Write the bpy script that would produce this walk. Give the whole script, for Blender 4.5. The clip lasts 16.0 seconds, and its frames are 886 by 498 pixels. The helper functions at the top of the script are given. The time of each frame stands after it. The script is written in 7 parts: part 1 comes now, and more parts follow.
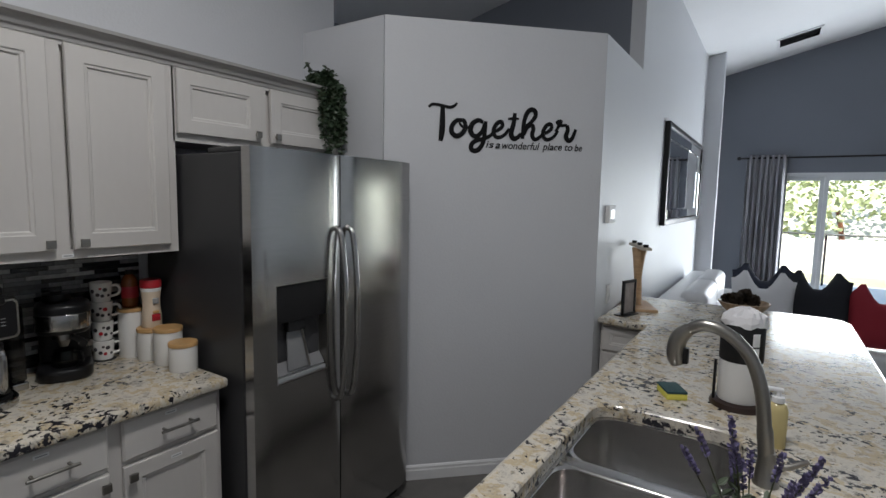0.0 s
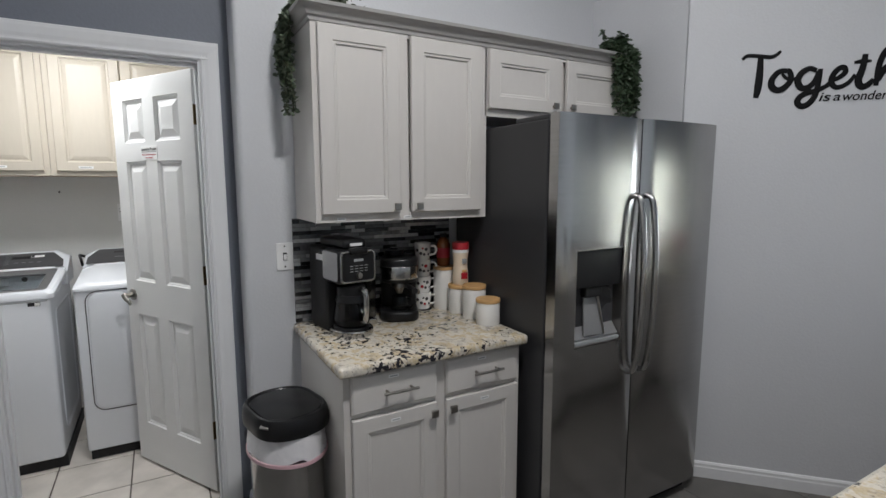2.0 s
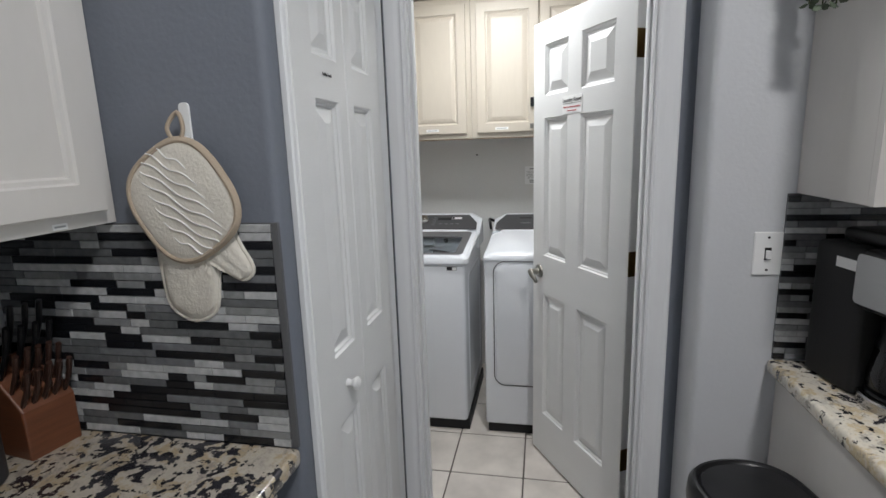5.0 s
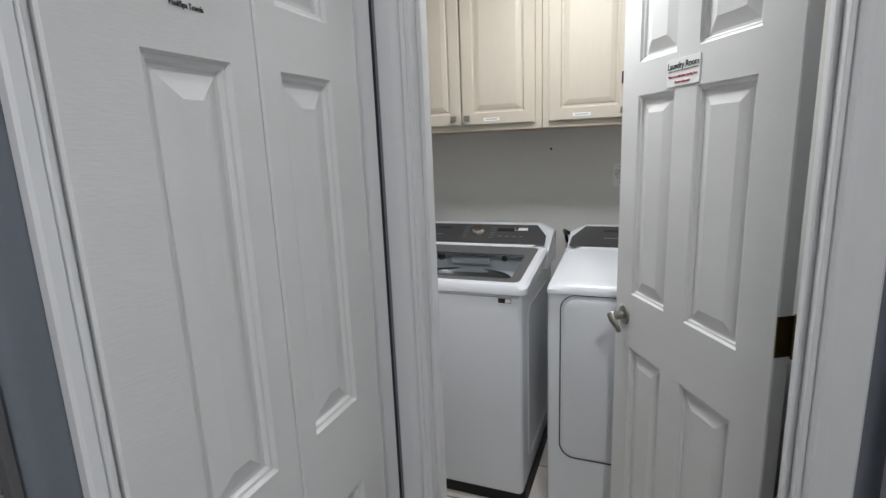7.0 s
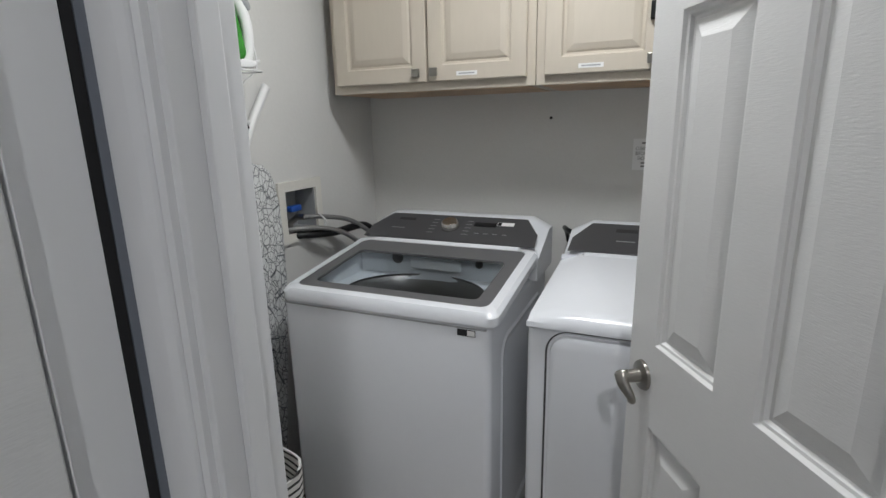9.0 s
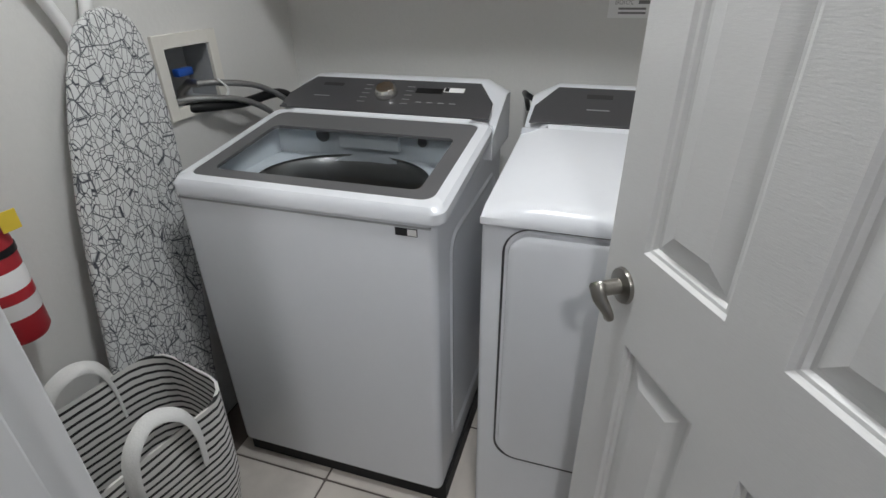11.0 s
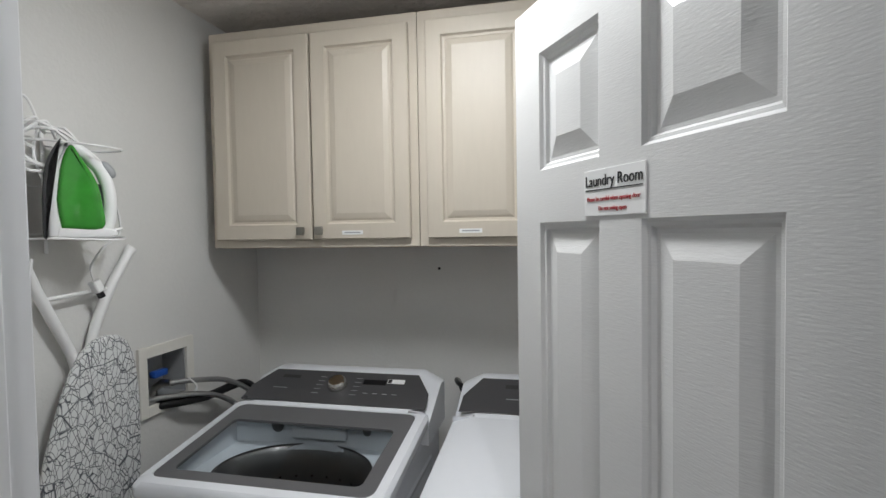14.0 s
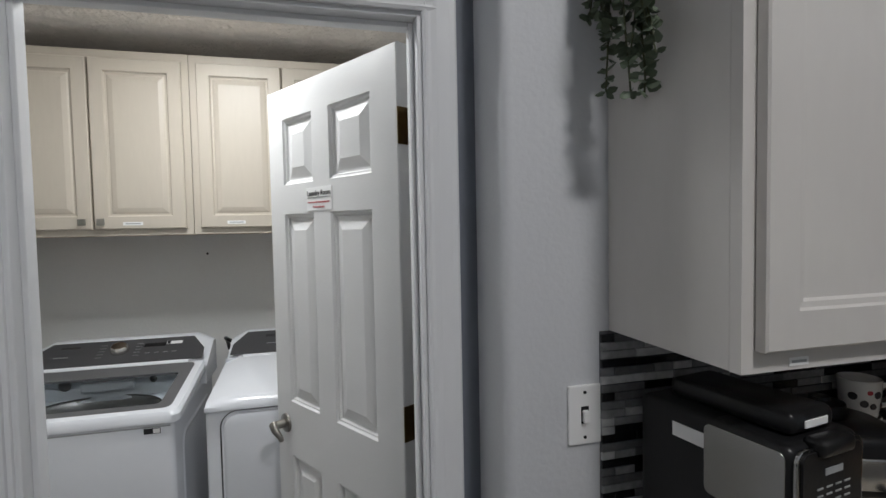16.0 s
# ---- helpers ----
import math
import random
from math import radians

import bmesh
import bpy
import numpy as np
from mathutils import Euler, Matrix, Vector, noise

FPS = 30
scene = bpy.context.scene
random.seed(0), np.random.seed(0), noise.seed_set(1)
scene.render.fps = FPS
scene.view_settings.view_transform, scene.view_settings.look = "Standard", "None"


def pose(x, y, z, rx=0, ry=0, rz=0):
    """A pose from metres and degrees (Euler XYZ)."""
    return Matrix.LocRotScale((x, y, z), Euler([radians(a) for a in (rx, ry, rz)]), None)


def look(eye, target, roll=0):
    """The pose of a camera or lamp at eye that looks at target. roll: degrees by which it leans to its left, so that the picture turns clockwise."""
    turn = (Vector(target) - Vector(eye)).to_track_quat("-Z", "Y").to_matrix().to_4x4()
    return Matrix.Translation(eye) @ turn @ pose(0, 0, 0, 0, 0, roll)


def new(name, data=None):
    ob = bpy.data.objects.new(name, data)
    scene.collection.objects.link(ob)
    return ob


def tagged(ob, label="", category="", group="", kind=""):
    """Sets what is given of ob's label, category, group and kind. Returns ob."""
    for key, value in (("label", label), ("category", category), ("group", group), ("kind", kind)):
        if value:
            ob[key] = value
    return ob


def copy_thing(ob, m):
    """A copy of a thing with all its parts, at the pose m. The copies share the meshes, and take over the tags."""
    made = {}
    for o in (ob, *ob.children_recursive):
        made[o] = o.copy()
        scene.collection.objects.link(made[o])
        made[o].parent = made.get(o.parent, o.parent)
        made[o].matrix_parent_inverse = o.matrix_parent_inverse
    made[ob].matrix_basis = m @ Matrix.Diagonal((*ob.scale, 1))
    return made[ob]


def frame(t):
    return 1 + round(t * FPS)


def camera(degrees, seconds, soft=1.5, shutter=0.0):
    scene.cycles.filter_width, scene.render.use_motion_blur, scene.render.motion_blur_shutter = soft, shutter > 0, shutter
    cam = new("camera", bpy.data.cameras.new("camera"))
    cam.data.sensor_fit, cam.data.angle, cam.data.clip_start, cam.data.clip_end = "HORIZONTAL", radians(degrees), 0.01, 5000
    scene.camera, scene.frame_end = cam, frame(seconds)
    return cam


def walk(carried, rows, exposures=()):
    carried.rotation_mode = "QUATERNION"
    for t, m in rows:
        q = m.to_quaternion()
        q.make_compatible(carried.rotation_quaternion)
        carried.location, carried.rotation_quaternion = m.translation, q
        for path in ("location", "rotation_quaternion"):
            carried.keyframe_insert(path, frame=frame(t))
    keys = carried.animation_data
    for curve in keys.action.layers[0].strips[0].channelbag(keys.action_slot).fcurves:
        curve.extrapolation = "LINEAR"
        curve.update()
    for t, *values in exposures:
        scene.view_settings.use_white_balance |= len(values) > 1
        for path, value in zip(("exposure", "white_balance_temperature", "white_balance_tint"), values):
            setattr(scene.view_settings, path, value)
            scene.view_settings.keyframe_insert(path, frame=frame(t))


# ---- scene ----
cam = camera(82.6, 16.0)
PATH = [
    (0, (0.598, 0.795, 1.611), (-0.492, 2.46, 1.409), 1.1),
    (0.5, (0.581, 0.758, 1.591), (-0.73, 2.255, 1.395), 0.7),
    (1, (0.561, 0.735, 1.569), (-0.89, 2.096, 1.371), 0.5),
    (1.5, (0.533, 0.701, 1.535), (-1.035, 1.925, 1.329), 0.2),
    (2, (0.461, 0.634, 1.523), (-1.268, 1.605, 1.265), -0.1),
    (2.5, (0.347, 0.56, 1.52), (-1.525, 1.193, 1.209), -0.8),
    (3, (0.232, 0.477, 1.525), (-1.707, 0.83, 1.184), -1.2),
    (3.5, (0.145, 0.423, 1.524), (-1.814, 0.596, 1.163), -1.4),
    (4, (0.008, 0.436, 1.516), (-1.957, 0.363, 1.148), -2.0),
    (4.2, (-0.051, 0.467, 1.519), (-2.007, 0.275, 1.146), -2.3),
    (6.3, (-0.729, 0.505, 1.504), (-2.634, 0.048, 1.098), -1.8),
    (6.5, (-0.802, 0.506, 1.528), (-2.698, 0.03, 1.108), -1.9),
    (7, (-0.94, 0.524, 1.516), (-2.759, -0.202, 1.11), -2.3),
    (7.5, (-1.1, 0.501, 1.51), (-2.833, -0.409, 1.1), -2.4),
    (8, (-1.277, 0.432, 1.524), (-3.006, -0.476, 1.095), -2.3),
    (8.5, (-1.434, 0.438, 1.489), (-3.191, -0.414, 1.057), -1.7),
    (9, (-1.595, 0.49, 1.454), (-3.376, -0.283, 0.975), -1.2),
    (9.5, (-1.705, 0.52, 1.408), (-3.461, -0.23, 0.813), -1.4),
    (9.7, (-1.739, 0.511, 1.389), (-3.478, -0.225, 0.73), -1.3),
    (11.8, (-1.884, 0.389, 1.451), (-3.534, -0.088, 0.426), -0.7),
    (12, (-1.868, 0.388, 1.485), (-3.554, -0.066, 0.511), -0.4),
    (12.2, (-1.863, 0.402, 1.519), (-3.587, -0.056, 0.615), -0.7),
    (12.5, (-1.846, 0.419, 1.54), (-3.645, -0.04, 0.798), -0.7),
    (13, (-1.804, 0.441, 1.606), (-3.707, -0.008, 1.189), -0.7),
    (13.5, (-1.743, 0.474, 1.631), (-3.69, 0.047, 1.469), -0.8),
    (14, (-1.672, 0.529, 1.621), (-3.624, 0.097, 1.551), -0.9),
    (14.5, (-1.515, 0.512, 1.597), (-3.473, 0.111, 1.547), -0.7),
    (15, (-1.29, 0.478, 1.603), (-3.283, 0.324, 1.538), -1.9),
    (15.5, (-1.092, 0.53, 1.609), (-3.081, 0.726, 1.534), -1.7),
    (16, (-0.892, 0.587, 1.586), (-2.827, 1.088, 1.496), -1.1),
]
walk(cam, [(t, look(eye, target, roll)) for t, eye, target, roll in PATH], [(0.0, 1.55), (1.0, 1.7), (2.5, 2.1), (4.0, 2.1), (7.0, 1.85), (9.0, 1.72), (12.0, 1.85), (13.5, 1.5), (14.5, 1.5), (16.0, 1.65)])

# ---- world and lamps ----
world = bpy.data.worlds.new("sky")
scene.world = world
world.use_nodes = True
wn = world.node_tree
sky = wn.nodes.new("ShaderNodeTexSky")
sky.sky_type, sky.sun_disc = "NISHITA", False
sky.sun_elevation, sky.sun_rotation = radians(52), radians(200)
wn.nodes["Background"].inputs[1].default_value = 0.15
wn.links.new(sky.outputs[0], wn.nodes["Background"].inputs[0])


def lamp(name, kind, m, energy, color, size=0.3, size_y=None, spread=None):
    data = bpy.data.lights.new(name, kind)
    data.energy, data.color = energy, color
    if kind == "SUN":
        data.angle = radians(size)
    elif kind == "AREA":
        data.size = size
        if size_y:
            data.shape, data.size_y = "RECTANGLE", size_y
        else:
            data.shape = "DISK"
        if spread:
            data.spread = radians(spread)
    else:
        data.shadow_soft_size = size
    ob = new(name, data)
    ob.matrix_world = m
    return ob


lamp("sun", "SUN", look((0, 0, 0), (-0.25, 0.85, -1.1)), 5.0, (1.0, 0.95, 0.88), 0.5)
lamp("slider_daylight", "AREA", look((1.95, 9.5, 1.1), (1.95, 0.0, 1.0)), 58, (0.86, 0.93, 1.0), 2.5, 2.0)
lamp("garden_door_daylight", "AREA", look((5.05, 9.5, 1.05), (4.6, 0.0, 1.0)), 0.9, (0.88, 1.0, 0.92), 1.0, 1.9)
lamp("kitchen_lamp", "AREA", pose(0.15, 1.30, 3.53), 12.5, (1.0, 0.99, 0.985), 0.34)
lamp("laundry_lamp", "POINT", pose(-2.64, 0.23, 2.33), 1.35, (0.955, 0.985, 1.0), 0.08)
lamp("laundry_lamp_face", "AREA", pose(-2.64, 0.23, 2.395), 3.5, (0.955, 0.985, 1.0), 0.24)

# ---- materials ----
def material(name):
    m = bpy.data.materials.new(name)
    m.use_nodes = True
    return m, m.node_tree, m.node_tree.nodes["Principled BSDF"]


def node(nt, kind, **values):
    n = nt.nodes.new("ShaderNode" + kind)
    for key, value in values.items():
        n.inputs[key.replace("_", " ")].default_value = value
    return n


def coords(nt, stretch=(1, 1, 1)):
    """Texture coordinates in metres, the same for all things of the world."""
    g = nt.nodes.new("ShaderNodeNewGeometry")
    mp = nt.nodes.new("ShaderNodeMapping")
    mp.inputs["Scale"].default_value = stretch
    nt.links.new(g.outputs["Position"], mp.inputs["Vector"])
    return mp.outputs["Vector"]


def ramp(nt, source, stops):
    r = nt.nodes.new("ShaderNodeValToRGB")
    e = r.color_ramp.elements
    e[0].position, e[0].color = stops[0][0], (*stops[0][1], 1)
    e[1].position, e[1].color = stops[-1][0], (*stops[-1][1], 1)
    for p, c in stops[1:-1]:
        el = e.new(p)
        el.color = (*c, 1)
    nt.links.new(source, r.inputs["Fac"])
    return r.outputs["Color"]


def blend(nt, fac, a, b):
    mx = nt.nodes.new("ShaderNodeMix")
    mx.data_type = "RGBA"
    if isinstance(fac, float):
        mx.inputs[0].default_value = fac
    else:
        nt.links.new(fac, mx.inputs[0])
    for slot, c in ((6, a), (7, b)):
        if isinstance(c, tuple):
            mx.inputs[slot].default_value = (*c, 1)
        else:
            nt.links.new(c, mx.inputs[slot])
    return mx.outputs[2]


def shade(c, f):
    return tuple(min(1.0, v * f) for v in c)


def painted(name, color, rough=0.5, var=0.06, bump=0.15, scale=60.0, stretch=(1, 1, 1), soft=1.6, metal=0.0, dist=0.002, spec=0.5):
    """A painted or moulded surface: slow tint drift, fine grain and slight relief."""
    m, nt, b = material(name)
    v = coords(nt, stretch)
    big = node(nt, "TexNoise", Scale=soft, Detail=4.0)
    fine = node(nt, "TexNoise", Scale=scale, Detail=5.0)
    for n in (big, fine):
        nt.links.new(v, n.inputs["Vector"])
    c1 = ramp(nt, big.outputs["Fac"], [(0.3, shade(color, 1 - var)), (0.7, shade(color, 1 + var))])
    c2 = ramp(nt, fine.outputs["Fac"], [(0.35, shade(color, 1 - var * 0.8)), (0.65, shade(color, 1 + var * 0.5))])
    nt.links.new(blend(nt, 0.45, c1, c2), b.inputs["Base Color"])
    rr = node(nt, "MapRange")
    rr.inputs["To Min"].default_value, rr.inputs["To Max"].default_value = max(0.02, rough - 0.07), min(1, rough + 0.09)
    nt.links.new(big.outputs["Fac"], rr.inputs["Value"])
    nt.links.new(rr.outputs["Result"], b.inputs["Roughness"])
    b.inputs["Metallic"].default_value = metal
    b.inputs["Specular IOR Level"].default_value = spec
    if bump:
        bp = node(nt, "Bump", Strength=bump, Distance=dist)
        nt.links.new(fine.outputs["Fac"], bp.inputs["Height"])
        nt.links.new(bp.outputs["Normal"], b.inputs["Normal"])
    return m


def varied(name, stops, rough=0.3, grain=30.0, bump=0.1):
    """Pieces that differ one from the next in tone, with a little mottling of their own."""
    m, nt, b = material(name)
    info = nt.nodes.new("ShaderNodeObjectInfo")
    r = nt.nodes.new("ShaderNodeValToRGB")
    r.color_ramp.interpolation = "CONSTANT"
    e = r.color_ramp.elements
    e[0].position, e[0].color = stops[0][0], (*stops[0][1], 1)
    e[1].position, e[1].color = stops[1][0], (*stops[1][1], 1)
    for p, c in stops[2:]:
        e.new(p).color = (*c, 1)
    nt.links.new(info.outputs["Random"], r.inputs["Fac"])
    n = node(nt, "TexNoise", Scale=grain, Detail=5.0)
    nt.links.new(coords(nt), n.inputs["Vector"])
    g = ramp(nt, n.outputs["Fac"], [(0.3, (0.72, 0.72, 0.72)), (0.7, (1.0, 1.0, 1.0))])
    mul = nt.nodes.new("ShaderNodeMix")
    mul.data_type, mul.blend_type = "RGBA", "MULTIPLY"
    mul.inputs[0].default_value = 1.0
    nt.links.new(r.outputs["Color"], mul.inputs[6])
    nt.links.new(g, mul.inputs[7])
    nt.links.new(mul.outputs[2], b.inputs["Base Color"])
    b.inputs["Roughness"].default_value = rough
    bp = node(nt, "Bump", Strength=bump, Distance=0.001)
    nt.links.new(n.outputs["Fac"], bp.inputs["Height"])
    nt.links.new(bp.outputs["Normal"], b.inputs["Normal"])
    return m


def granite(name, veins=0.868, brown=0.0):
    m, nt, b = material(name)
    v = coords(nt)
    warp = node(nt, "TexNoise", Scale=9.0, Detail=3.0)
    nt.links.new(v, warp.inputs["Vector"])
    add = nt.nodes.new("ShaderNodeVectorMath")
    add.operation = "MULTIPLY_ADD"
    add.inputs[1].default_value = (0.05, 0.05, 0.05)
    nt.links.new(warp.outputs["Color"], add.inputs[0])
    nt.links.new(v, add.inputs[2])
    base = node(nt, "TexNoise", Scale=16.0, Detail=6.0, Roughness=0.65)
    grey = node(nt, "TexNoise", Scale=34.0, Detail=5.0, Roughness=0.7)
    dark = node(nt, "TexNoise", Scale=42.0, Detail=4.0, Roughness=0.6)
    vein = node(nt, "TexNoise", Scale=6.0, Detail=4.0)
    grit = node(nt, "TexVoronoi", Scale=150.0)
    for n in (base, grey, dark, vein, grit):
        nt.links.new(add.outputs[0], n.inputs["Vector"])
    c = ramp(nt, base.outputs["Fac"], [(0.3, (0.58, 0.53, 0.45)), (0.42, (0.52, 0.42, 0.27)), (0.50, (0.64, 0.59, 0.50)), (0.60, (0.58, 0.54, 0.47)), (0.66, (0.44, 0.41, 0.37)), (0.75, (0.56, 0.53, 0.48))])
    c = blend(nt, brown, c, (0.17, 0.125, 0.095))
    gm = ramp(nt, grey.outputs["Fac"], [(0.54, (0, 0, 0)), (0.64, (0.75, 0.75, 0.75))])
    c = blend(nt, gm, c, (0.25, 0.225, 0.20))
    mix = nt.nodes.new("ShaderNodeMath")
    mix.operation = "MULTIPLY_ADD"
    mix.inputs[1].default_value = 0.55
    nt.links.new(vein.outputs["Fac"], mix.inputs[0])
    nt.links.new(dark.outputs["Fac"], mix.inputs[2])
    dm = ramp(nt, mix.outputs[0], [(veins, (0, 0, 0)), (veins + 0.032, (1, 1, 1))])
    c = blend(nt, dm, c, (0.025, 0.024, 0.03))
    sm = ramp(nt, grit.outputs["Distance"], [(0.0, (0.8, 0.8, 0.8)), (0.5, (1, 1, 1))])
    mul = nt.nodes.new("ShaderNodeMix")
    mul.data_type, mul.blend_type = "RGBA", "MULTIPLY"
    mul.inputs[0].default_value = 0.7
    nt.links.new(c, mul.inputs[6])
    nt.links.new(sm, mul.inputs[7])
    nt.links.new(mul.outputs[2], b.inputs["Base Color"])
    b.inputs["Roughness"].default_value = 0.16
    return m


def steel(name, color=(0.42, 0.42, 0.43), rough=0.22, stretch=(1, 1, 90), bump=0.04):
    m, nt, b = material(name)
    v = coords(nt, stretch)
    n = node(nt, "TexNoise", Scale=9.0, Detail=5.0)
    nt.links.new(v, n.inputs["Vector"])
    smear = node(nt, "TexNoise", Scale=3.0, Detail=4.0)
    nt.links.new(coords(nt), smear.inputs["Vector"])
    nt.links.new(ramp(nt, n.outputs["Fac"], [(0.3, shade(color, 0.9)), (0.7, shade(color, 1.08))]), b.inputs["Base Color"])
    b.inputs["Metallic"].default_value = 1.0
    rr = node(nt, "MapRange")
    rr.inputs["To Min"].default_value, rr.inputs["To Max"].default_value = rough - 0.06, rough + 0.08
    nt.links.new(smear.outputs["Fac"], rr.inputs["Value"])
    nt.links.new(rr.outputs["Result"], b.inputs["Roughness"])
    bp = node(nt, "Bump", Strength=bump, Distance=0.001)
    nt.links.new(n.outputs["Fac"], bp.inputs["Height"])
    nt.links.new(bp.outputs["Normal"], b.inputs["Normal"])
    return m


def clear(name, color=(0.95, 0.98, 0.97), rough=0.02, gloss=0.5):
    """Thin glass."""
    m, nt, b = material(name)
    tr = nt.nodes.new("ShaderNodeBsdfTransparent")
    tr.inputs[0].default_value = (*color, 1)
    gl = nt.nodes.new("ShaderNodeBsdfGlossy")
    gl.inputs["Roughness"].default_value = rough
    fr = nt.nodes.new("ShaderNodeLayerWeight")
    fr.inputs[0].default_value = 0.12
    cap = node(nt, "MapRange")
    cap.inputs["From Min"].default_value, cap.inputs["To Min"].default_value, cap.inputs["To Max"].default_value = 0.0, 0.03, gloss
    nt.links.new(fr.outputs["Facing"], cap.inputs["Value"])
    ms = nt.nodes.new("ShaderNodeMixShader")
    nt.links.new(cap.outputs["Result"], ms.inputs[0])
    nt.links.new(tr.outputs[0], ms.inputs[1])
    nt.links.new(gl.outputs[0], ms.inputs[2])
    nt.links.new(ms.outputs[0], nt.nodes["Material Output"].inputs[0])
    return m


def glowing(name, color, strength):
    m, nt, b = material(name)
    b.inputs["Base Color"].default_value = (*color, 1)
    b.inputs["Emission Color"].default_value = (*color, 1)
    b.inputs["Emission Strength"].default_value = strength
    return m


def lined(name, ground_color, line_color):
    """Woven cover with a net of thin broken strokes."""
    m, nt, b = material(name)
    v = coords(nt, (1, 1, 0.62))
    mask = None
    for sc, off, hi in ((54.0, 0.0, 0.012), (40.0, 3.0, 0.008), (27.0, 7.0, 0.006)):
        sh = nt.nodes.new("ShaderNodeVectorMath")
        sh.inputs[1].default_value = (off, off, off)
        nt.links.new(v, sh.inputs[0])
        vo = node(nt, "TexVoronoi", Scale=sc)
        vo.feature = "DISTANCE_TO_EDGE"
        nt.links.new(sh.outputs[0], vo.inputs["Vector"])
        k = ramp(nt, vo.outputs["Distance"], [(hi, (1, 1, 1)), (hi + 0.025, (0, 0, 0))])
        if mask is None:
            mask = k
        else:
            mx = nt.nodes.new("ShaderNodeMix")
            mx.data_type, mx.blend_type = "RGBA", "LIGHTEN"
            mx.inputs[0].default_value = 1.0
            nt.links.new(mask, mx.inputs[6])
            nt.links.new(k, mx.inputs[7])
            mask = mx.outputs[2]
    nt.links.new(blend(nt, mask, ground_color, line_color), b.inputs["Base Color"])
    b.inputs["Roughness"].default_value = 0.85
    return m


def wooden(name, color, stretch=(1, 1, 12), rough=0.4):
    return painted(name, color, rough, 0.28, 0.2, 18.0, stretch, 6.0)


WALL = painted("light_grey_wall_paint", (0.60, 0.61, 0.635), 0.55, 0.03, 0.35, 90.0, dist=0.003)
ACCENT = painted("blue_grey_wall_paint", (0.165, 0.18, 0.215), 0.55, 0.05, 0.35, 90.0, dist=0.003)
LAUNDRY_WALL = painted("pale_grey_wall_paint", (0.66, 0.655, 0.64), 0.6, 0.03, 0.3, 90.0, dist=0.003)
CEILING_PAINT = painted("ceiling_paint", (0.78, 0.78, 0.79), 0.8, 0.03, 0.4, 60.0, dist=0.004)
POPCORN = painted("rough_ceiling_plaster", (0.76, 0.71, 0.66), 0.9, 0.10, 1.0, 34.0, dist=0.02)
TRIM = painted("white_trim_paint", (0.76, 0.765, 0.78), 0.35, 0.03, 0.12, 40.0, (1, 1, 0.2))
DOOR_WHITE = painted("white_door_paint", (0.71, 0.71, 0.71), 0.38, 0.03, 0.3, 70.0, (1, 1, 6), dist=0.0012)
CABINET = painted("warm_grey_cabinet_paint", (0.60, 0.575, 0.55), 0.38, 0.03, 0.1, 50.0, (1, 1, 0.3))
BEIGE = painted("beige_cabinet_paint", (0.53, 0.475, 0.40), 0.42, 0.04, 0.12, 60.0, (1, 1, 0.2))
GRANITE = granite("speckled_granite")
VEINED_GRANITE = granite("veined_granite", 0.805, brown=0.34)
STEEL = steel("brushed_stainless_steel", (0.44, 0.435, 0.43), 0.17, bump=0.03)
SINK_STEEL = steel("satin_sink_steel", (0.50, 0.49, 0.48), 0.24, (1, 60, 1))
NICKEL = painted("brushed_nickel", (0.33, 0.315, 0.29), 0.3, 0.05, 0.05, 80.0, metal=1.0)
CHROME = painted("satin_chrome", (0.62, 0.60, 0.57), 0.22, 0.05, 0.05, 80.0, metal=1.0)
BRASS = painted("antique_brass", (0.16, 0.11, 0.05), 0.35, 0.15, 0.05, 80.0, metal=1.0)
FRIDGE_SIDE = painted("charcoal_fridge_side", (0.035, 0.035, 0.038), 0.42, 0.06, 0.3, 220.0, dist=0.0008)
BLACK = painted("black_plastic", (0.010, 0.010, 0.011), 0.3, 0.1, 0.08, 120.0, spec=0.3)
BLACK_MATT = painted("matt_black", (0.014, 0.014, 0.015), 0.6, 0.1, 0.15, 120.0, spec=0.3)
ENAMEL = painted("white_enamel", (0.70, 0.72, 0.76), 0.22, 0.015, 0.0, 40.0)
SLATE = painted("grey_console_plastic", (0.062, 0.062, 0.066), 0.28, 0.05, 0.0, 60.0)
MID_GREY = painted("grey_plastic", (0.33, 0.34, 0.35), 0.35, 0.05, 0.0, 60.0)
CERAMIC = painted("glazed_white_ceramic", (0.78, 0.77, 0.75), 0.15, 0.02, 0.0, 40.0)
PAPER = painted("white_paper", (0.80, 0.80, 0.80), 0.7, 0.02, 0.0, 40.0)
INK = painted("black_ink", (0.015, 0.015, 0.017), 0.6, 0.05, 0.0, 40.0)
RED = painted("red_paint", (0.42, 0.02, 0.03), 0.35, 0.08, 0.05, 60.0)
GREEN = painted("green_plastic", (0.06, 0.33, 0.06), 0.3, 0.08, 0.0, 60.0)
BAMBOO = wooden("pale_bamboo", (0.55, 0.33, 0.14))
WALNUT = wooden("reddish_brown_wood", (0.13, 0.045, 0.02))
OAK = wooden("light_wood", (0.50, 0.33, 0.19))
GLASS = clear("clear_glass")
DARK_GLASS = clear("smoked_glass", (0.35, 0.35, 0.36))

# ---- building helpers ----
def thing(name, m=None, label="", category="", group="", kind=""):
    """An Empty at a thing's base that carries its parts."""
    ob = new(name)
    ob.empty_display_size = 0.05
    if m is not None:
        ob.matrix_world = m
    return tagged(ob, label, category, group, kind)


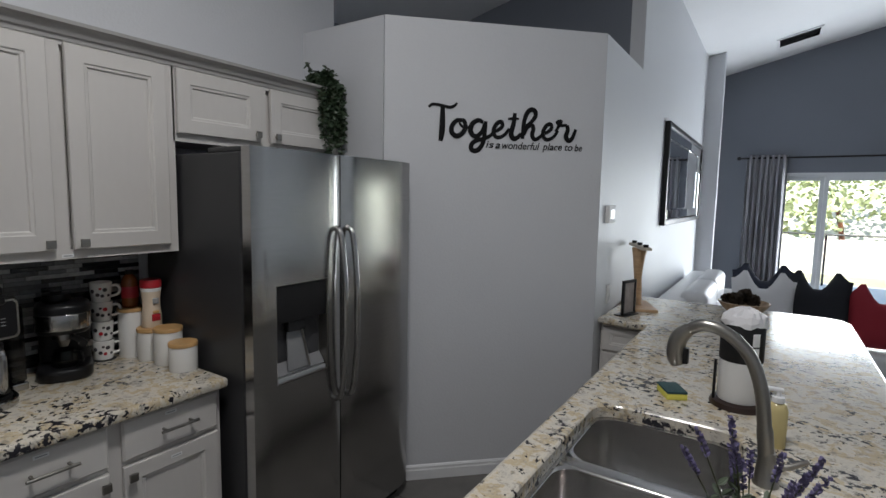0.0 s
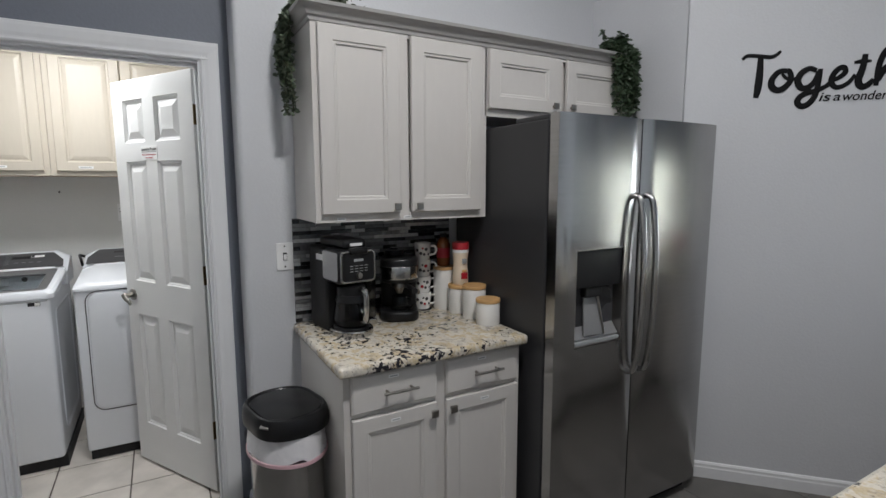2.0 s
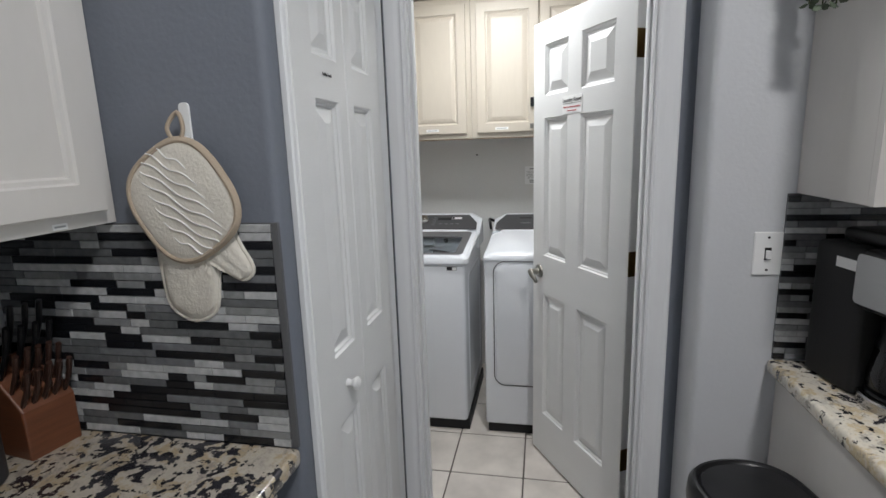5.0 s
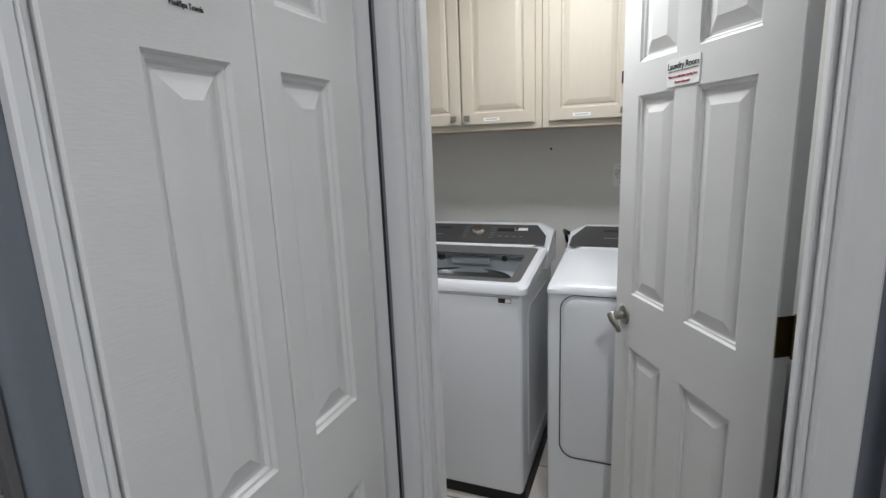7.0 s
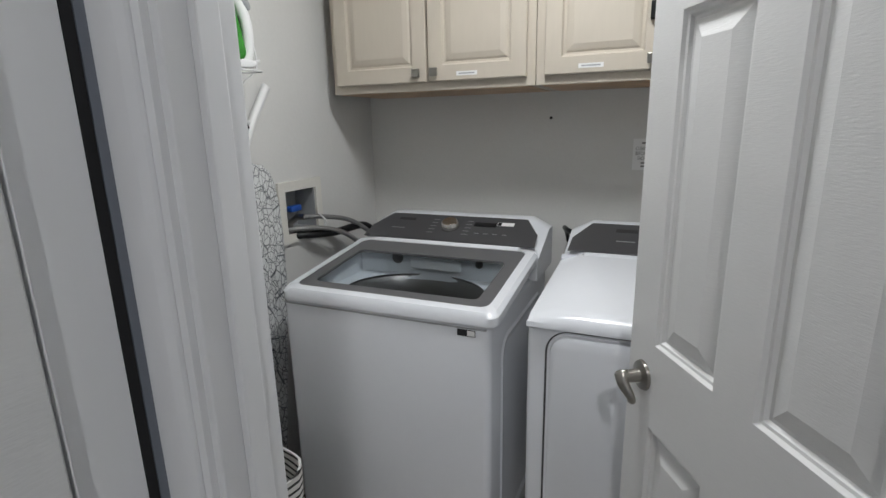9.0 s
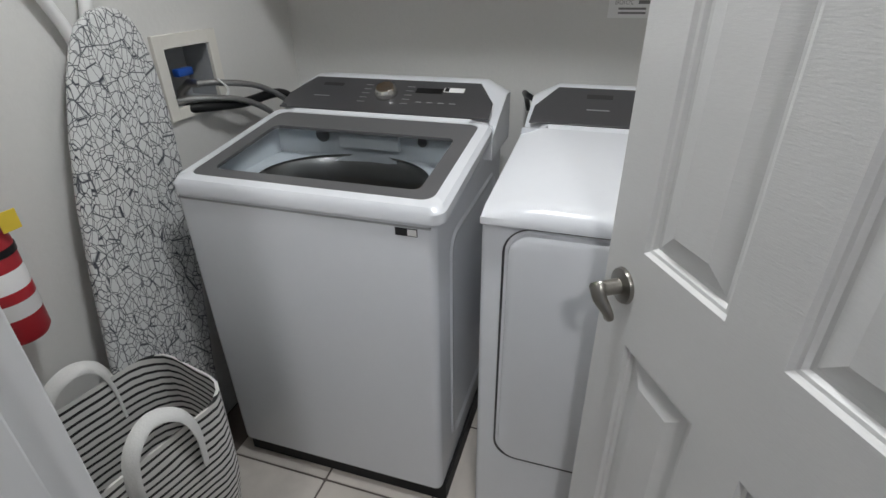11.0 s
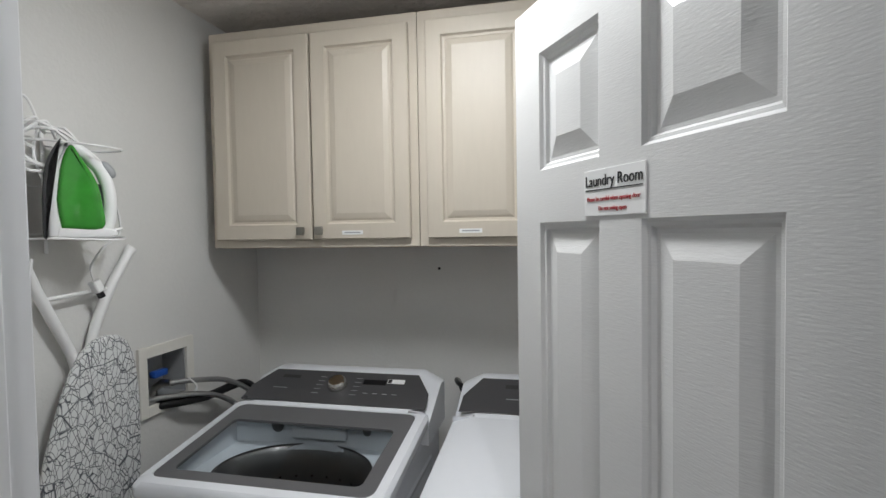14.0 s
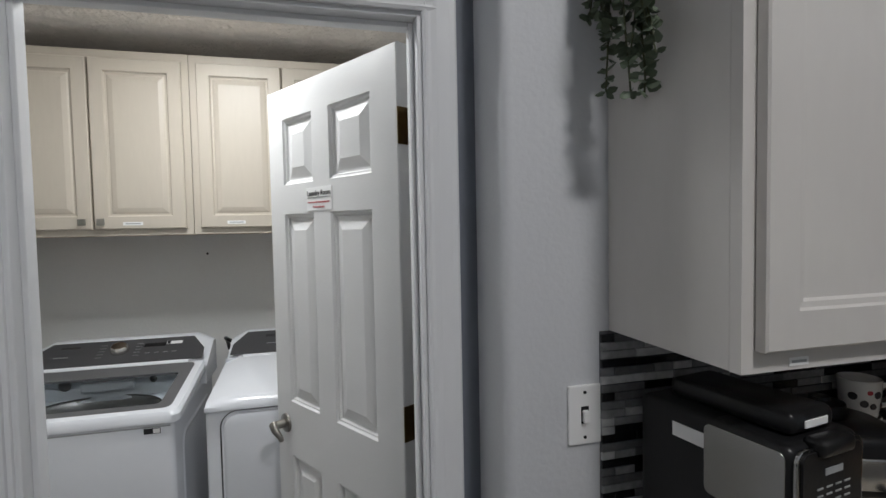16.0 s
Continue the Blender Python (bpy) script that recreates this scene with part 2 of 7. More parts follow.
def part(name, bm, mat, parent=None, label="", smooth=False):
    me = bpy.data.meshes.new(name)
    bmesh.ops.recalc_face_normals(bm, faces=bm.faces[:])
    bm.to_mesh(me)
    bm.free()
    for one in mat if isinstance(mat, (list, tuple)) else [mat]:
        me.materials.append(one)
    if smooth:
        me.shade_smooth()
        me.set_sharp_from_angle(angle=radians(38))
    ob = new(name, me)
    if parent is not None:
        ob.parent = parent
    return tagged(ob, label)


def box(x0, x1, y0, y1, z0, z1, bevel=0.0, seg=2, bm=None, m=None):
    """A box between two corners, its edges rounded by bevel, added to bm."""
    out = bm or bmesh.new()
    tmp = bmesh.new() if bevel and bm else out
    x0, x1, y0, y1, z0, z1 = min(x0, x1), max(x0, x1), min(y0, y1), max(y0, y1), min(z0, z1), max(z0, z1)
    got = bmesh.ops.create_cube(tmp, size=1.0, matrix=Matrix.Translation(((x0 + x1) / 2, (y0 + y1) / 2, (z0 + z1) / 2)) @ Matrix.Diagonal((x1 - x0, y1 - y0, z1 - z0, 1)))
    if bevel:
        edges = {e for v in got["verts"] for e in v.link_edges}
        bmesh.ops.bevel(tmp, geom=list(edges), offset=bevel, segments=seg, profile=0.5, affect="EDGES")
    if m is not None:
        bmesh.ops.transform(tmp, matrix=m, verts=tmp.verts[:] if tmp is not out else got["verts"] if not bevel else tmp.verts[:])
    if tmp is not out:
        merge(out, tmp)
    return out


def merge(out, tmp):
    me = bpy.data.meshes.new("tmp")
    tmp.to_mesh(me)
    tmp.free()
    out.from_mesh(me)
    bpy.data.meshes.remove(me)
    return out


def lathe(profile, seg=32, bm=None, m=None, sx=1.0, sy=1.0):
    """A solid of revolution about z from (radius, height) pairs; a radius of 0 closes it."""
    out = bm or bmesh.new()
    rings = []
    for r, z in profile:
        if r <= 1e-6:
            rings.append([out.verts.new((0, 0, z))])
        else:
            rings.append([out.verts.new((r * sx * math.cos(2 * math.pi * k / seg), r * sy * math.sin(2 * math.pi * k / seg), z)) for k in range(seg)])
    for a, b in zip(rings, rings[1:]):
        for k in range(seg):
            q = [a[k % len(a)], a[(k + 1) % len(a)], b[(k + 1) % len(b)], b[k % len(b)]]
            q = [v for n, v in enumerate(q) if v not in q[:n]]
            if len(q) > 2:
                out.faces.new(q)
    if m is not None:
        bmesh.ops.transform(out, matrix=m, verts=[v for r in rings for v in r])
    return out


def tube(points, radius, seg=10, bm=None, caps=True, flat=1.0):
    """A round bar along a row of points; radius may be one number or one for each point."""
    out = bm or bmesh.new()
    pts = [Vector(p) for p in points]
    rad = radius if isinstance(radius, (list, tuple)) else [radius] * len(pts)
    rings, up = [], None
    for n, p in enumerate(pts):
        way = (pts[min(n + 1, len(pts) - 1)] - pts[max(n - 1, 0)]).normalized()
        if up is None:
            up = way.orthogonal().normalized()
        up = (up - way * up.dot(way)).normalized()
        side = way.cross(up)
        rings.append([out.verts.new(p + rad[n] * (up * math.cos(2 * math.pi * k / seg) + flat * side * math.sin(2 * math.pi * k / seg))) for k in range(seg)])
    for a, b in zip(rings, rings[1:]):
        for k in range(seg):
            out.faces.new((a[k], a[(k + 1) % seg], b[(k + 1) % seg], b[k]))
    if caps:
        out.faces.new(rings[0][::-1])
        out.faces.new(rings[-1])
    return out


def bend(points, steps=8):
    """A smooth row of points through the given ones."""
    p = [Vector(q) for q in points]
    p = [2 * p[0] - p[1]] + p + [2 * p[-1] - p[-2]]
    out = []
    for i in range(1, len(p) - 2):
        for k in range(steps):
            t = k / steps
            out.append(0.5 * (2 * p[i] + (p[i + 1] - p[i - 1]) * t + (2 * p[i - 1] - 5 * p[i] + 4 * p[i + 1] - p[i + 2]) * t * t + (3 * p[i] - p[i - 1] - 3 * p[i + 1] + p[i + 2]) * t ** 3))
    return out + [p[-2]]


def outline_slab(points, z0, z1, bevel=0.0, bm=None, m=None, seg=2):
    """A flat solid with the given outline in x and y."""
    tmp = bmesh.new()
    low = [tmp.verts.new((x, y, z0)) for x, y in points]
    face = tmp.faces.new(low)
    got = bmesh.ops.extrude_face_region(tmp, geom=[face])
    bmesh.ops.translate(tmp, vec=(0, 0, z1 - z0), verts=[g for g in got["geom"] if isinstance(g, bmesh.types.BMVert)])
    bmesh.ops.recalc_face_normals(tmp, faces=tmp.faces[:])
    if bevel:
        rim = [e for e in tmp.edges if abs(e.verts[0].co.z - e.verts[1].co.z) < 1e-6]
        bmesh.ops.bevel(tmp, geom=rim, offset=bevel, segments=seg, profile=0.5, affect="EDGES")
    if m is not None:
        bmesh.ops.transform(tmp, matrix=m, verts=tmp.verts[:])
    return merge(bm, tmp) if bm else tmp


def rounded(x0, x1, y0, y1, r, steps=6):
    pts = []
    for cx, cy, a in ((x1 - r, y1 - r, 0), (x0 + r, y1 - r, 90), (x0 + r, y0 + r, 180), (x1 - r, y0 + r, 270)):
        pts += [(cx + r * math.cos(radians(a + 90 * k / steps)), cy + r * math.sin(radians(a + 90 * k / steps))) for k in range(steps + 1)]
    return pts


def paneled(w, h, t, rects, profile, edge=0.003):
    """A door leaf: x 0..w, z 0..h, front at y = 0 facing -y, back at y = t; each of the rects (x0, x1, z0, z1) is a
    field moulded by (inset, depth) steps."""
    bm = bmesh.new()
    xs = sorted({edge, w - edge, *[r[0] for r in rects], *[r[1] for r in rects]})
    zs = sorted({edge, h - edge, *[r[2] for r in rects], *[r[3] for r in rects]})
    for xa, xb in zip(xs, xs[1:]):
        for za, zb in zip(zs, zs[1:]):
            cx, cz = (xa + xb) / 2, (za + zb) / 2
            if not any(r[0] < cx < r[1] and r[2] < cz < r[3] for r in rects):
                bm.faces.new([bm.verts.new(p) for p in ((xa, 0, za), (xb, 0, za), (xb, 0, zb), (xa, 0, zb))])
    for x0, x1, z0, z1 in rects:
        rings = []
        for inset, depth in profile:
            rings.append([bm.verts.new(p) for p in ((x0 + inset, depth, z0 + inset), (x1 - inset, depth, z0 + inset), (x1 - inset, depth, z1 - inset), (x0 + inset, depth, z1 - inset))])
        for a, b in zip(rings, rings[1:]):
            for k in range(4):
                bm.faces.new((a[k], a[(k + 1) % 4], b[(k + 1) % 4], b[k]))
        bm.faces.new(rings[-1])
    rims = [[bm.verts.new(p) for p in ((i, y, i), (w - i, y, i), (w - i, y, h - i), (i, y, h - i))] for i, y in ((edge, 0), (0, edge), (0, t))]
    for a, b in zip(rims, rims[1:]):
        for k in range(4):
            bm.faces.new((a[k], b[k], b[(k + 1) % 4], a[(k + 1) % 4]))
    bm.faces.new(rims[-1])
    bmesh.ops.remove_doubles(bm, verts=bm.verts[:], dist=1e-5)
    return bm


def wall(name, x0, x1, y0, y1, z0, z1, mat, bevel=0.0):
    return tagged(part(name, box(x0, x1, y0, y1, z0, z1, bevel, 4), mat, smooth=bevel > 0), kind="structure")


def casing_bar(length, width=0.058, depth=0.018):
    """A moulded trim board along z, its back at y = 0, proud towards -y, x 0..width."""
    pr = [(0, 0), (0, -depth * 0.55), (0.006, -depth * 0.75), (0.012, -depth * 0.6), (0.018, -depth * 0.62), (0.03, -depth * 0.8), (width - 0.016, -depth), (width - 0.004, -depth), (width, -depth * 0.8), (width, 0)]
    bm = bmesh.new()
    low = [bm.verts.new((x, y, 0)) for x, y in pr]
    top = [bm.verts.new((x, y, length)) for x, y in pr]
    for k in range(len(pr)):
        j = (k + 1) % len(pr)
        bm.faces.new((low[k], low[j], top[j], top[k]))
    bm.faces.new(low)
    bm.faces.new(top)
    return bm


FACE_X = 90   # turn of a leaf that faces +x

# ---- the setting ----
XW, XD, XL = -1.78, -1.94, -2.018          # kitchen west wall, laundry door wall, its laundry side
YB = -0.75                                # laundry south wall
XB = -3.66                                # laundry back wall


def roof_z(x):
    return 3.53 + 0.24 * (x + 0.05)


wall("wall_kitchen_west", XL, XW, 0.935, 3.15, 0, 3.4, WALL, 0.02)
wall("wall_above_laundry_door", XL + 0.001, XD, 0.0, 0.94, 2.04, 3.4, ACCENT)
wall("wall_beside_laundry_door_south", XL + 0.001, XD, -0.1, 0.054, 0, 2.04, ACCENT)
wall("wall_beside_laundry_door_north", XL + 0.001, XD, 0.828, 0.94, 0, 2.04, ACCENT)
wall("wall_above_closet", XD + 0.001, -1.235, -0.11, 0.0, 2.03, 3.4, ACCENT)
wall("wall_beside_closet", -1.244, -1.18, -0.72, 0.0, 0, 3.5, ACCENT, 0.02)
wall("wall_closet_back", XL, -1.2, YB - 0.1, YB, 0, 2.6, LAUNDRY_WALL)
wall("wall_kitchen_south", -1.33, 6.6, -0.83, -0.71, 0, 5.0, WALL)
wall("wall_east", 6.5, 6.6, -0.75, 9.7, 0, 5.4, WALL)
wall("wall_living_west_low", -0.36, -0.26, 3.765, 4.67, 0, 2.55, WALL)
wall("wall_living_west", -0.36, -0.26, 4.67, 8.3, 0, 3.6, WALL)
wall("wall_living_pilaster", -0.40, -0.06, 8.3, 8.42, 0, 3.65, WALL, 0.012)
wall("wall_living_west_end", -0.36, -0.28, 8.42, 9.72, 0, 3.65, WALL)
# dark paint on the niche walls stands mostly for the shade in there
wall("wall_niche_west", -2.5, -2.4, 3.05, 4.8, 2.4, 3.6, ACCENT)
wall("wall_niche_north", -2.45, -0.36, 4.67, 4.77, 2.4, 3.6, ACCENT)
wall("wall_pantry_south", XW - 0.02, -1.17, 2.892, 2.97, 0, 2.55, WALL)
pan = outline_slab([(-1.161, 2.892), (-0.262, 3.76), (-0.345, 3.79), (-1.18, 2.99)], 0, 2.55)
tagged(part("wall_pantry_diagonal", pan, WALL), kind="structure")
shelf_top = outline_slab([(-2.45, 2.93), (-1.16, 2.93), (-0.3, 3.75), (-0.3, 4.7), (-2.45, 4.7)], 2.47, 2.545)
tagged(part("ledge_above_pantry", shelf_top, WALL), kind="structure")
# far wall with the sliding door's opening
SX0, SX1, SZ = 0.66, 3.40, 2.06
GX0, GX1 = 4.55, 5.60                     # garden door
wall("wall_far_west", -0.4, SX0, 9.6, 9.72, 0, SZ, ACCENT)
wall("wall_far_middle", SX1, GX0, 9.6, 9.72, 0, SZ, ACCENT)
wall("wall_far_east", GX1, 6.6, 9.6, 9.72, 0, SZ, ACCENT)
wall("wall_far_above", -0.4, 6.6, 9.6, 9.72, SZ, 5.4, ACCENT)
# laundry room
wall("wall_laundry_back", XB - 0.1, XB, YB - 0.1, 1.2, 0, 2.6, LAUNDRY_WALL)
wall("wall_laundry_north", XB, XL, 1.08, 1.18, 0, 2.6, LAUNDRY_WALL)
wall("wall_laundry_door_side", XL - 0.012, XL, 0.95, 1.08, 0, 2.43, LAUNDRY_WALL)
wall("wall_laundry_east", XL - 0.012, XL, YB, 0.06, 0, 2.43, LAUNDRY_WALL)
wall("wall_laundry_over_door", XL - 0.012, XL, 0.06, 0.95, 2.1, 2.43, LAUNDRY_WALL)

# south wall of the laundry, with the recess of the water box
bm = bmesh.new()
VX0, VX1, VZ0, VZ1 = -3.20, -3.02, 1.072, 1.232
for a, b, c, d in ((XB, VX0, 0, 2.6), (VX1, XL, 0, 2.6), (VX0, VX1, 0, VZ0), (VX0, VX1, VZ1, 2.6)):
    box(a, b, YB - 0.1, YB, c, d, bm=bm)
tagged(part("wall_laundry_south", bm, LAUNDRY_WALL), kind="structure")

# ceilings
cm = bmesh.new()
lo = [(-2.6, -0.9), (6.7, -0.9), (6.7, 9.8), (-2.6, 9.8)]
vb = [cm.verts.new((x, y, roof_z(x))) for x, y in lo]
vt = [cm.verts.new((x, y, roof_z(x) + 0.1)) for x, y in lo]
cm.faces.new(vb)
cm.faces.new(vt)
for k in range(4):
    cm.faces.new((vb[k], vb[(k + 1) % 4], vt[(k + 1) % 4], vt[k]))
tagged(part("ceiling", cm, CEILING_PAINT), kind="structure")
tagged(part("ceiling_laundry", box(XB - 0.05, XL + 0.0005, YB - 0.05, 1.15, 2.43, 2.5), POPCORN), kind="structure")

# floors
FLOOR_BASE = painted("dark_grout", (0.10, 0.095, 0.09), 0.9, 0.1, 0.3, 200.0)
LIVING_FLOOR = painted("grey_floor_tile", (0.20, 0.19, 0.18), 0.35, 0.15, 0.1, 14.0)
KITCHEN_TILE = varied("grey_stone_tile", [(0.0, (0.17, 0.16, 0.15)), (0.35, (0.15, 0.142, 0.133)), (0.7, (0.19, 0.178, 0.165))], 0.4, 7.0, 0.15)
LAUNDRY_TILE = varied("cream_floor_tile", [(0.0, (0.66, 0.61, 0.56)), (0.4, (0.63, 0.585, 0.535)), (0.7, (0.69, 0.64, 0.59))], 0.28, 6.0, 0.1)
GROUT = painted("brown_grout", (0.13, 0.11, 0.10), 0.9, 0.15, 0.3, 200.0)
wall("floor", -2.03, 6.6, -0.8, 9.7, -0.1, -0.006, FLOOR_BASE)
floor_living = tagged(part("floor_living", box(-0.3, 6.5, 4.9, 9.6, -0.0055, 0.0), LIVING_FLOOR), kind="structure")
laundry_floor = wall("floor_laundry", XB, -2.031, YB, 1.08, -0.1, -0.004, GROUT)

# baseboards
def baseboard(name, m, length):
    pr = [(0, 0), (-0.013, 0), (-0.013, 0.055), (-0.010, 0.062), (-0.010, 0.074), (-0.004, 0.083), (0, 0.085)]
    bm = bmesh.new()
    a = [bm.verts.new((0, y, z)) for y, z in pr]
    b = [bm.verts.new((length, y, z)) for y, z in pr]
    for k in range(len(pr)):
        j = (k + 1) % len(pr)
        bm.faces.new((a[k], a[j], b[j], b[k]))
    bm.faces.new(a)
    bm.faces.new(b)
    ob = tagged(part(name, bm, TRIM), kind="structure")
    ob.matrix_world = m
    return ob


baseboard("baseboard_pantry", pose(-1.161, 2.892, 0, 0, 0, 44.0), 1.25)
baseboard("baseboard_west", pose(XW, 0.95, 0, 0, 0, 90), 0.17)
baseboard("baseboard_alcove", pose(XD + 0.01, 0.933, 0, 0, 0, 0), 0.15)

# ---- laundry door: frame, casing, leaf ----
OY0, OY1, OZ = 0.054, 0.828, 2.04
df = thing("door_frame_laundry", None, "white painted door frame with moulded casing", "door frame", kind="structure")
part("jamb", box(XL - 0.014, XD + 0.002, OY0 - 0.001, OY0 + 0.018, 0, OZ, 0.002), TRIM, df)
part("jamb", box(XL - 0.014, XD + 0.002, OY1 - 0.018, OY1 + 0.001, 0, OZ, 0.002), TRIM, df)
part("head_jamb", box(XL - 0.014, XD + 0.002, OY0 + 0.018, OY1 - 0.018, OZ - 0.018, OZ + 0.001, 0.002), TRIM, df)
part("door_stop", box(-2.000, -1.97, OY0 + 0.018, OY0 + 0.029, 0, OZ - 0.018, 0.002), TRIM, df)
part("door_stop", box(-2.000, -1.97, OY1 - 0.029, OY1 - 0.018, 0, OZ - 0.018, 0.002), TRIM, df)
part("door_stop", box(-2.000, -1.97, OY0 + 0.03, OY1 - 0.03, OZ - 0.029, OZ - 0.018, 0.002), TRIM, df)
CW = 0.072
for y0, flip in ((OY1 - 0.008, 1), (OY0 + 0.008, -1)):
    b = casing_bar(OZ + CW - 0.008, CW)
    o = part("casing", b, TRIM, df)
    o.matrix_local = pose(XD + 0.001, y0, 0, 0, 0, 90) @ Matrix.Diagonal((flip, 1, 1, 1))
b = casing_bar(OY1 - OY0 - 0.016 + 2 * CW, CW)
o = part("casing", b, TRIM, df)
o.matrix_local = pose(XD + 0.0025, OY1 - 0.008 + CW, OZ - 0.008, 0, 0, 90) @ Matrix(((0, 0, -1, 0), (0, 1, 0, 0), (1, 0, 0, 0), (0, 0, 0, 1)))


MOULDED = ((0, 0), (0.005, 0.006), (0.010, 0.007), (0.014, 0.013), (0.020, 0.013), (0.052, 0.003))


ROWS_Z = ((0.235, 0.843), (1.022, 1.634), (1.727, 1.935))
DOOR_FIELDS = [(a, b, c - 0.012, d - 0.012) for a, b in ((0.095, 0.272), (0.363, 0.560)) for c, d in ROWS_Z]


def text_part(name, words, size, m, mat, parent, shear=0.0, bold=0.0, label="", width=None, height=None):
    """Lettering turned into a mesh, centred on its place, upright in the plane of m."""
    cu = bpy.data.curves.new(name, "FONT")  # built-in font
    cu.body, cu.size, cu.align_x, cu.align_y, cu.shear, cu.offset, cu.extrude = words, size, "CENTER", "CENTER", shear, bold, 0.0004
    tmp = bpy.data.objects.new(name, cu)
    scene.collection.objects.link(tmp)
    deps = bpy.context.evaluated_depsgraph_get()
    me = bpy.data.meshes.new_from_object(tmp.evaluated_get(deps))
    bpy.data.objects.remove(tmp)
    if width:
        xs, ys = [v.co.x for v in me.vertices], [v.co.y for v in me.vertices]
        k = width / (max(xs) - min(xs))
        h = height / (max(ys) - min(ys)) if height else 1.0
        for v in me.vertices:
            v.co.x = (v.co.x - (max(xs) + min(xs)) / 2) * k
            v.co.y = (v.co.y - (max(ys) + min(ys)) / 2) * h
    me.materials.clear()
    me.materials.append(mat)
    ob = new(name, me)
    if parent is not None:
        ob.parent = parent
    ob.matrix_local = m
    return tagged(ob, label)


UPRIGHT = pose(0, 0, 0, 90, 0, 0)

ld = thing("laundry_door", pose(-2.682, 0.456, 0.012, 0, 0, 30.4), "white six-panel door standing half open into the laundry", "door", kind="structure")
DW = 0.668
leaf = part("leaf", paneled(DW, 2.02, 0.035, DOOR_FIELDS, MOULDED), DOOR_WHITE, ld)
# sign on the door
sg = part("sign", box(0.238, 0.374, -0.0025, -0.0005, 1.628, 1.696, 0.0006), PAPER, ld, "white paper door sign with black and red lettering")
text_part("lettering", "Laundry Room", 0.023, pose(0.306, -0.0032, 1.677) @ UPRIGHT, INK, sg, width=0.126)
part("underline", box(0.243, 0.369, -0.0034, -0.0026, 1.6655, 1.667), INK, sg)
RED_INK = painted("red_ink", (0.45, 0.05, 0.06), 0.6, 0.05, 0.0, 40.0)
text_part("lettering", "Please be careful when opening door", 0.009, pose(0.306, -0.0032, 1.652) @ UPRIGHT, RED_INK, sg, width=0.118)
text_part("lettering", "Do not swing open", 0.009, pose(0.306, -0.0032, 1.638) @ UPRIGHT, RED_INK, sg, width=0.062)
# lever
kn = part("lever_handle", lathe([(0, -0.006), (0.030, -0.006), (0.032, 0), (0.030, 0.006), (0.014, 0.010), (0.013, 0.044), (0.0, 0.045)], 24, m=pose(0.06, 0, 0.93, 90, 0, 0)), NICKEL, ld, "brushed nickel lever handle", True)
part("lever", tube(bend([(0.053, -0.043, 0.936), (0.060, -0.046, 0.931), (0.069, -0.046, 0.918), (0.079, -0.041, 0.906), (0.087, -0.036, 0.894), (0.086, -0.034, 0.886), (0.079, -0.034, 0.884), (0.076, -0.035, 0.891)], 5), [0.008, 0.0125, 0.015, 0.0155, 0.015] + [0.0145 - 0.0004 * k for k in range(20)] + [0.0062] * 11, 12, flat=0.8), NICKEL, kn, "drooping lever with a curled tip", True)
for hz in (0.32, 1.085, 1.82):
    hg = part("hinge", box(DW + 0.001, DW + 0.004, -0.002, 0.036, hz - 0.045, hz + 0.045, 0.001), BRASS, ld, "antique brass hinge")
    part("jamb_plate", box(DW + 0.016, DW + 0.05, 0.034, 0.038, hz - 0.045, hz + 0.045, 0.001, m=None), BRASS, hg)
    part("knuckle", lathe([(0, hz - 0.048), (0.006, hz - 0.048), (0.006, hz + 0.048), (0, hz + 0.048)], 12, m=pose(DW + 0.010, 0.036, 0)), BRASS, hg, "", True)

# ---- closet with its folding door ----
cf = thing("door_frame_closet", None, "white painted closet jamb and casing", "door frame", kind="structure")
CX0, CX1 = -1.832, -1.262
part("jamb", box(CX1, CX1 + 0.018, -0.11, 0.003, 0, 2.03, 0.002), TRIM, cf)
part("jamb", box(CX0 - 0.018, CX0, -0.11, 0.003, 0, 2.03, 0.002), TRIM, cf)
part("head_jamb", box(CX0, CX1, -0.11, 0.003, 2.012, 2.03, 0.002), TRIM, cf)
part("casing", box(-1.898, CX0 - 0.001, -0.02, 0.003, 0, 2.10, 0.001), TRIM, cf, "flat white casing")
# solid black strip stands for the shade in the corner slit
part("gap_shade", box(-1.910, -1.899, -0.02, 0.0025, 0, 2.10), BLACK_MATT, cf, "black strip for the shade in the slit by the casing")
part("filler", box(-1.938, -1.911, -0.02, 0.003, 0, 2.10), ACCENT, cf, "grey filler strip")
b = casing_bar(2.10, 0.03, 0.014)
part("casing", b, TRIM, cf).matrix_local = pose(CX1 + 0.006, 0.001, 0, 0, 0, 180) @ Matrix.Diagonal((-1, 1, 1, 1))
b = casing_bar(CX1 - CX0 + 0.13, 0.06)
part("casing", b, TRIM, cf).matrix_local = pose(CX0 - 0.093, 0.0135, 2.022, 0, 0, 180) @ Matrix(((0, 0, -1, 0), (0, 1, 0, 0), (1, 0, 0, 0), (0, 0, 0, 1)))
bf = thing("closet_door", None, "white moulded folding closet door, closed", "door", kind="structure")
LEAVES = ((-1.266, 0.287, 0.100, 0.234), (-1.556, 0.272, 0.046, 0.182))
for lx, lw, a, b in LEAVES:
    lf = part("leaf", paneled(lw, 1.985, 0.032, [(a, b, c - 0.018, d - 0.018) for c, d in ROWS_Z], MOULDED), DOOR_WHITE, bf)
    lf.matrix_local = pose(lx, 0.006, 0.018, 0, 0, 180)
part("track", box(CX0, CX1, -0.06, -0.02, 2.004, 2.012), BLACK_MATT, bf)
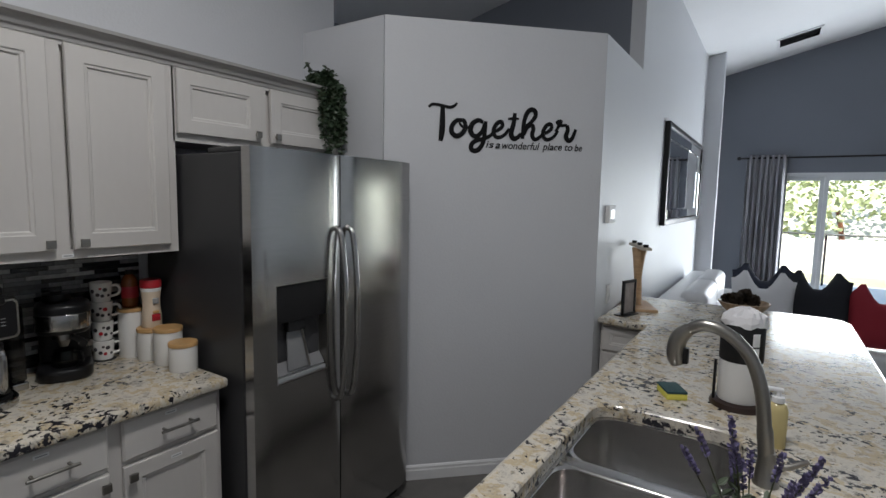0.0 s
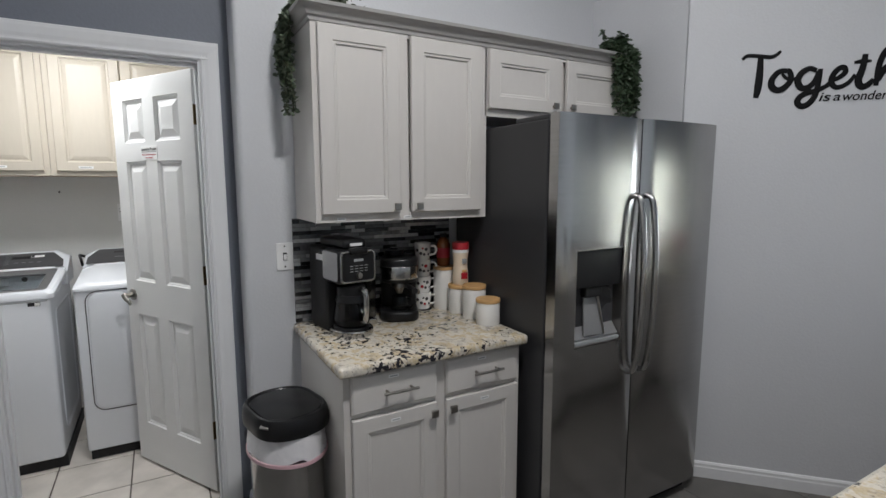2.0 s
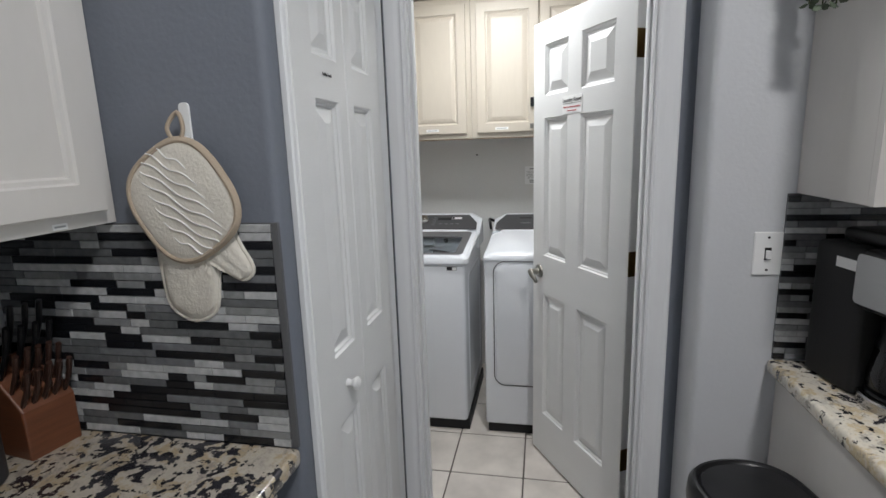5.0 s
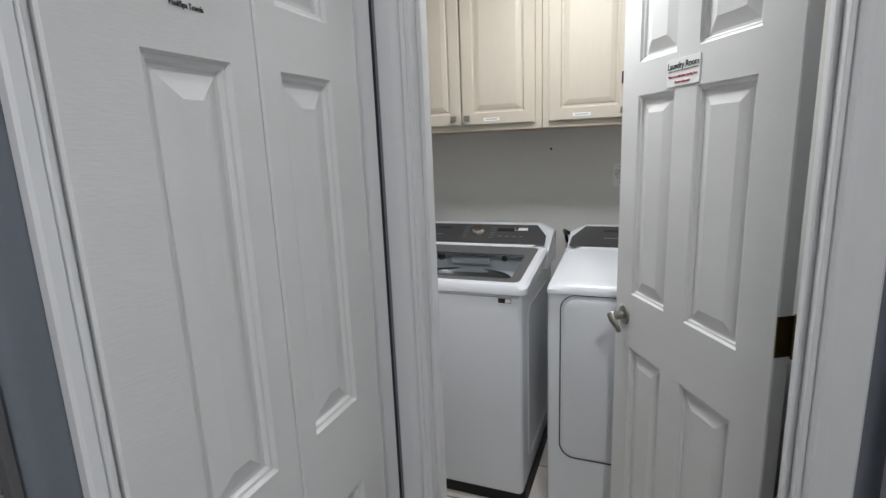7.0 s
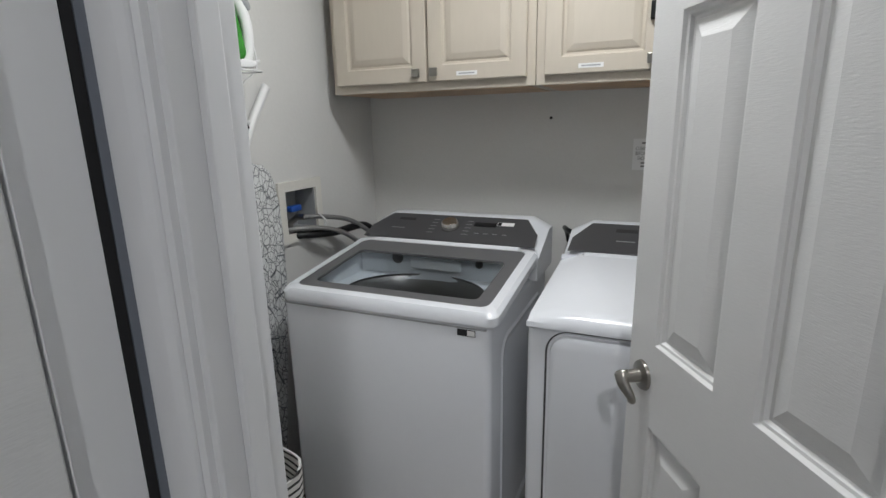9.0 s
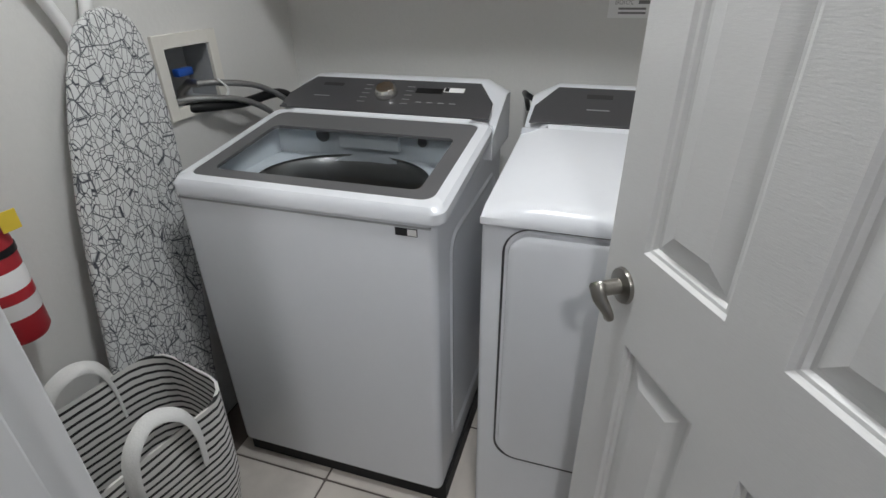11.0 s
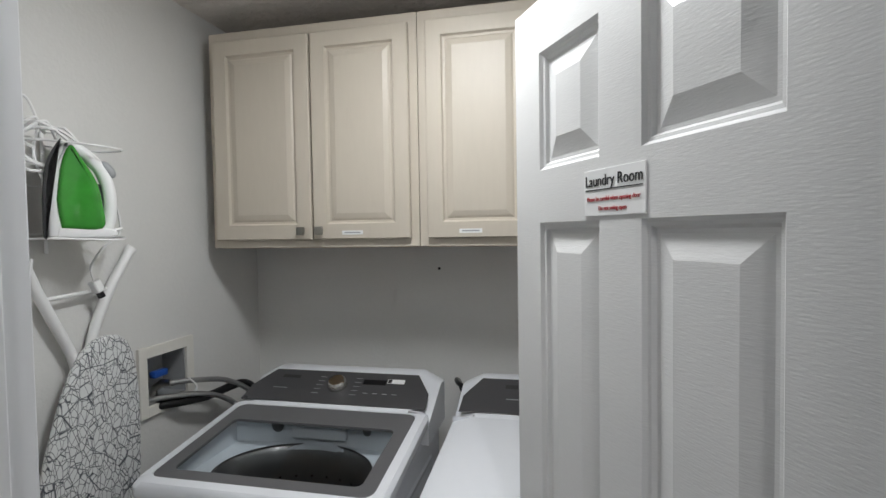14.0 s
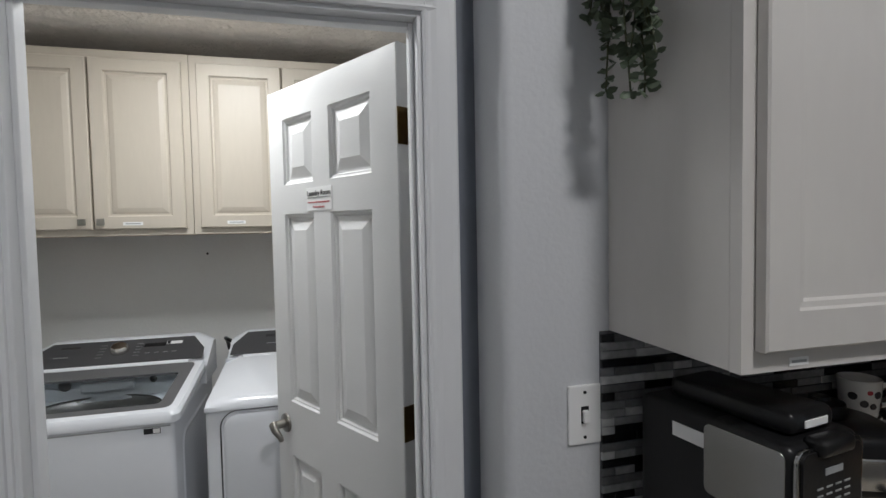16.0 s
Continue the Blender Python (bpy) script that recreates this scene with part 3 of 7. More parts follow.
part("knob", lathe([(0, 0), (0.011, 0), (0.009, 0.012), (0.017, 0.022), (0.017, 0.03), (0.008, 0.037), (0, 0.038)], 20, m=pose(-1.430, 0.006, 0.93, -90, 0, 0)), DOOR_WHITE, bf, "round white knob", True)
text_part("lettering", "Pool/Spa Towels", 0.010, pose(-1.438, 0.0068, 1.69, 90, 0, 180), INK, bf, width=0.05)

# ---- kitchen cabinets ----
SHAKER = ((0, 0), (0.004, 0.004), (0.012, 0.005), (0.016, 0.011))
RAISED = ((0, 0), (0.005, 0.009), (0.012, 0.010), (0.018, 0.006), (0.036, 0.001))


def square_knob(parent, x, z, mat=NICKEL):
    k = part("knob", box(x - 0.005, x + 0.005, -0.018, 0.0, z - 0.005, z + 0.005), mat, parent, "small square brushed nickel knob")
    part("plate", box(x - 0.014, x + 0.014, -0.027, -0.017, z - 0.014, z + 0.014, 0.002), mat, k)


def tape(parent, x, z, w=0.04, h=0.012, y=-0.0008):
    t = part("label_strip", box(x - w / 2, x + w / 2, y - 0.0006, y, z - h / 2, z + h / 2), PAPER, parent, "small printed white label strip")
    part("print", box(x - w * 0.38, x + w * 0.38, y - 0.0009, y - 0.0006, z - h * 0.16, z + h * 0.16), MID_GREY, t)


def bar_pull(parent, x, z, w=0.115):
    p = part("pull", tube([(x - w / 2 - 0.01, -0.03, z), (x + w / 2 + 0.01, -0.03, z)], 0.0055, 10), NICKEL, parent, "brushed nickel bar pull", True)
    for s in (-1, 1):
        part("post", tube([(x + s * w * 0.42, -0.03, z), (x + s * w * 0.42, 0.0, z)], 0.005, 8), NICKEL, p, "", True)


def cabinet_door(parent, x0, x1, z0, z1, knob=None, mat=CABINET, profile=SHAKER, border=0.055, strip=None):
    d = part("door", paneled(x1 - x0, z1 - z0, 0.019, [(border, x1 - x0 - border, border, z1 - z0 - border)], profile), mat, parent)
    d.matrix_local = pose(x0, -0.020, z0)
    if knob:
        square_knob(d, knob[0] - x0, knob[1] - z0)
    if strip:
        tape(d, strip[0] - x0, strip[1] - z0)
    return d


def face_frame(w, z0, z1, stiles, rails, t=0.02, sw=0.04):
    bm = bmesh.new()
    for x in stiles:
        box(x, x + sw, 0.0, t, z0, z1, bm=bm)
    for z in rails:
        for a, b in zip(stiles, stiles[1:]):
            box(a + sw, b, 0.0005, t, z, z + 0.035, bm=bm)
    return bm


# base cabinet west: y 1.145 to 1.905
BX = -1.17
bc = thing("base_cabinet", pose(BX, 1.15, 0, 0, 0, FACE_X), "warm grey painted base cabinet with two drawers and two doors", "cabinet")
BW = 0.765
part("body", box(0, BW, 0.021, 0.605, 0.10, 0.865, 0.002), CABINET, bc)
part("toe_kick", box(0.0, BW, 0.075, 0.60, 0.0, 0.10), CABINET, bc)
part("face_frame", face_frame(BW, 0.10, 0.865, (0.0, 0.365, BW - 0.04), (0.10, 0.695, 0.83)), CABINET, bc)
for x0, x1 in ((0.025, 0.362), (0.405, 0.745)):
    dr = part("drawer", paneled(x1 - x0, 0.138, 0.019, [], SHAKER, 0.006), CABINET, bc)
    dr.matrix_local = pose(x0, -0.020, 0.715)
    bar_pull(dr, (x1 - x0) / 2 + 0.01, 0.068)
    tape(dr, (x1 - x0) / 2 - 0.01, 0.12)
cabinet_door(bc, 0.025, 0.362, 0.115, 0.695, (0.343, 0.66), strip=(0.19, 0.667))
cabinet_door(bc, 0.405, 0.745, 0.115, 0.695, (0.425, 0.66), strip=(0.58, 0.667))

ct = outline_slab(rounded(-1.778, -1.118, 1.122, 1.925, 0.012, 3), 0.866, 0.906, 0.012, seg=3)
tagged(part("worktop", ct, GRANITE, smooth=True), "cream granite worktop with black and ochre speckles", "worktop")

# wall cabinets
UX, UZ0, UZ1 = -1.455, 1.372, 2.135
uc = thing("wall_cabinet", pose(UX - 0.02, 1.155, 0, 0, 0, FACE_X), "warm grey wall cabinet with two panelled doors", "cabinet", "kitchen wall cabinets")
UW = 0.768
part("body", box(0, UW, 0.001, 0.303, UZ0, UZ1, 0.002), CABINET, uc)
part("face_frame", face_frame(UW, UZ0, UZ1, (0.0, 0.352, UW - 0.03), (UZ0, UZ1 - 0.035)), CABINET, uc).matrix_local = pose(0, -0.019, 0)
for x0, x1, kx in ((0.022, 0.348, 0.325), (0.400, 0.740, 0.425)):
    cabinet_door(uc, x0, x1, 1.405, 2.107, (kx, 1.43)).matrix_local = pose(x0, -0.040, 1.405)
for x in (0.10, 0.385):
    tape(uc, x, UZ0 + 0.012, 0.035, 0.012, -0.0198)
oc = thing("wall_cabinet", pose(UX - 0.02, 1.925, 0, 0, 0, FACE_X), "low warm grey wall cabinet above the fridge", "cabinet", "kitchen wall cabinets")
OW, OZ0 = 0.935, 1.82
part("body", box(0.001, OW, 0.001, 0.303, OZ0, UZ1, 0.002), CABINET, oc)
part("face_frame", face_frame(OW, OZ0, UZ1, (0.001, 0.41, OW - 0.055), (OZ0, UZ1 - 0.035)), CABINET, oc).matrix_local = pose(0, -0.019, 0)
for x0, x1, kx in ((0.012, 0.405, 0.38), (0.465, 0.875, 0.49)):
    cabinet_door(oc, x0, x1, 1.853, 2.107, (kx, 1.885)).matrix_local = pose(x0, -0.040, 1.853)


def crown(points, z, mat):
    """A moulded cornice swept along a row of points, growing outwards to the right of the way."""
    pr = [(0.0, 0.0), (0.006, 0.0), (0.008, 0.014), (0.016, 0.018), (0.022, 0.032), (0.036, 0.046), (0.044, 0.050), (0.046, 0.062), (0.0, 0.062)]
    bm = bmesh.new()
    rows = []
    pts = [Vector(p) for p in points]
    for n, p in enumerate(pts):
        a = (p - pts[n - 1]).normalized() if n else (pts[1] - p).normalized()
        b = (pts[n + 1] - p).normalized() if n + 1 < len(pts) else a
        na, nb = Vector((a.y, -a.x)), Vector((b.y, -b.x))
        mit = (na + nb).normalized() / max(0.3, (na + nb).normalized().dot(na))
        rows.append([bm.verts.new((p.x + mit.x * d, p.y + mit.y * d, z + h)) for d, h in pr])
    for a, b in zip(rows, rows[1:]):
        for k in range(len(pr)):
            bm.faces.new((a[k], a[(k + 1) % len(pr)], b[(k + 1) % len(pr)], b[k]))
    bm.faces.new(rows[0])
    bm.faces.new(rows[-1])
    return bm


CROWN_PAINT = painted("grey_cornice_paint", (0.36, 0.35, 0.34), 0.4, 0.04, 0.1, 60.0)
cr = part("cornice", crown([(XW + 0.002, 1.156), (UX - 0.002, 1.156), (UX - 0.002, 2.86)], 2.115, CROWN_PAINT), CROWN_PAINT, smooth=True)
tagged(cr, "grey moulded cornice along the wall cabinets", "cornice")
tagged(part("cabinet_top", box(XW + 0.002, UX - 0.004, 1.158, 2.86, UZ1 + 0.001, UZ1 + 0.02), CABINET), "grey board covering the wall cabinets", "board")

# ---- fridge ----
FY0, FY1, FX, FH = 1.942, 2.889, -0.980, 1.785
fr = thing("fridge", pose(FX, FY0, 0, 0, 0, FACE_X), "side-by-side stainless steel fridge with ice dispenser and charcoal sides", "fridge")
FW = FY1 - FY0
part("case", box(0.004, FW - 0.004, 0.075, 0.76, 0.03, FH - 0.018, 0.006), FRIDGE_SIDE, fr, "charcoal textured case")
part("gasket", box(0.012, FW - 0.012, 0.058, 0.076, 0.06, FH - 0.03), BLACK, fr)
part("top_cover", box(0.02, FW - 0.02, 0.09, 0.30, FH - 0.018, FH + 0.004, 0.006), FRIDGE_SIDE, fr)
part("kick_grille", box(0.02, FW - 0.02, 0.05, 0.08, 0.0, 0.058, 0.003), BLACK_MATT, fr)
SPLIT = 0.450


def bowed_door(x0, x1, z0, z1, hole=None):
    """A fridge door, bowed a little across its width, with a hole where the dispenser sits."""
    bm = bmesh.new()
    n = 12
    xs = [x0 + (x1 - x0) * k / n for k in range(n + 1)]
    zs = [z0, z1]
    if hole:
        xs = sorted(set(xs + [hole[0], hole[1]]))
        zs = [z0, hole[2], hole[3], z1]

    def front(x):
        u = (x - x0) / (x1 - x0) * 2 - 1
        e = min(1.0, (1 - abs(u)) / 0.05)
        return -0.003 * (1 - u * u) + 0.008 * (1 - e) ** 2

    for a, b in zip(xs, xs[1:]):
        for c, d in zip(zs, zs[1:]):
            if hole and hole[0] <= (a + b) / 2 <= hole[1] and hole[2] <= (c + d) / 2 <= hole[3]:
                continue
            bm.faces.new([bm.verts.new(p) for p in ((a, front(a), c), (b, front(b), c), (b, front(b), d), (a, front(a), d))])
    for z in (z0, z1):
        for a, b in zip(xs, xs[1:]):
            bm.faces.new([bm.verts.new(p) for p in ((a, front(a), z), (b, front(b), z), (b, 0.058, z), (a, 0.058, z))])
    for x in (x0, x1):
        bm.faces.new([bm.verts.new(p) for p in ((x, front(x), z0), (x, front(x), z1), (x, 0.058, z1), (x, 0.058, z0))])
    bm.faces.new([bm.verts.new(p) for p in ((x0, 0.058, z0), (x1, 0.058, z0), (x1, 0.058, z1), (x0, 0.058, z1))])
    bmesh.ops.remove_doubles(bm, verts=bm.verts[:], dist=1e-5)
    return bm


HX0, HX1, HZ0, HZ1 = 0.098, 0.365, 0.865, 1.262
fd = part("freezer_door", bowed_door(0.0, SPLIT - 0.003, 0.065, FH, (HX0, HX1, HZ0, HZ1)), STEEL, fr, "brushed stainless door", True)
part("fridge_door", bowed_door(SPLIT + 0.003, FW, 0.065, FH), STEEL, fr, "brushed stainless door", True)
# dispenser
ds = part("dispenser", box(HX0 - 0.004, HX1 + 0.004, 0.048, 0.056, HZ0 - 0.004, HZ1 + 0.004), SLATE, fr, "dark ice and water dispenser")
rim = bmesh.new()
for a, b, c, d in ((HX0 - 0.004, HX0 + 0.004, HZ0, HZ1), (HX1 - 0.004, HX1 + 0.004, HZ0, HZ1), (HX0, HX1, HZ0 - 0.004, HZ0 + 0.006), (HX0, HX1, HZ1 - 0.004, HZ1 + 0.004)):
    box(a, b, -0.001, 0.05, c, d, 0.0015, bm=rim)
part("rim", rim, NICKEL, ds)
part("screen", box(HX0 + 0.005, HX1 - 0.005, 0.004, 0.048, HZ1 - 0.155, HZ1 - 0.005, 0.003), BLACK, ds, "glossy black panel")
part("chute", box(HX0 + 0.07, HX0 + 0.16, 0.012, 0.046, HZ1 - 0.20, HZ1 - 0.155, 0.006), BLACK_MATT, ds)
DISPENSER_GREY = painted("satin_grey_plastic", (0.20, 0.20, 0.205), 0.25, 0.06, 0.0, 60.0)
pd = part("paddle", outline_slab([(-0.030, 0), (0.030, 0), (0.052, 0.185), (-0.052, 0.185)], 0, 0.008, 0.002, m=pose(HX0 + 0.115, 0.040, HZ0 + 0.222, -100, 0, 0)), DISPENSER_GREY, ds, "satin grey dispenser paddle")
part("paddle_rim", tube([(HX0 + 0.170, 0.004, HZ0 + 0.040), (HX0 + 0.146, 0.030, HZ0 + 0.222)], 0.005, 8), NICKEL, pd)
part("back_slope", outline_slab([(HX0 + 0.008, 0), (HX1 - 0.008, 0), (HX1 - 0.008, 0.055), (HX0 + 0.008, 0.055)], 0, 0.004, m=pose(0, 0.044, HZ0 + 0.072, -128, 0, 0)), DISPENSER_GREY, ds)
part("drip_tray", box(HX0 + 0.008, HX1 - 0.008, 0.002, 0.048, HZ0 + 0.006, HZ0 + 0.022, 0.002), MID_GREY, ds)
for hx in (SPLIT - 0.036, SPLIT + 0.036):
    h = part("handle", tube(bend([(hx, 0.004, 1.475), (hx, -0.035, 1.44), (hx, -0.058, 1.25), (hx, -0.062, 1.09), (hx, -0.058, 0.93), (hx, -0.035, 0.745), (hx, 0.004, 0.71)]), 0.0135, 12, flat=0.8), STEEL, fr, "long bowed steel handle", True)

# ---- laundry machines ----
def side_press(y, sgn, x0, x1, z0, z1):
    """The pressed field on a machine's side."""
    bm = bmesh.new()
    outer = rounded(x0, x1, z0, z1, 0.06)
    inner = rounded(x0 + 0.03, x1 - 0.03, z0 + 0.03, z1 - 0.03, 0.04)
    a = [bm.verts.new((x, y + sgn * 0.001, z)) for x, z in outer]
    b = [bm.verts.new((x, y + sgn * 0.006, z)) for x, z in rounded(x0 + 0.008, x1 - 0.008, z0 + 0.008, z1 - 0.008, 0.055)]
    c = [bm.verts.new((x, y + sgn * 0.001, z)) for x, z in inner]
    for p, q in ((a, b), (b, c)):
        for k in range(len(p)):
            bm.faces.new((p[k], p[(k + 1) % len(p)], q[(k + 1) % len(q)], q[k]))
    bm.faces.new(c)
    return bm


def sheet(pts):
    bm = bmesh.new()
    bm.faces.new([bm.verts.new(p) for p in pts])
    return bm


def slope(z0, run, rise):
    """A shear that lifts things along their depth."""
    return Matrix(((1, 0, 0, 0), (0, 1, 0, 0), (0, rise / run, 1, z0), (0, 0, 0, 1)))


def console(w, y0, y1, z0, z1, mat_parent, skin_label):
    """The raised back of a machine, its sloping control panel framed in white."""
    prof = [(y0, z0), (y0 + 0.012, z0 + 0.006), (y1 - 0.07, z1 - 0.006), (y1 - 0.05, z1), (y1, z1 - 0.004), (y1, z0 - 0.1), (y0, z0 - 0.1)]
    bm = bmesh.new()
    n = 10
    rows = []
    for k in range(n + 1):
        s = k / n
        x = w * s
        e = min(1.0, min(s, 1 - s) / 0.09)
        drop = 0.035 * (1 - e) ** 2
        rows.append([bm.verts.new((x, y, z - (drop if z > z0 - 0.05 and i not in (5, 6, 0) else 0))) for i, (y, z) in enumerate(prof)])
    for a, b in zip(rows, rows[1:]):
        for k in range(len(prof)):
            j = (k + 1) % len(prof)
            bm.faces.new((a[k], a[j], b[j], b[k]))
    bm.faces.new(rows[0])
    bm.faces.new(rows[-1])
    return bm


WX, WY0, WW = -2.772, -0.577, 0.705
wa = thing("washing_machine", pose(WX, WY0, 0, 0, 0, FACE_X), "white top-loading washer with a grey glass lid", "washing machine")
WD = 0.70
TOPF, TOPB = 0.972, 1.030      # lid height at the front and where the console starts
YC = 0.455
part("base", box(0.012, WW - 0.012, 0.02, WD - 0.02, 0.0, 0.065), BLACK_MATT, wa, "black recessed plinth")
body = box(0.003, WW - 0.020, 0, WD, 0.055, TOPF - 0.03, 0.022, 4)
bmesh.ops.delete(body, geom=[f for f in body.faces if f.calc_center_median().z > TOPF - 0.0302], context="FACES")
part("body", body, ENAMEL, wa, "", True)
part("seam", box(0.012, WW - 0.030, -0.0012, 0.006, TOPF - 0.050, TOPF - 0.046), MID_GREY, wa, "thin seam under the top deck")
part("side_panel", side_press(WW - 0.020, 1, 0.10, 0.60, 0.16, 0.86), ENAMEL, wa).matrix_local = Matrix(((0, 1, 0, 0), (1, 0, 0, 0), (0, 0, 1, 0), (0, 0, 0, 1)))
# top deck, a frame round the glass, sloping up to the console
LX0, LX1, LY0, LY1 = 0.066, WW - 0.066, 0.046, 0.425
SL = slope(TOPF, YC, TOPB - TOPF)
dk = bmesh.new()
ringo = rounded(0.0, WW, -0.006, YC + 0.02, 0.03, 4)
ringi = rounded(0.035, WW - 0.035, 0.028, YC - 0.005, 0.03, 4)
lv = [[dk.verts.new((x, y, z)) for x, y in r] for r, z in ((ringo, -0.036), (ringo, -0.012), (rounded(0.01, WW - 0.01, 0.004, YC + 0.02, 0.028, 4), 0.0), (ringi, 0.002), (ringi, -0.012))]
for a, b in zip(lv, lv[1:]):
    for k in range(len(a)):
        dk.faces.new((a[k], a[(k + 1) % len(a)], b[(k + 1) % len(a)], b[k]))
bmesh.ops.transform(dk, matrix=SL, verts=dk.verts[:])
part("top_deck", dk, ENAMEL, wa, "", True)
ld2 = bmesh.new()
lo2 = rounded(0.036, WW - 0.036, 0.029, YC - 0.006, 0.03, 4)
li2 = rounded(LX0 + 0.012, LX1 - 0.012, LY0 + 0.022, LY1 - 0.075, 0.02, 4)
lv = [[ld2.verts.new((x, y, z)) for x, y in r] for r, z in ((lo2, -0.008), (lo2, 0.001), (li2, 0.001), (li2, -0.008))]
for a, b in zip(lv, lv[1:]):
    for k in range(len(a)):
        ld2.faces.new((a[k], a[(k + 1) % len(a)], b[(k + 1) % len(a)], b[k]))
bmesh.ops.transform(ld2, matrix=SL, verts=ld2.verts[:])
lid = part("lid", ld2, painted("lid_grey", (0.11, 0.11, 0.115), 0.38, 0.04, 0.0, 60.0), wa, "grey lid frame round a glass window")
gl = outline_slab(rounded(LX0 + 0.01, LX1 - 0.01, LY0 + 0.02, LY1 - 0.073, 0.02, 4), -0.006, -0.002)
bmesh.ops.transform(gl, matrix=SL, verts=gl.verts[:])
LID_GLASS = clear("lid_glass", (0.90, 0.92, 0.93), gloss=0.16)
pane = part("glass", gl, LID_GLASS, lid)
pane.visible_shadow = False
# tub: white rim sloping to the round drum
tb = bmesh.new()
TUB_WHITE = painted("tub_plastic", (0.62, 0.66, 0.70), 0.35, 0.03, 0.0, 40.0)
seg = 48
cxm, cym = WW / 2, 0.215
r0 = []
for k in range(seg):
    a = 2 * math.pi * k / seg
    c, s = math.cos(a), math.sin(a)
    f = 1 / max(abs(c) / ((LX1 - LX0) / 2 + 0.01), abs(s) / 0.185)
    r0.append(tb.verts.new((cxm + c * f, cym + s * f, TOPF + (TOPB - TOPF) * (cym + s * f) / YC - 0.014)))
r1 = [tb.verts.new((v.co.x, v.co.y, 0.925)) for v in r0]
r2 = [tb.verts.new((cxm + 0.236 * math.cos(2 * math.pi * k / seg), cym + 0.188 * math.sin(2 * math.pi * k / seg), 0.910)) for k in range(seg)]
for a, b in ((r0, r1), (r1, r2)):
    for k in range(seg):
        tb.faces.new((a[k], a[(k + 1) % seg], b[(k + 1) % seg], b[k]))
part("tub_rim", tb, TUB_WHITE, wa, "pale plastic tub rim", True)
DRUM = painted("drum_steel", (0.20, 0.20, 0.20), 0.3, 0.15, 0.1, 50.0, metal=0.9)
part("drum", lathe([(0.238, 0.931), (0.243, 0.922), (0.232, 0.906), (0.222, 0.85), (0.215, 0.55), (0.20, 0.42), (0.0, 0.44)], 48, m=pose(cxm, cym, 0) @ Matrix.Diagonal((1, 0.80, 1, 1))), DRUM, wa, "perforated steel drum", True)
part("agitator", lathe([(0.14, 0.44), (0.12, 0.47), (0.05, 0.50), (0, 0.505)], 24, m=pose(cxm, cym, 0)), SLATE, wa, "", True)
hp = bmesh.new()
for ring in range(7):
    for k in range(26):
        a = 2 * math.pi * (k + 0.5 * (ring % 2)) / 26
        rr = 0.2165 - 0.002 * ring
        mtx = pose(cxm + rr * math.cos(a), cym + 0.80 * rr * math.sin(a), 0.83 - ring * 0.04, 0, 90, math.degrees(a))
        bmesh.ops.create_circle(hp, cap_ends=True, segments=6, radius=0.0045, matrix=mtx)
tagged(part("perforation", hp, BLACK_MATT, wa, "rings of drum holes"), kind="stuff")
part("dispenser_drawer", box(cxm - 0.09, cxm + 0.10, 0.378, 0.398, 0.955, 1.000, 0.004), TUB_WHITE, wa, "pale detergent drawer")
for dx, r in ((-0.15, 0.022), (0.165, 0.014)):
    part("badge", lathe([(0, 0), (r, 0), (r, 0.003), (0, 0.003)], 20, m=pose(cxm + dx, 0.398, 0.985, 90, 0, 0)), SLATE, wa, "round grey badge", True)
CZ0, CZ1 = 1.030, 1.112
part("console", console(WW, YC, WD, CZ0, CZ1, wa, ""), ENAMEL, wa, "", True)
slp = Vector((0, (WD - 0.07) - (YC + 0.012), (CZ1 - 0.006) - (CZ0 + 0.006)))
tilt = math.degrees(math.atan2(slp.z, slp.y))
PANEL = pose(WW / 2, YC + 0.012, CZ0 + 0.006, tilt, 0, 0)
PL = slp.length


def fascia(w, parent, inset=0.03):
    pts = [(-w / 2 + 0.016, 0.006), (w / 2 - 0.016, 0.006), (w / 2 - 0.02, PL * 0.45), (w / 2 - 0.075, PL - 0.004), (-w / 2 + 0.075, PL - 0.004), (-w / 2 + 0.02, PL * 0.45)]
    return part("control_panel", outline_slab(pts, 0.0005, 0.004, 0.001, m=PANEL), SLATE, parent, "dark grey sloping control panel")


fs = fascia(WW, wa)
dial = part("dial", lathe([(0.036, 0.004), (0.036, 0.010), (0.031, 0.026), (0.027, 0.029), (0, 0.028)], 32, m=PANEL @ pose(-0.005, PL * 0.55, 0)), CHROME, fs, "brushed metal dial", True)
part("display", box(0.085, 0.17, PL * 0.62, PL * 0.76, 0.004, 0.0052, m=PANEL), BLACK, fs, "black display")
st = part("sticker", box(0.172, 0.235, PL * 0.68, PL * 0.80, 0.004, 0.005, m=PANEL), PAPER, fs, "white sticker with a black square")
part("square", box(0.174, 0.188, PL * 0.69, PL * 0.79, 0.005, 0.0056, m=PANEL), INK, st)
LETTER = painted("pale_print", (0.03, 0.03, 0.03), 0.5, 0.02, 0.0, 40.0)
part("logo_bar", box(-0.235, -0.165, PL * 0.72, PL * 0.80, 0.004, 0.0048, m=PANEL), LETTER, fs, "dark maker's mark")
marks = bmesh.new()
for k in range(5):
    for sx in (-1, 1):
        box(-0.005 + sx * 0.07 - 0.012, -0.005 + sx * 0.07 + 0.012, PL * (0.3 + k * 0.12), PL * (0.3 + k * 0.12) + 0.002, 0.004, 0.0045, bm=marks, m=None)
for k in range(4):
    box(0.10 + k * 0.035, 0.118 + k * 0.035, PL * 0.36, PL * 0.36 + 0.003, 0.004, 0.0045, bm=marks)
box(-0.245, -0.19, PL * 0.4, PL * 0.4 + 0.003, 0.004, 0.0045, bm=marks)
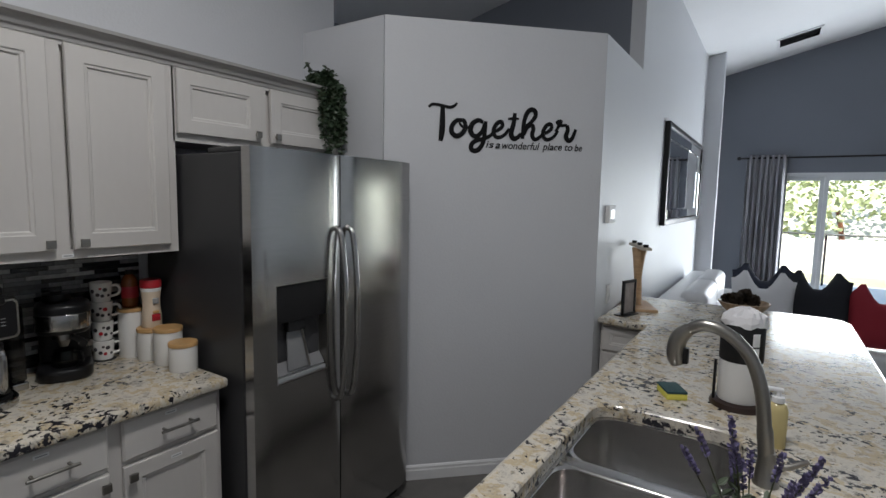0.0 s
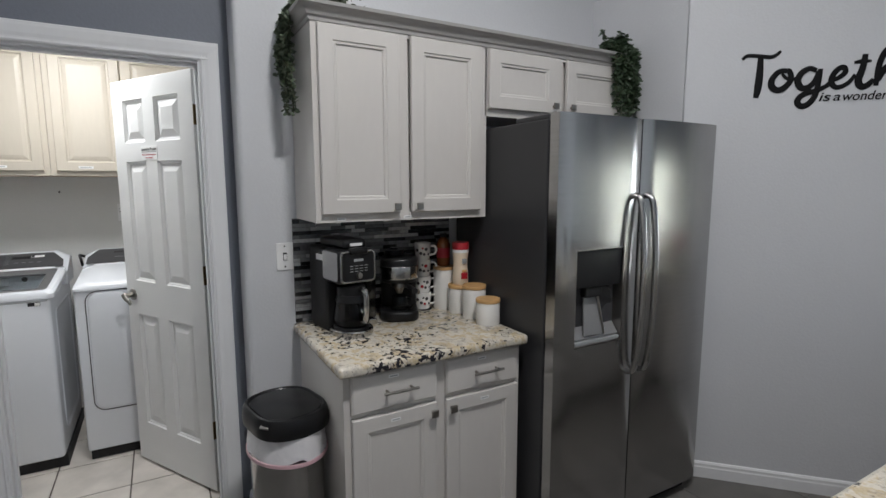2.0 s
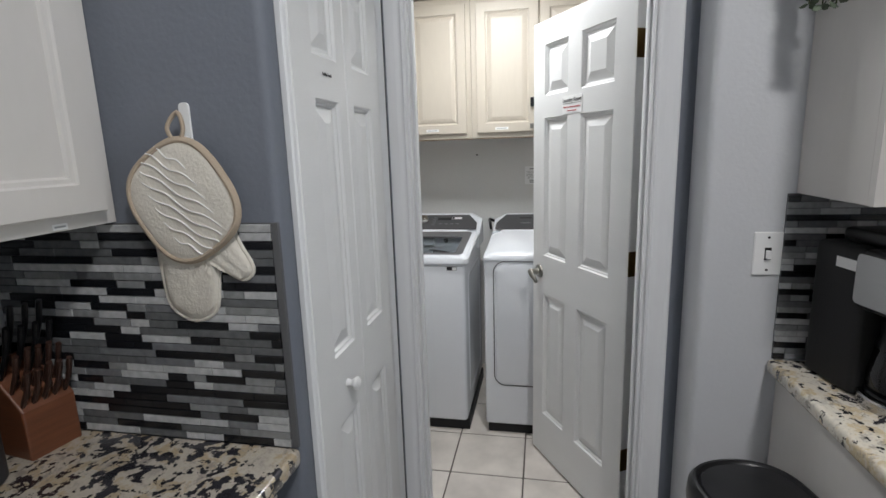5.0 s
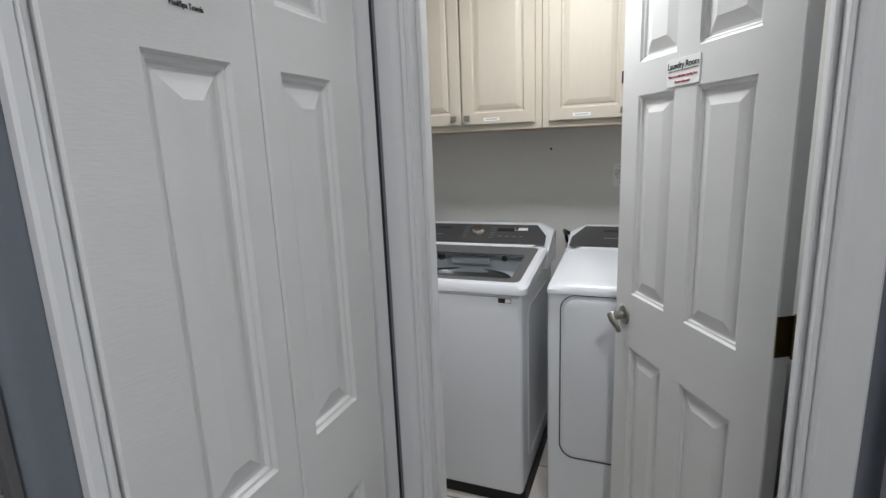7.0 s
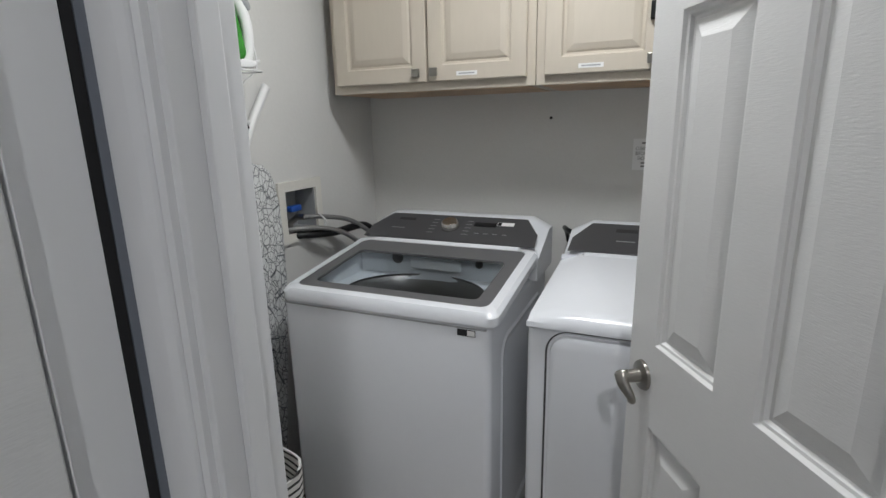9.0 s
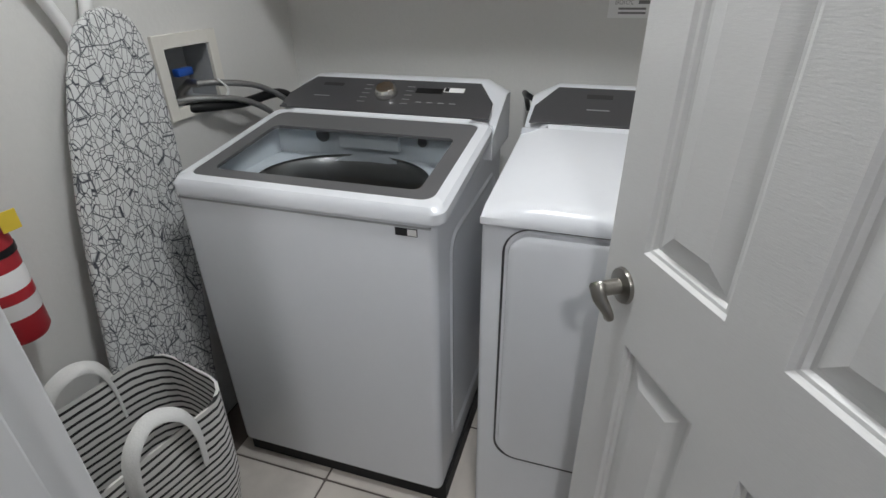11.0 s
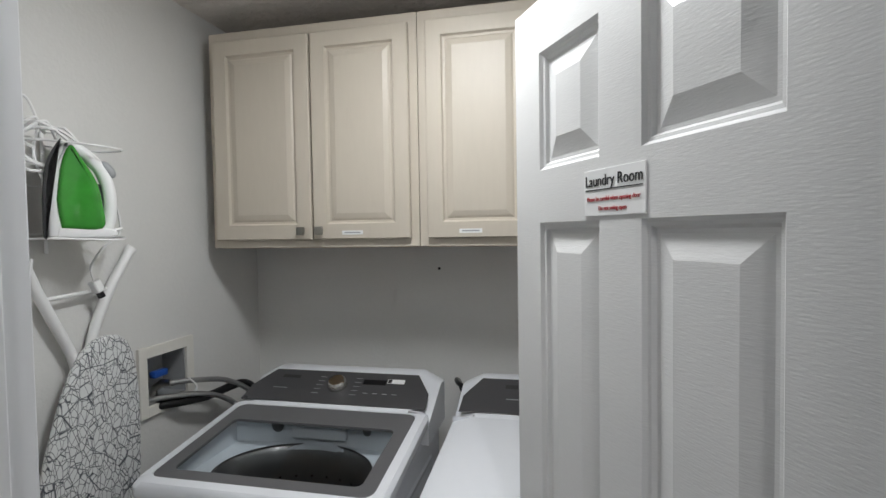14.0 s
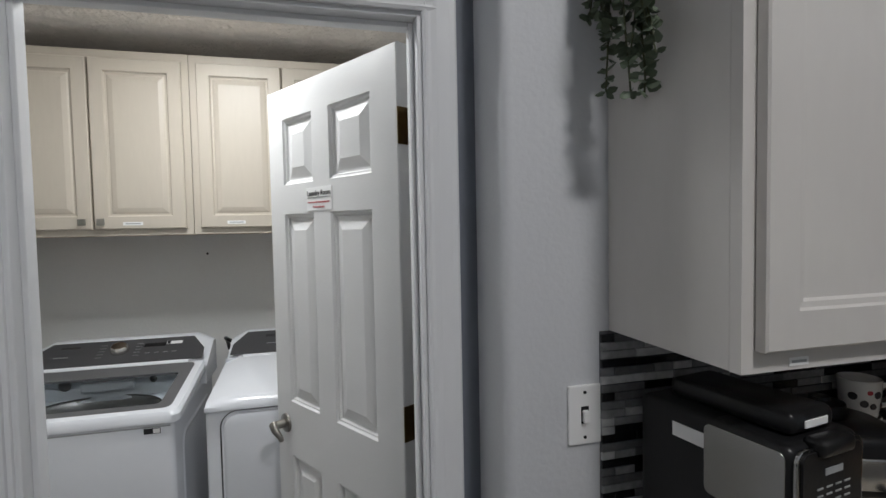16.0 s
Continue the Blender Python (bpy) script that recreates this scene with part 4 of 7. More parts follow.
bmesh.ops.transform(marks, matrix=PANEL, verts=marks.verts[:])
tagged(part("print", marks, MID_GREY, fs, "fine grey printed marks"), kind="stuff")
lb = part("front_label", box(0.593, 0.645, -0.0012, -0.0002, 0.901, 0.920), INK, wa, "small black and white energy label")
part("white_half", box(0.622, 0.643, -0.0018, -0.0012, 0.903, 0.918), PAPER, lb)

DY0 = 0.207
dy = thing("tumble_dryer", pose(WX - 0.004, DY0, 0, 0, 0, FACE_X), "white front-loading tumble dryer beside the washer", "tumble dryer")
part("base", box(0.012, WW - 0.012, 0.02, WD - 0.02, 0.0, 0.065), BLACK_MATT, dy, "black recessed plinth")
part("body", box(0, WW, 0.0, WD, 0.055, 0.965, 0.012, 3), ENAMEL, dy, "", True)
tp = bmesh.new()
pr = [(-0.012, 0.957), (-0.012, 0.972), (0.0, 0.990), (0.03, 1.000), (YC + 0.02, 1.032), (YC + 0.02, 0.93)]
rows = []
for k in range(13):
    s = k / 12
    e = min(1.0, min(s, 1 - s) / 0.07)
    rows.append([tp.verts.new((WW * s, y, z - (0.02 * (1 - e) ** 2 if i in (2, 3, 4) else 0))) for i, (y, z) in enumerate(pr)])
for a, b in zip(rows, rows[1:]):
    for k in range(len(pr)):
        tp.faces.new((a[k], a[(k + 1) % len(pr)], b[(k + 1) % len(pr)], b[k]))
tp.faces.new(rows[0])
tp.faces.new(rows[-1])
part("top", tp, ENAMEL, dy, "", True)
part("console", console(WW, YC, WD, CZ0, CZ1 - 0.004, dy, ""), ENAMEL, dy, "", True)
fs = fascia(WW, dy)
part("logo_bar", box(-0.195, -0.125, PL * 0.70, PL * 0.80, 0.004, 0.0048, m=PANEL), LETTER, fs, "dark maker's mark")
part("print", box(-0.19, -0.13, PL * 0.4, PL * 0.42, 0.004, 0.0048, m=PANEL), MID_GREY, fs)
dd = bmesh.new()
outl = rounded(0.058, 0.640, 0.29, 0.944, 0.05, 8)
g0 = [dd.verts.new((x, -0.003, z)) for x, z in rounded(0.047, 0.651, 0.279, 0.953, 0.06, 8)]
g1 = [dd.verts.new((x, 0.004, z)) for x, z in outl]
for k in range(len(g0)):
    dd.faces.new((g0[k], g0[(k + 1) % len(g0)], g1[(k + 1) % len(g1)], g1[k]))
part("door_gap", dd, SLATE, dy)
d1 = bmesh.new()
q = [[d1.verts.new((x, y, z)) for x, z in r] for r, y in ((outl, 0.004), (rounded(0.061, 0.637, 0.293, 0.940, 0.048, 8), -0.010), (rounded(0.071, 0.627, 0.303, 0.930, 0.04, 8), -0.014))]
for a, b in zip(q, q[1:]):
    for k in range(len(a)):
        d1.faces.new((a[k], a[(k + 1) % len(a)], b[(k + 1) % len(b)], b[k]))
d1.faces.new(q[-1])
ddoor = part("door", d1, ENAMEL, dy, "", True)

# ---- laundry wall cabinets ----
LCX, LZ0, LZ1 = -3.30, 1.572, 2.345
DOORS = ((-0.665, -0.293), (-0.285, 0.063), (0.122, 0.470), (0.478, 0.85))
for n, (a, b, ds2) in enumerate(((-0.69, 0.09, DOORS[:2]), (0.092, 0.93, DOORS[2:]))):
    lc = thing("wall_cabinet", pose(LCX, a, 0, 0, 0, FACE_X), "beige painted wall cabinet with raised-panel doors", "cabinet", "laundry wall cabinets")
    w = b - a
    part("body", box(0, w, 0.001, XB * -1 + LCX - 0.002, LZ0, LZ1, 0.002), BEIGE, lc)
    part("underside", box(0.02, w - 0.02, 0.02, 0.34, LZ0 - 0.002, LZ0 + 0.001), OAK, lc, "bare wooden underside")
    for k, (y0, y1) in enumerate(ds2):
        d = cabinet_door(lc, y0 - a, y1 - a, 1.600, 2.308, None, BEIGE, RAISED, 0.052, None)
        d.matrix_local = pose(y0 - a, -0.019, 1.60)
        kx = (y1 - y0 - 0.03) if k == 0 else 0.03
        square_knob(d, kx, 0.03)
        if n == 1 and k == 0:
            part("child_latch", box(kx - 0.012, kx + 0.02, -0.02, 0.0, 0.135, 0.185, 0.003), BLACK, d, "black plastic latch")
        if not (n == 0 and k == 0):
            tape(d, 0.5 * (y1 - y0) - 0.03, 0.022, 0.075, 0.014)

# ---- south counter of the kitchen ----
sb = thing("base_cabinet", pose(1.2, -0.045, 0, 0, 0, 180), "warm grey painted base cabinet under the granite worktop", "cabinet")
part("body", box(0.0, 2.375, 0.021, 0.66, 0.10, 0.865, 0.002), CABINET, sb)
part("toe_kick", box(0.0, 2.375, 0.075, 0.66, 0.0, 0.10), CABINET, sb)
for k in range(5):
    x0 = 0.02 + k * 0.472
    dr = part("drawer", paneled(0.44, 0.138, 0.019, [], SHAKER, 0.006), CABINET, sb)
    dr.matrix_local = pose(x0, 0.0015, 0.715)
    bar_pull(dr, 0.22, 0.068)
    d = cabinet_door(sb, x0, x0 + 0.44, 0.115, 0.695, (x0 + 0.41, 0.66))
    d.matrix_local = pose(x0, 0.0015, 0.115)
ct = outline_slab(rounded(-1.178, 1.25, -0.708, 0.0, 0.012, 3), 0.866, 0.906, 0.012, seg=3)
tagged(part("worktop", ct, VEINED_GRANITE, smooth=True), "cream granite worktop with black veins by the mosaic wall", "worktop")
su = thing("wall_cabinet", pose(1.2, -0.366, 0, 0, 0, 180), "warm grey wall cabinet above the knife block", "cabinet", "kitchen wall cabinets")
part("body", box(0.0, 2.377, 0.001, 0.315, 1.388, 2.16, 0.002), CABINET, su)
for k in range(5):
    x0 = 0.03 + k * 0.468
    d = cabinet_door(su, x0, x0 + 0.44, 1.415, 2.13, None)
    d.matrix_local = pose(x0, -0.019, 1.415)
tape(su, 2.25, 1.397, 0.03, 0.011, 0.0)


# ---- things on the worktops ----
def canister(x, y, z, r, h, label):
    c = thing("canister", pose(x, y, z), label, "canister", "white canisters with wooden lids")
    part("jar", lathe([(0, 0), (r * 0.96, 0), (r, 0.006), (r, h - 0.006), (r * 0.97, h), (0, h)], 40), CERAMIC, c, "", True)
    part("lid", lathe([(r * 0.97, h + 0.001), (r * 1.03, h + 0.002), (r * 1.03, h + 0.014), (r, h + 0.017), (0, h + 0.017)], 40), BAMBOO, c, "round bamboo lid", True)
    return c


canister(-1.695, 1.850, 0.906, 0.053, 0.195, "tall white ceramic canister with a bamboo lid")
canister(-1.588, 1.876, 0.906, 0.054, 0.118, "white ceramic canister with a bamboo lid")
canister(-1.470, 1.884, 0.906, 0.054, 0.135, "white ceramic canister with a bamboo lid")
canister(-1.345, 1.876, 0.906, 0.053, 0.097, "small white ceramic canister with a bamboo lid")

SYRUP = painted("amber_bottle", (0.22, 0.07, 0.02), 0.2, 0.1, 0.0, 40.0)
bo = thing("syrup_bottle", pose(-1.702, 1.850, 1.1195), "brown syrup bottle standing on the tall canister", "bottle")
part("bottle", lathe([(0, 0), (0.030, 0), (0.033, 0.006), (0.033, 0.105), (0.026, 0.125), (0.014, 0.14), (0, 0.141)], 28), SYRUP, bo, "", True)
part("cap", lathe([(0.015, 0.141), (0.016, 0.142), (0.016, 0.160), (0, 0.161)], 20), BLACK, bo, "", True)
part("paper_band", lathe([(0.0335, 0.04), (0.0337, 0.041), (0.0337, 0.088), (0.0335, 0.089)], 28), RED, bo, "dark red paper label", True)

CREAM = painted("cream_plastic_sleeve", (0.75, 0.62, 0.48), 0.3, 0.06, 0.0, 30.0)
cb = thing("creamer_tub", pose(-1.588, 1.880, 1.0415), "coffee creamer tub with a red cap standing on a canister", "creamer tub")
part("tub", lathe([(0, 0), (0.036, 0), (0.039, 0.006), (0.038, 0.05), (0.034, 0.085), (0.034, 0.12), (0.038, 0.15), (0.038, 0.168), (0, 0.169)], 36), CREAM, cb, "", True)
part("cap", lathe([(0.039, 0.170), (0.041, 0.172), (0.041, 0.198), (0.038, 0.204), (0, 0.205)], 36), RED, cb, "red screw cap", True)
part("cap_band", lathe([(0.0385, 0.155), (0.0397, 0.156), (0.0397, 0.168), (0.0385, 0.169)], 36), PAPER, cb, "", True)
for dz, w, hh, mt in ((0.045, 0.034, 0.030, RED), (0.068, 0.026, 0.012, BAMBOO), (0.115, 0.024, 0.024, MID_GREY)):
    part("printed_patch", box(0.034, 0.0398, -w / 2, w / 2, dz - hh / 2, dz + hh / 2, 0.002), mt, cb, "", True)

# mugs, stacked
SPOT = painted("mug_print", (0.05, 0.045, 0.05), 0.3, 0.1, 0.0, 40.0)


def mug(z, turn, red):
    g = thing("mug", pose(-1.728, 1.748, z, 0, 0, turn), "white mug with black and red printed spots, stacked", "mug", "stacked white mugs")
    part("cup", lathe([(0, 0), (0.030, 0), (0.034, 0.004), (0.039, 0.05), (0.041, 0.083), (0.039, 0.084), (0.036, 0.05), (0.031, 0.008), (0, 0.006)], 36), CERAMIC, g, "", True)
    part("handle", tube(bend([(0.037, 0, 0.066), (0.058, 0, 0.068), (0.068, 0, 0.05), (0.060, 0, 0.03), (0.036, 0, 0.022)], 6), 0.0055, 10), CERAMIC, g, "", True)
    for k, (a, dz, r) in enumerate(((-60, 0.055, 0.009), (-85, 0.060, 0.006), (-100, 0.035, 0.008), (-130, 0.05, 0.009), (-40, 0.03, 0.006), (-75, 0.03, 0.007))):
        part("printed_spot", lathe([(0, 0), (r, 0), (r * 0.9, 0.0012), (0, 0.0014)], 12, m=pose(0.0385 * math.cos(radians(a)), 0.0385 * math.sin(radians(a)), dz, 90, 0, a + 90)), RED if red == k else SPOT, g)
    return g


for k in range(4):
    mug(0.9075 + k * 0.0815, 62 + 7 * math.sin(k * 2.0), (5, 2, 0, 1)[k])
part_coaster = tagged(part("coaster", lathe([(0, 0), (0.045, 0), (0.045, 0.0012), (0, 0.0013)], 28, m=pose(-1.728, 1.748, 0.906)), BLACK_MATT), "black round coaster under the mugs", "coaster")

# drip coffee maker
cmk = thing("coffee_maker", pose(-1.545, 1.308, 0.906, 0, 0, 99) @ Matrix.Diagonal((0.84, 1, 1, 1)), "black and steel drip coffee maker with a glass carafe", "coffee maker")
part("back_tower", box(-0.105, 0.10, 0.03, 0.20, 0.0, 0.355, 0.016, 3), BLACK_MATT, cmk, "", True)
part("base_plate", lathe([(0, 0), (0.100, 0), (0.102, 0.004), (0.102, 0.022), (0.098, 0.026), (0, 0.028)], 40, m=pose(-0.01, -0.03, 0)), STEEL, cmk, "steel warming base", True)
part("hot_plate", lathe([(0, 0.028), (0.085, 0.028), (0.082, 0.034), (0, 0.035)], 40, m=pose(-0.01, -0.03, 0)), BLACK, cmk, "", True)
part("brew_head", box(-0.105, 0.10, -0.085, 0.06, 0.215, 0.355, 0.018, 3), BLACK, cmk, "", True)
part("side_plate", outline_slab(rounded(-0.078, 0.055, 0.228, 0.345, 0.012), 0.0, 0.003, 0.001, m=Matrix(((0, 0, -1, -0.1052), (1, 0, 0, 0), (0, 1, 0, 0), (0, 0, 0, 1)))), STEEL, cmk, "brushed steel side plate")
part("control_face", outline_slab(rounded(-0.098, 0.092, 0.22, 0.35, 0.02), -0.001, 0.006, 0.002, m=pose(0, -0.084, 0, 90, 0, 0)), STEEL, cmk, "steel control bezel")
cfp = part("control_panel", outline_slab(rounded(-0.088, 0.082, 0.228, 0.344, 0.016), 0.0, 0.004, 0.001, m=pose(0, -0.089, 0, 90, 0, 0)), BLACK, cmk, "glossy black panel with a round dial")
part("dial", lathe([(0, 0), (0.013, 0), (0.012, 0.012), (0, 0.013)], 24, m=pose(-0.003, -0.093, 0.25, 90, 0, 0)), NICKEL, cfp, "", True)
part("logo_bar", box(-0.028, 0.022, -0.0942, -0.0932, 0.307, 0.317), MID_GREY, cfp)
for r in range(3):
    for k in range(4):
        part("printed_mark", box(-0.05 + k * 0.026, -0.034 + k * 0.026, -0.0942, -0.0932, 0.288 - r * 0.011, 0.2905 - r * 0.011), MID_GREY, cfp)
part("lid", box(-0.065, 0.062, -0.065, 0.16, 0.355, 0.392, 0.014, 3), BLACK, cmk, "black hinged lid", True)
part("lid_tag", box(-0.03, 0.035, -0.067, -0.064, 0.366, 0.378, 0.001), PAPER, cmk, "white printed tag")
part("side_tag", box(-0.1062, -0.1052, 0.05, 0.12, 0.30, 0.325), PAPER, cmk, "white printed tag")
crf = part("carafe", lathe([(0, 0.036), (0.074, 0.036), (0.084, 0.045), (0.084, 0.075), (0.072, 0.135), (0.062, 0.165), (0.062, 0.185)], 40, m=pose(-0.01, -0.03, 0)), DARK_GLASS, cmk, "smoked glass carafe", True)
part("collar", lathe([(0.064, 0.165), (0.066, 0.166), (0.067, 0.200), (0.05, 0.208), (0, 0.209)], 36, m=pose(-0.01, -0.03, 0)), BLACK, crf, "black lid", True)
part("handle", tube(bend([(-0.002, -0.095, 0.192), (0.0, -0.135, 0.190), (0.0, -0.142, 0.15), (0.0, -0.136, 0.085), (0.0, -0.122, 0.062)], 6), 0.0125, 10, flat=0.7), STEEL, crf, "steel handle", True)
part("band", lathe([(0.0722, 0.138), (0.0735, 0.137), (0.0640, 0.166), (0.0625, 0.166)], 40, m=pose(-0.01, -0.03, 0)), BLACK, crf, "black band round the neck", True)
part("flap", box(-0.05, 0.045, -0.102, -0.07, 0.335, 0.362, 0.008, 3), BLACK, cmk, "black front flap of the lid", True)
part("water_tank", box(0.104, 0.165, 0.01, 0.19, 0.03, 0.30, 0.01, 2), DARK_GLASS, cmk, "smoked plastic water tank", True)
part("tank_foot", box(0.104, 0.165, 0.005, 0.195, 0.0, 0.029, 0.005, 2), STEEL, cmk)

# espresso maker
em = thing("espresso_maker", pose(-1.640, 1.580, 0.906, 0, 0, 68), "black espresso maker with a steel band and small glass jug", "espresso maker")
def plan_slab(x0, x1, y0, y1, r, z0, z1, rim):
    return outline_slab(rounded(x0, x1, y0, y1, r, 8), z0, z1, rim, seg=3)


part("base", plan_slab(-0.088, 0.088, -0.105, 0.12, 0.065, 0.0, 0.046, 0.012), BLACK, em, "", True)
part("tower", plan_slab(-0.082, 0.082, 0.02, 0.12, 0.03, 0.045, 0.275, 0.01), BLACK_MATT, em, "", True)
part("brew_head", plan_slab(-0.086, 0.086, -0.092, 0.10, 0.072, 0.172, 0.286, 0.016), BLACK, em, "", True)
part("steel_band", plan_slab(-0.0875, 0.0875, -0.094, 0.06, 0.073, 0.190, 0.250, 0.004), STEEL, em, "brushed steel band", True)
part("cap", lathe([(0, 0.285), (0.045, 0.285), (0.047, 0.292), (0.044, 0.312), (0.02, 0.316), (0.018, 0.322), (0, 0.323)], 28, m=pose(-0.02, 0.035, 0)), BLACK, em, "round black filler cap", True)
part("group", lathe([(0.020, 0.175), (0.034, 0.173), (0.036, 0.150), (0.022, 0.145), (0.012, 0.120), (0, 0.12)], 28, m=pose(0, -0.03, 0)), NICKEL, em, "steel brew group", True)
part("filter_handle", tube([(0.025, -0.04, 0.158), (0.05, -0.10, 0.156), (0.062, -0.15, 0.152)], [0.009, 0.011, 0.014], 10), BLACK, em, "black filter handle", True)
jg = part("jug", lathe([(0, 0.046), (0.036, 0.046), (0.042, 0.055), (0.040, 0.09), (0.034, 0.108)], 28, m=pose(0, -0.035, 0)), DARK_GLASS, em, "small glass jug", True)
part("handle", tube(bend([(0.03, -0.055, 0.10), (0.05, -0.075, 0.10), (0.056, -0.08, 0.07), (0.04, -0.07, 0.055)], 5), 0.005, 8), BLACK, jg, "", True)
part("knob", lathe([(0, 0), (0.014, 0), (0.012, 0.016), (0, 0.017)], 20, m=pose(0.072, -0.075, 0.135, 90, 0, 40)), NICKEL, em, "round steel steam knob", True)

# knife block
kb = thing("knife_block", pose(-1.108, -0.595, 0.906, 0, 0, 172), "reddish wooden knife block full of black-handled knives", "knife block")
prof = [(-0.068, 0.0), (0.068, 0.0), (0.068, 0.195), (0.03, 0.205), (-0.068, 0.108)]
part("block", outline_slab(prof, -0.053, 0.053, 0.004, m=Matrix(((0, 0, 1, 0), (1, 0, 0, 0), (0, 1, 0, 0), (0, 0, 0, 1)))), WALNUT, kb)
rng = random.Random(4)
HANDLE = painted("dark_wood_handle", (0.035, 0.016, 0.011), 0.4, 0.2, 0.1, 60.0)
for r in range(4):
    for c in range(5 if r < 2 else 4):
        x = -0.042 + c * (0.021 if r < 2 else 0.028)
        y = -0.056 + r * 0.027
        z = 0.118 + r * 0.0265
        ln = 0.082 + 0.03 * (r > 1) + rng.uniform(-0.008, 0.012)
        kn2 = part("knife_handle", tube(bend([(x, y, z), (x, y - ln * 0.28, z + ln * 0.5), (x, y - ln * 0.42, z + ln)], 4), [0.0075, 0.008, 0.0085, 0.0085, 0.0085, 0.0085, 0.009, 0.0095, 0.0085], 8, flat=0.65), HANDLE if r < 2 else BLACK, kb, "dark riveted knife handle", True)
        part("bolster", tube([(x, y + 0.004, z - 0.008), (x, y, z)], 0.0082, 8, flat=0.6), STEEL, kn2)

# utensil crock
uk = thing("utensil_crock", pose(-0.948, -0.585, 0.906), "dark crock holding wooden-handled black kitchen utensils", "utensil crock")
CROCK = painted("charcoal_ceramic", (0.03, 0.03, 0.033), 0.45, 0.08, 0.1, 90.0)
part("crock", lathe([(0, 0), (0.068, 0), (0.072, 0.005), (0.072, 0.148), (0.068, 0.150), (0.066, 0.145), (0.066, 0.01), (0, 0.009)], 36), CROCK, uk, "", True)
for k in range(6):
    a = k * 1.05 + 0.3
    lx, ly = 0.05 * math.cos(a), 0.05 * math.sin(a)
    ut = part("utensil", tube([(lx * 0.3, ly * 0.3, 0.012), (lx, ly, 0.15), (lx * 1.25, ly * 1.25, 0.225)], [0.008, 0.0085, 0.008], 10), OAK, uk, "pale wooden utensil handle", True)
    hx, hy, hz = lx * 1.25, ly * 1.25, 0.225
    part("head", tube(bend([(hx, hy, hz), (lx * 1.5, ly * 1.5, 0.27), (lx * 1.75, ly * 1.75, 0.33), (lx * 1.8, ly * 1.8, 0.36)], 4), [0.006, 0.007, 0.009, 0.014, 0.022, 0.028, 0.03, 0.032, 0.033, 0.033, 0.030, 0.026, 0.018], 10, flat=0.35), BLACK_MATT, ut, "black head", True)

# ---- oven mitt and pot holder on the wall ----
hk = thing("wall_hook", pose(-1.18, -0.178, 1.572, 0, 0, 90), "white adhesive wall hook", "hook")
part("back_plate", outline_slab(rounded(-0.011, 0.011, -0.045, 0.045, 0.008, 4), 0.0, 0.005, 0.001, m=pose(0, 0, 0, 90, 0, 0)), PAPER, hk)
part("prong", tube(bend([(0, -0.004, -0.02), (0, -0.014, -0.032), (0, -0.022, -0.028), (0, -0.024, -0.018)], 4), 0.005, 8), PAPER, hk, "", True)
QUILT = painted("cream_quilted_cotton", (0.66, 0.62, 0.55), 0.9, 0.08, 0.6, 160.0, dist=0.003)
TAPE = painted("tan_binding", (0.42, 0.34, 0.26), 0.9, 0.08, 0.4, 200.0)


def cushion(outline, t, y0, dim=0.0, freq=0.02):
    """A quilted pad from an outline in x and z, plump towards its middle."""
    bm = bmesh.new()
    cx = sum(p[0] for p in outline) / len(outline)
    cz = sum(p[1] for p in outline) / len(outline)
    rings = []
    for k in range(13):
        s = 1 - k / 13
        d = t * math.sqrt(max(0.0, 1 - s ** 4))
        row = []
        for x, z in outline:
            px, pz = cx + (x - cx) * s, cz + (z - cz) * s
            q = dim * (abs(math.sin(math.pi * (px + pz) / freq)) * abs(math.sin(math.pi * (px - pz) / freq))) ** 0.5 if k else 0
            row.append(bm.verts.new((px, y0 - d - q, pz)))
        rings.append(row)
    for a, b in zip(rings, rings[1:]):
        for k in range(len(a)):
            bm.faces.new((a[k], a[(k + 1) % len(a)], b[(k + 1) % len(a)], b[k]))
    bm.faces.new(rings[-1])
    back = [bm.verts.new((x, y0 + 0.002, z)) for x, z in outline]
    for k in range(len(back)):
        bm.faces.new((rings[0][k], rings[0][(k + 1) % len(back)], back[(k + 1) % len(back)], back[k]))
    bm.faces.new(back)
    return bm


mt = thing("oven_mitt", pose(-1.178, -0.205, 1.535, 0, 0, 90), "cream quilted oven mitt hanging on a wall hook", "oven mitt")
mo = bend([(-0.055, -0.07, 0), (-0.066, -0.14, 0), (-0.062, -0.26, 0), (-0.05, -0.325, 0), (0.0, -0.352, 0), (0.05, -0.33, 0), (0.064, -0.27, 0), (0.07, -0.222, 0), (0.095, -0.252, 0), (0.125, -0.262, 0), (0.144, -0.238, 0), (0.118, -0.185, 0), (0.095, -0.12, 0), (0.068, -0.08, 0), (0.055, -0.07, 0)], 4)
part("mitt", cushion([(p.x, p.y) for p in mo], 0.012, -0.008, 0.0045, 0.026), QUILT, mt, "", True)
part("piping", tube([(p.x, -0.009, p.y) for p in mo], 0.004, 8), QUILT, mt, "", True)
ph = thing("pot_holder", pose(-1.178, -0.186, 1.430, 0, 0, 90), "cream pot holder with stitched waves and tan binding", "pot holder")
ro = [(0.107 * math.copysign(abs(math.cos(a)) ** 0.72, math.cos(a)), 0.112 * math.copysign(abs(math.sin(a)) ** 0.72, math.sin(a))) for a in [2 * math.pi * k / 48 for k in range(48)]]
c38, s38 = math.cos(radians(33)), math.sin(radians(33))
ro = [(x * c38 - z * s38, x * s38 + z * c38) for x, z in ro]
part("pad", cushion(ro, 0.011, -0.026), QUILT, ph, "", True)
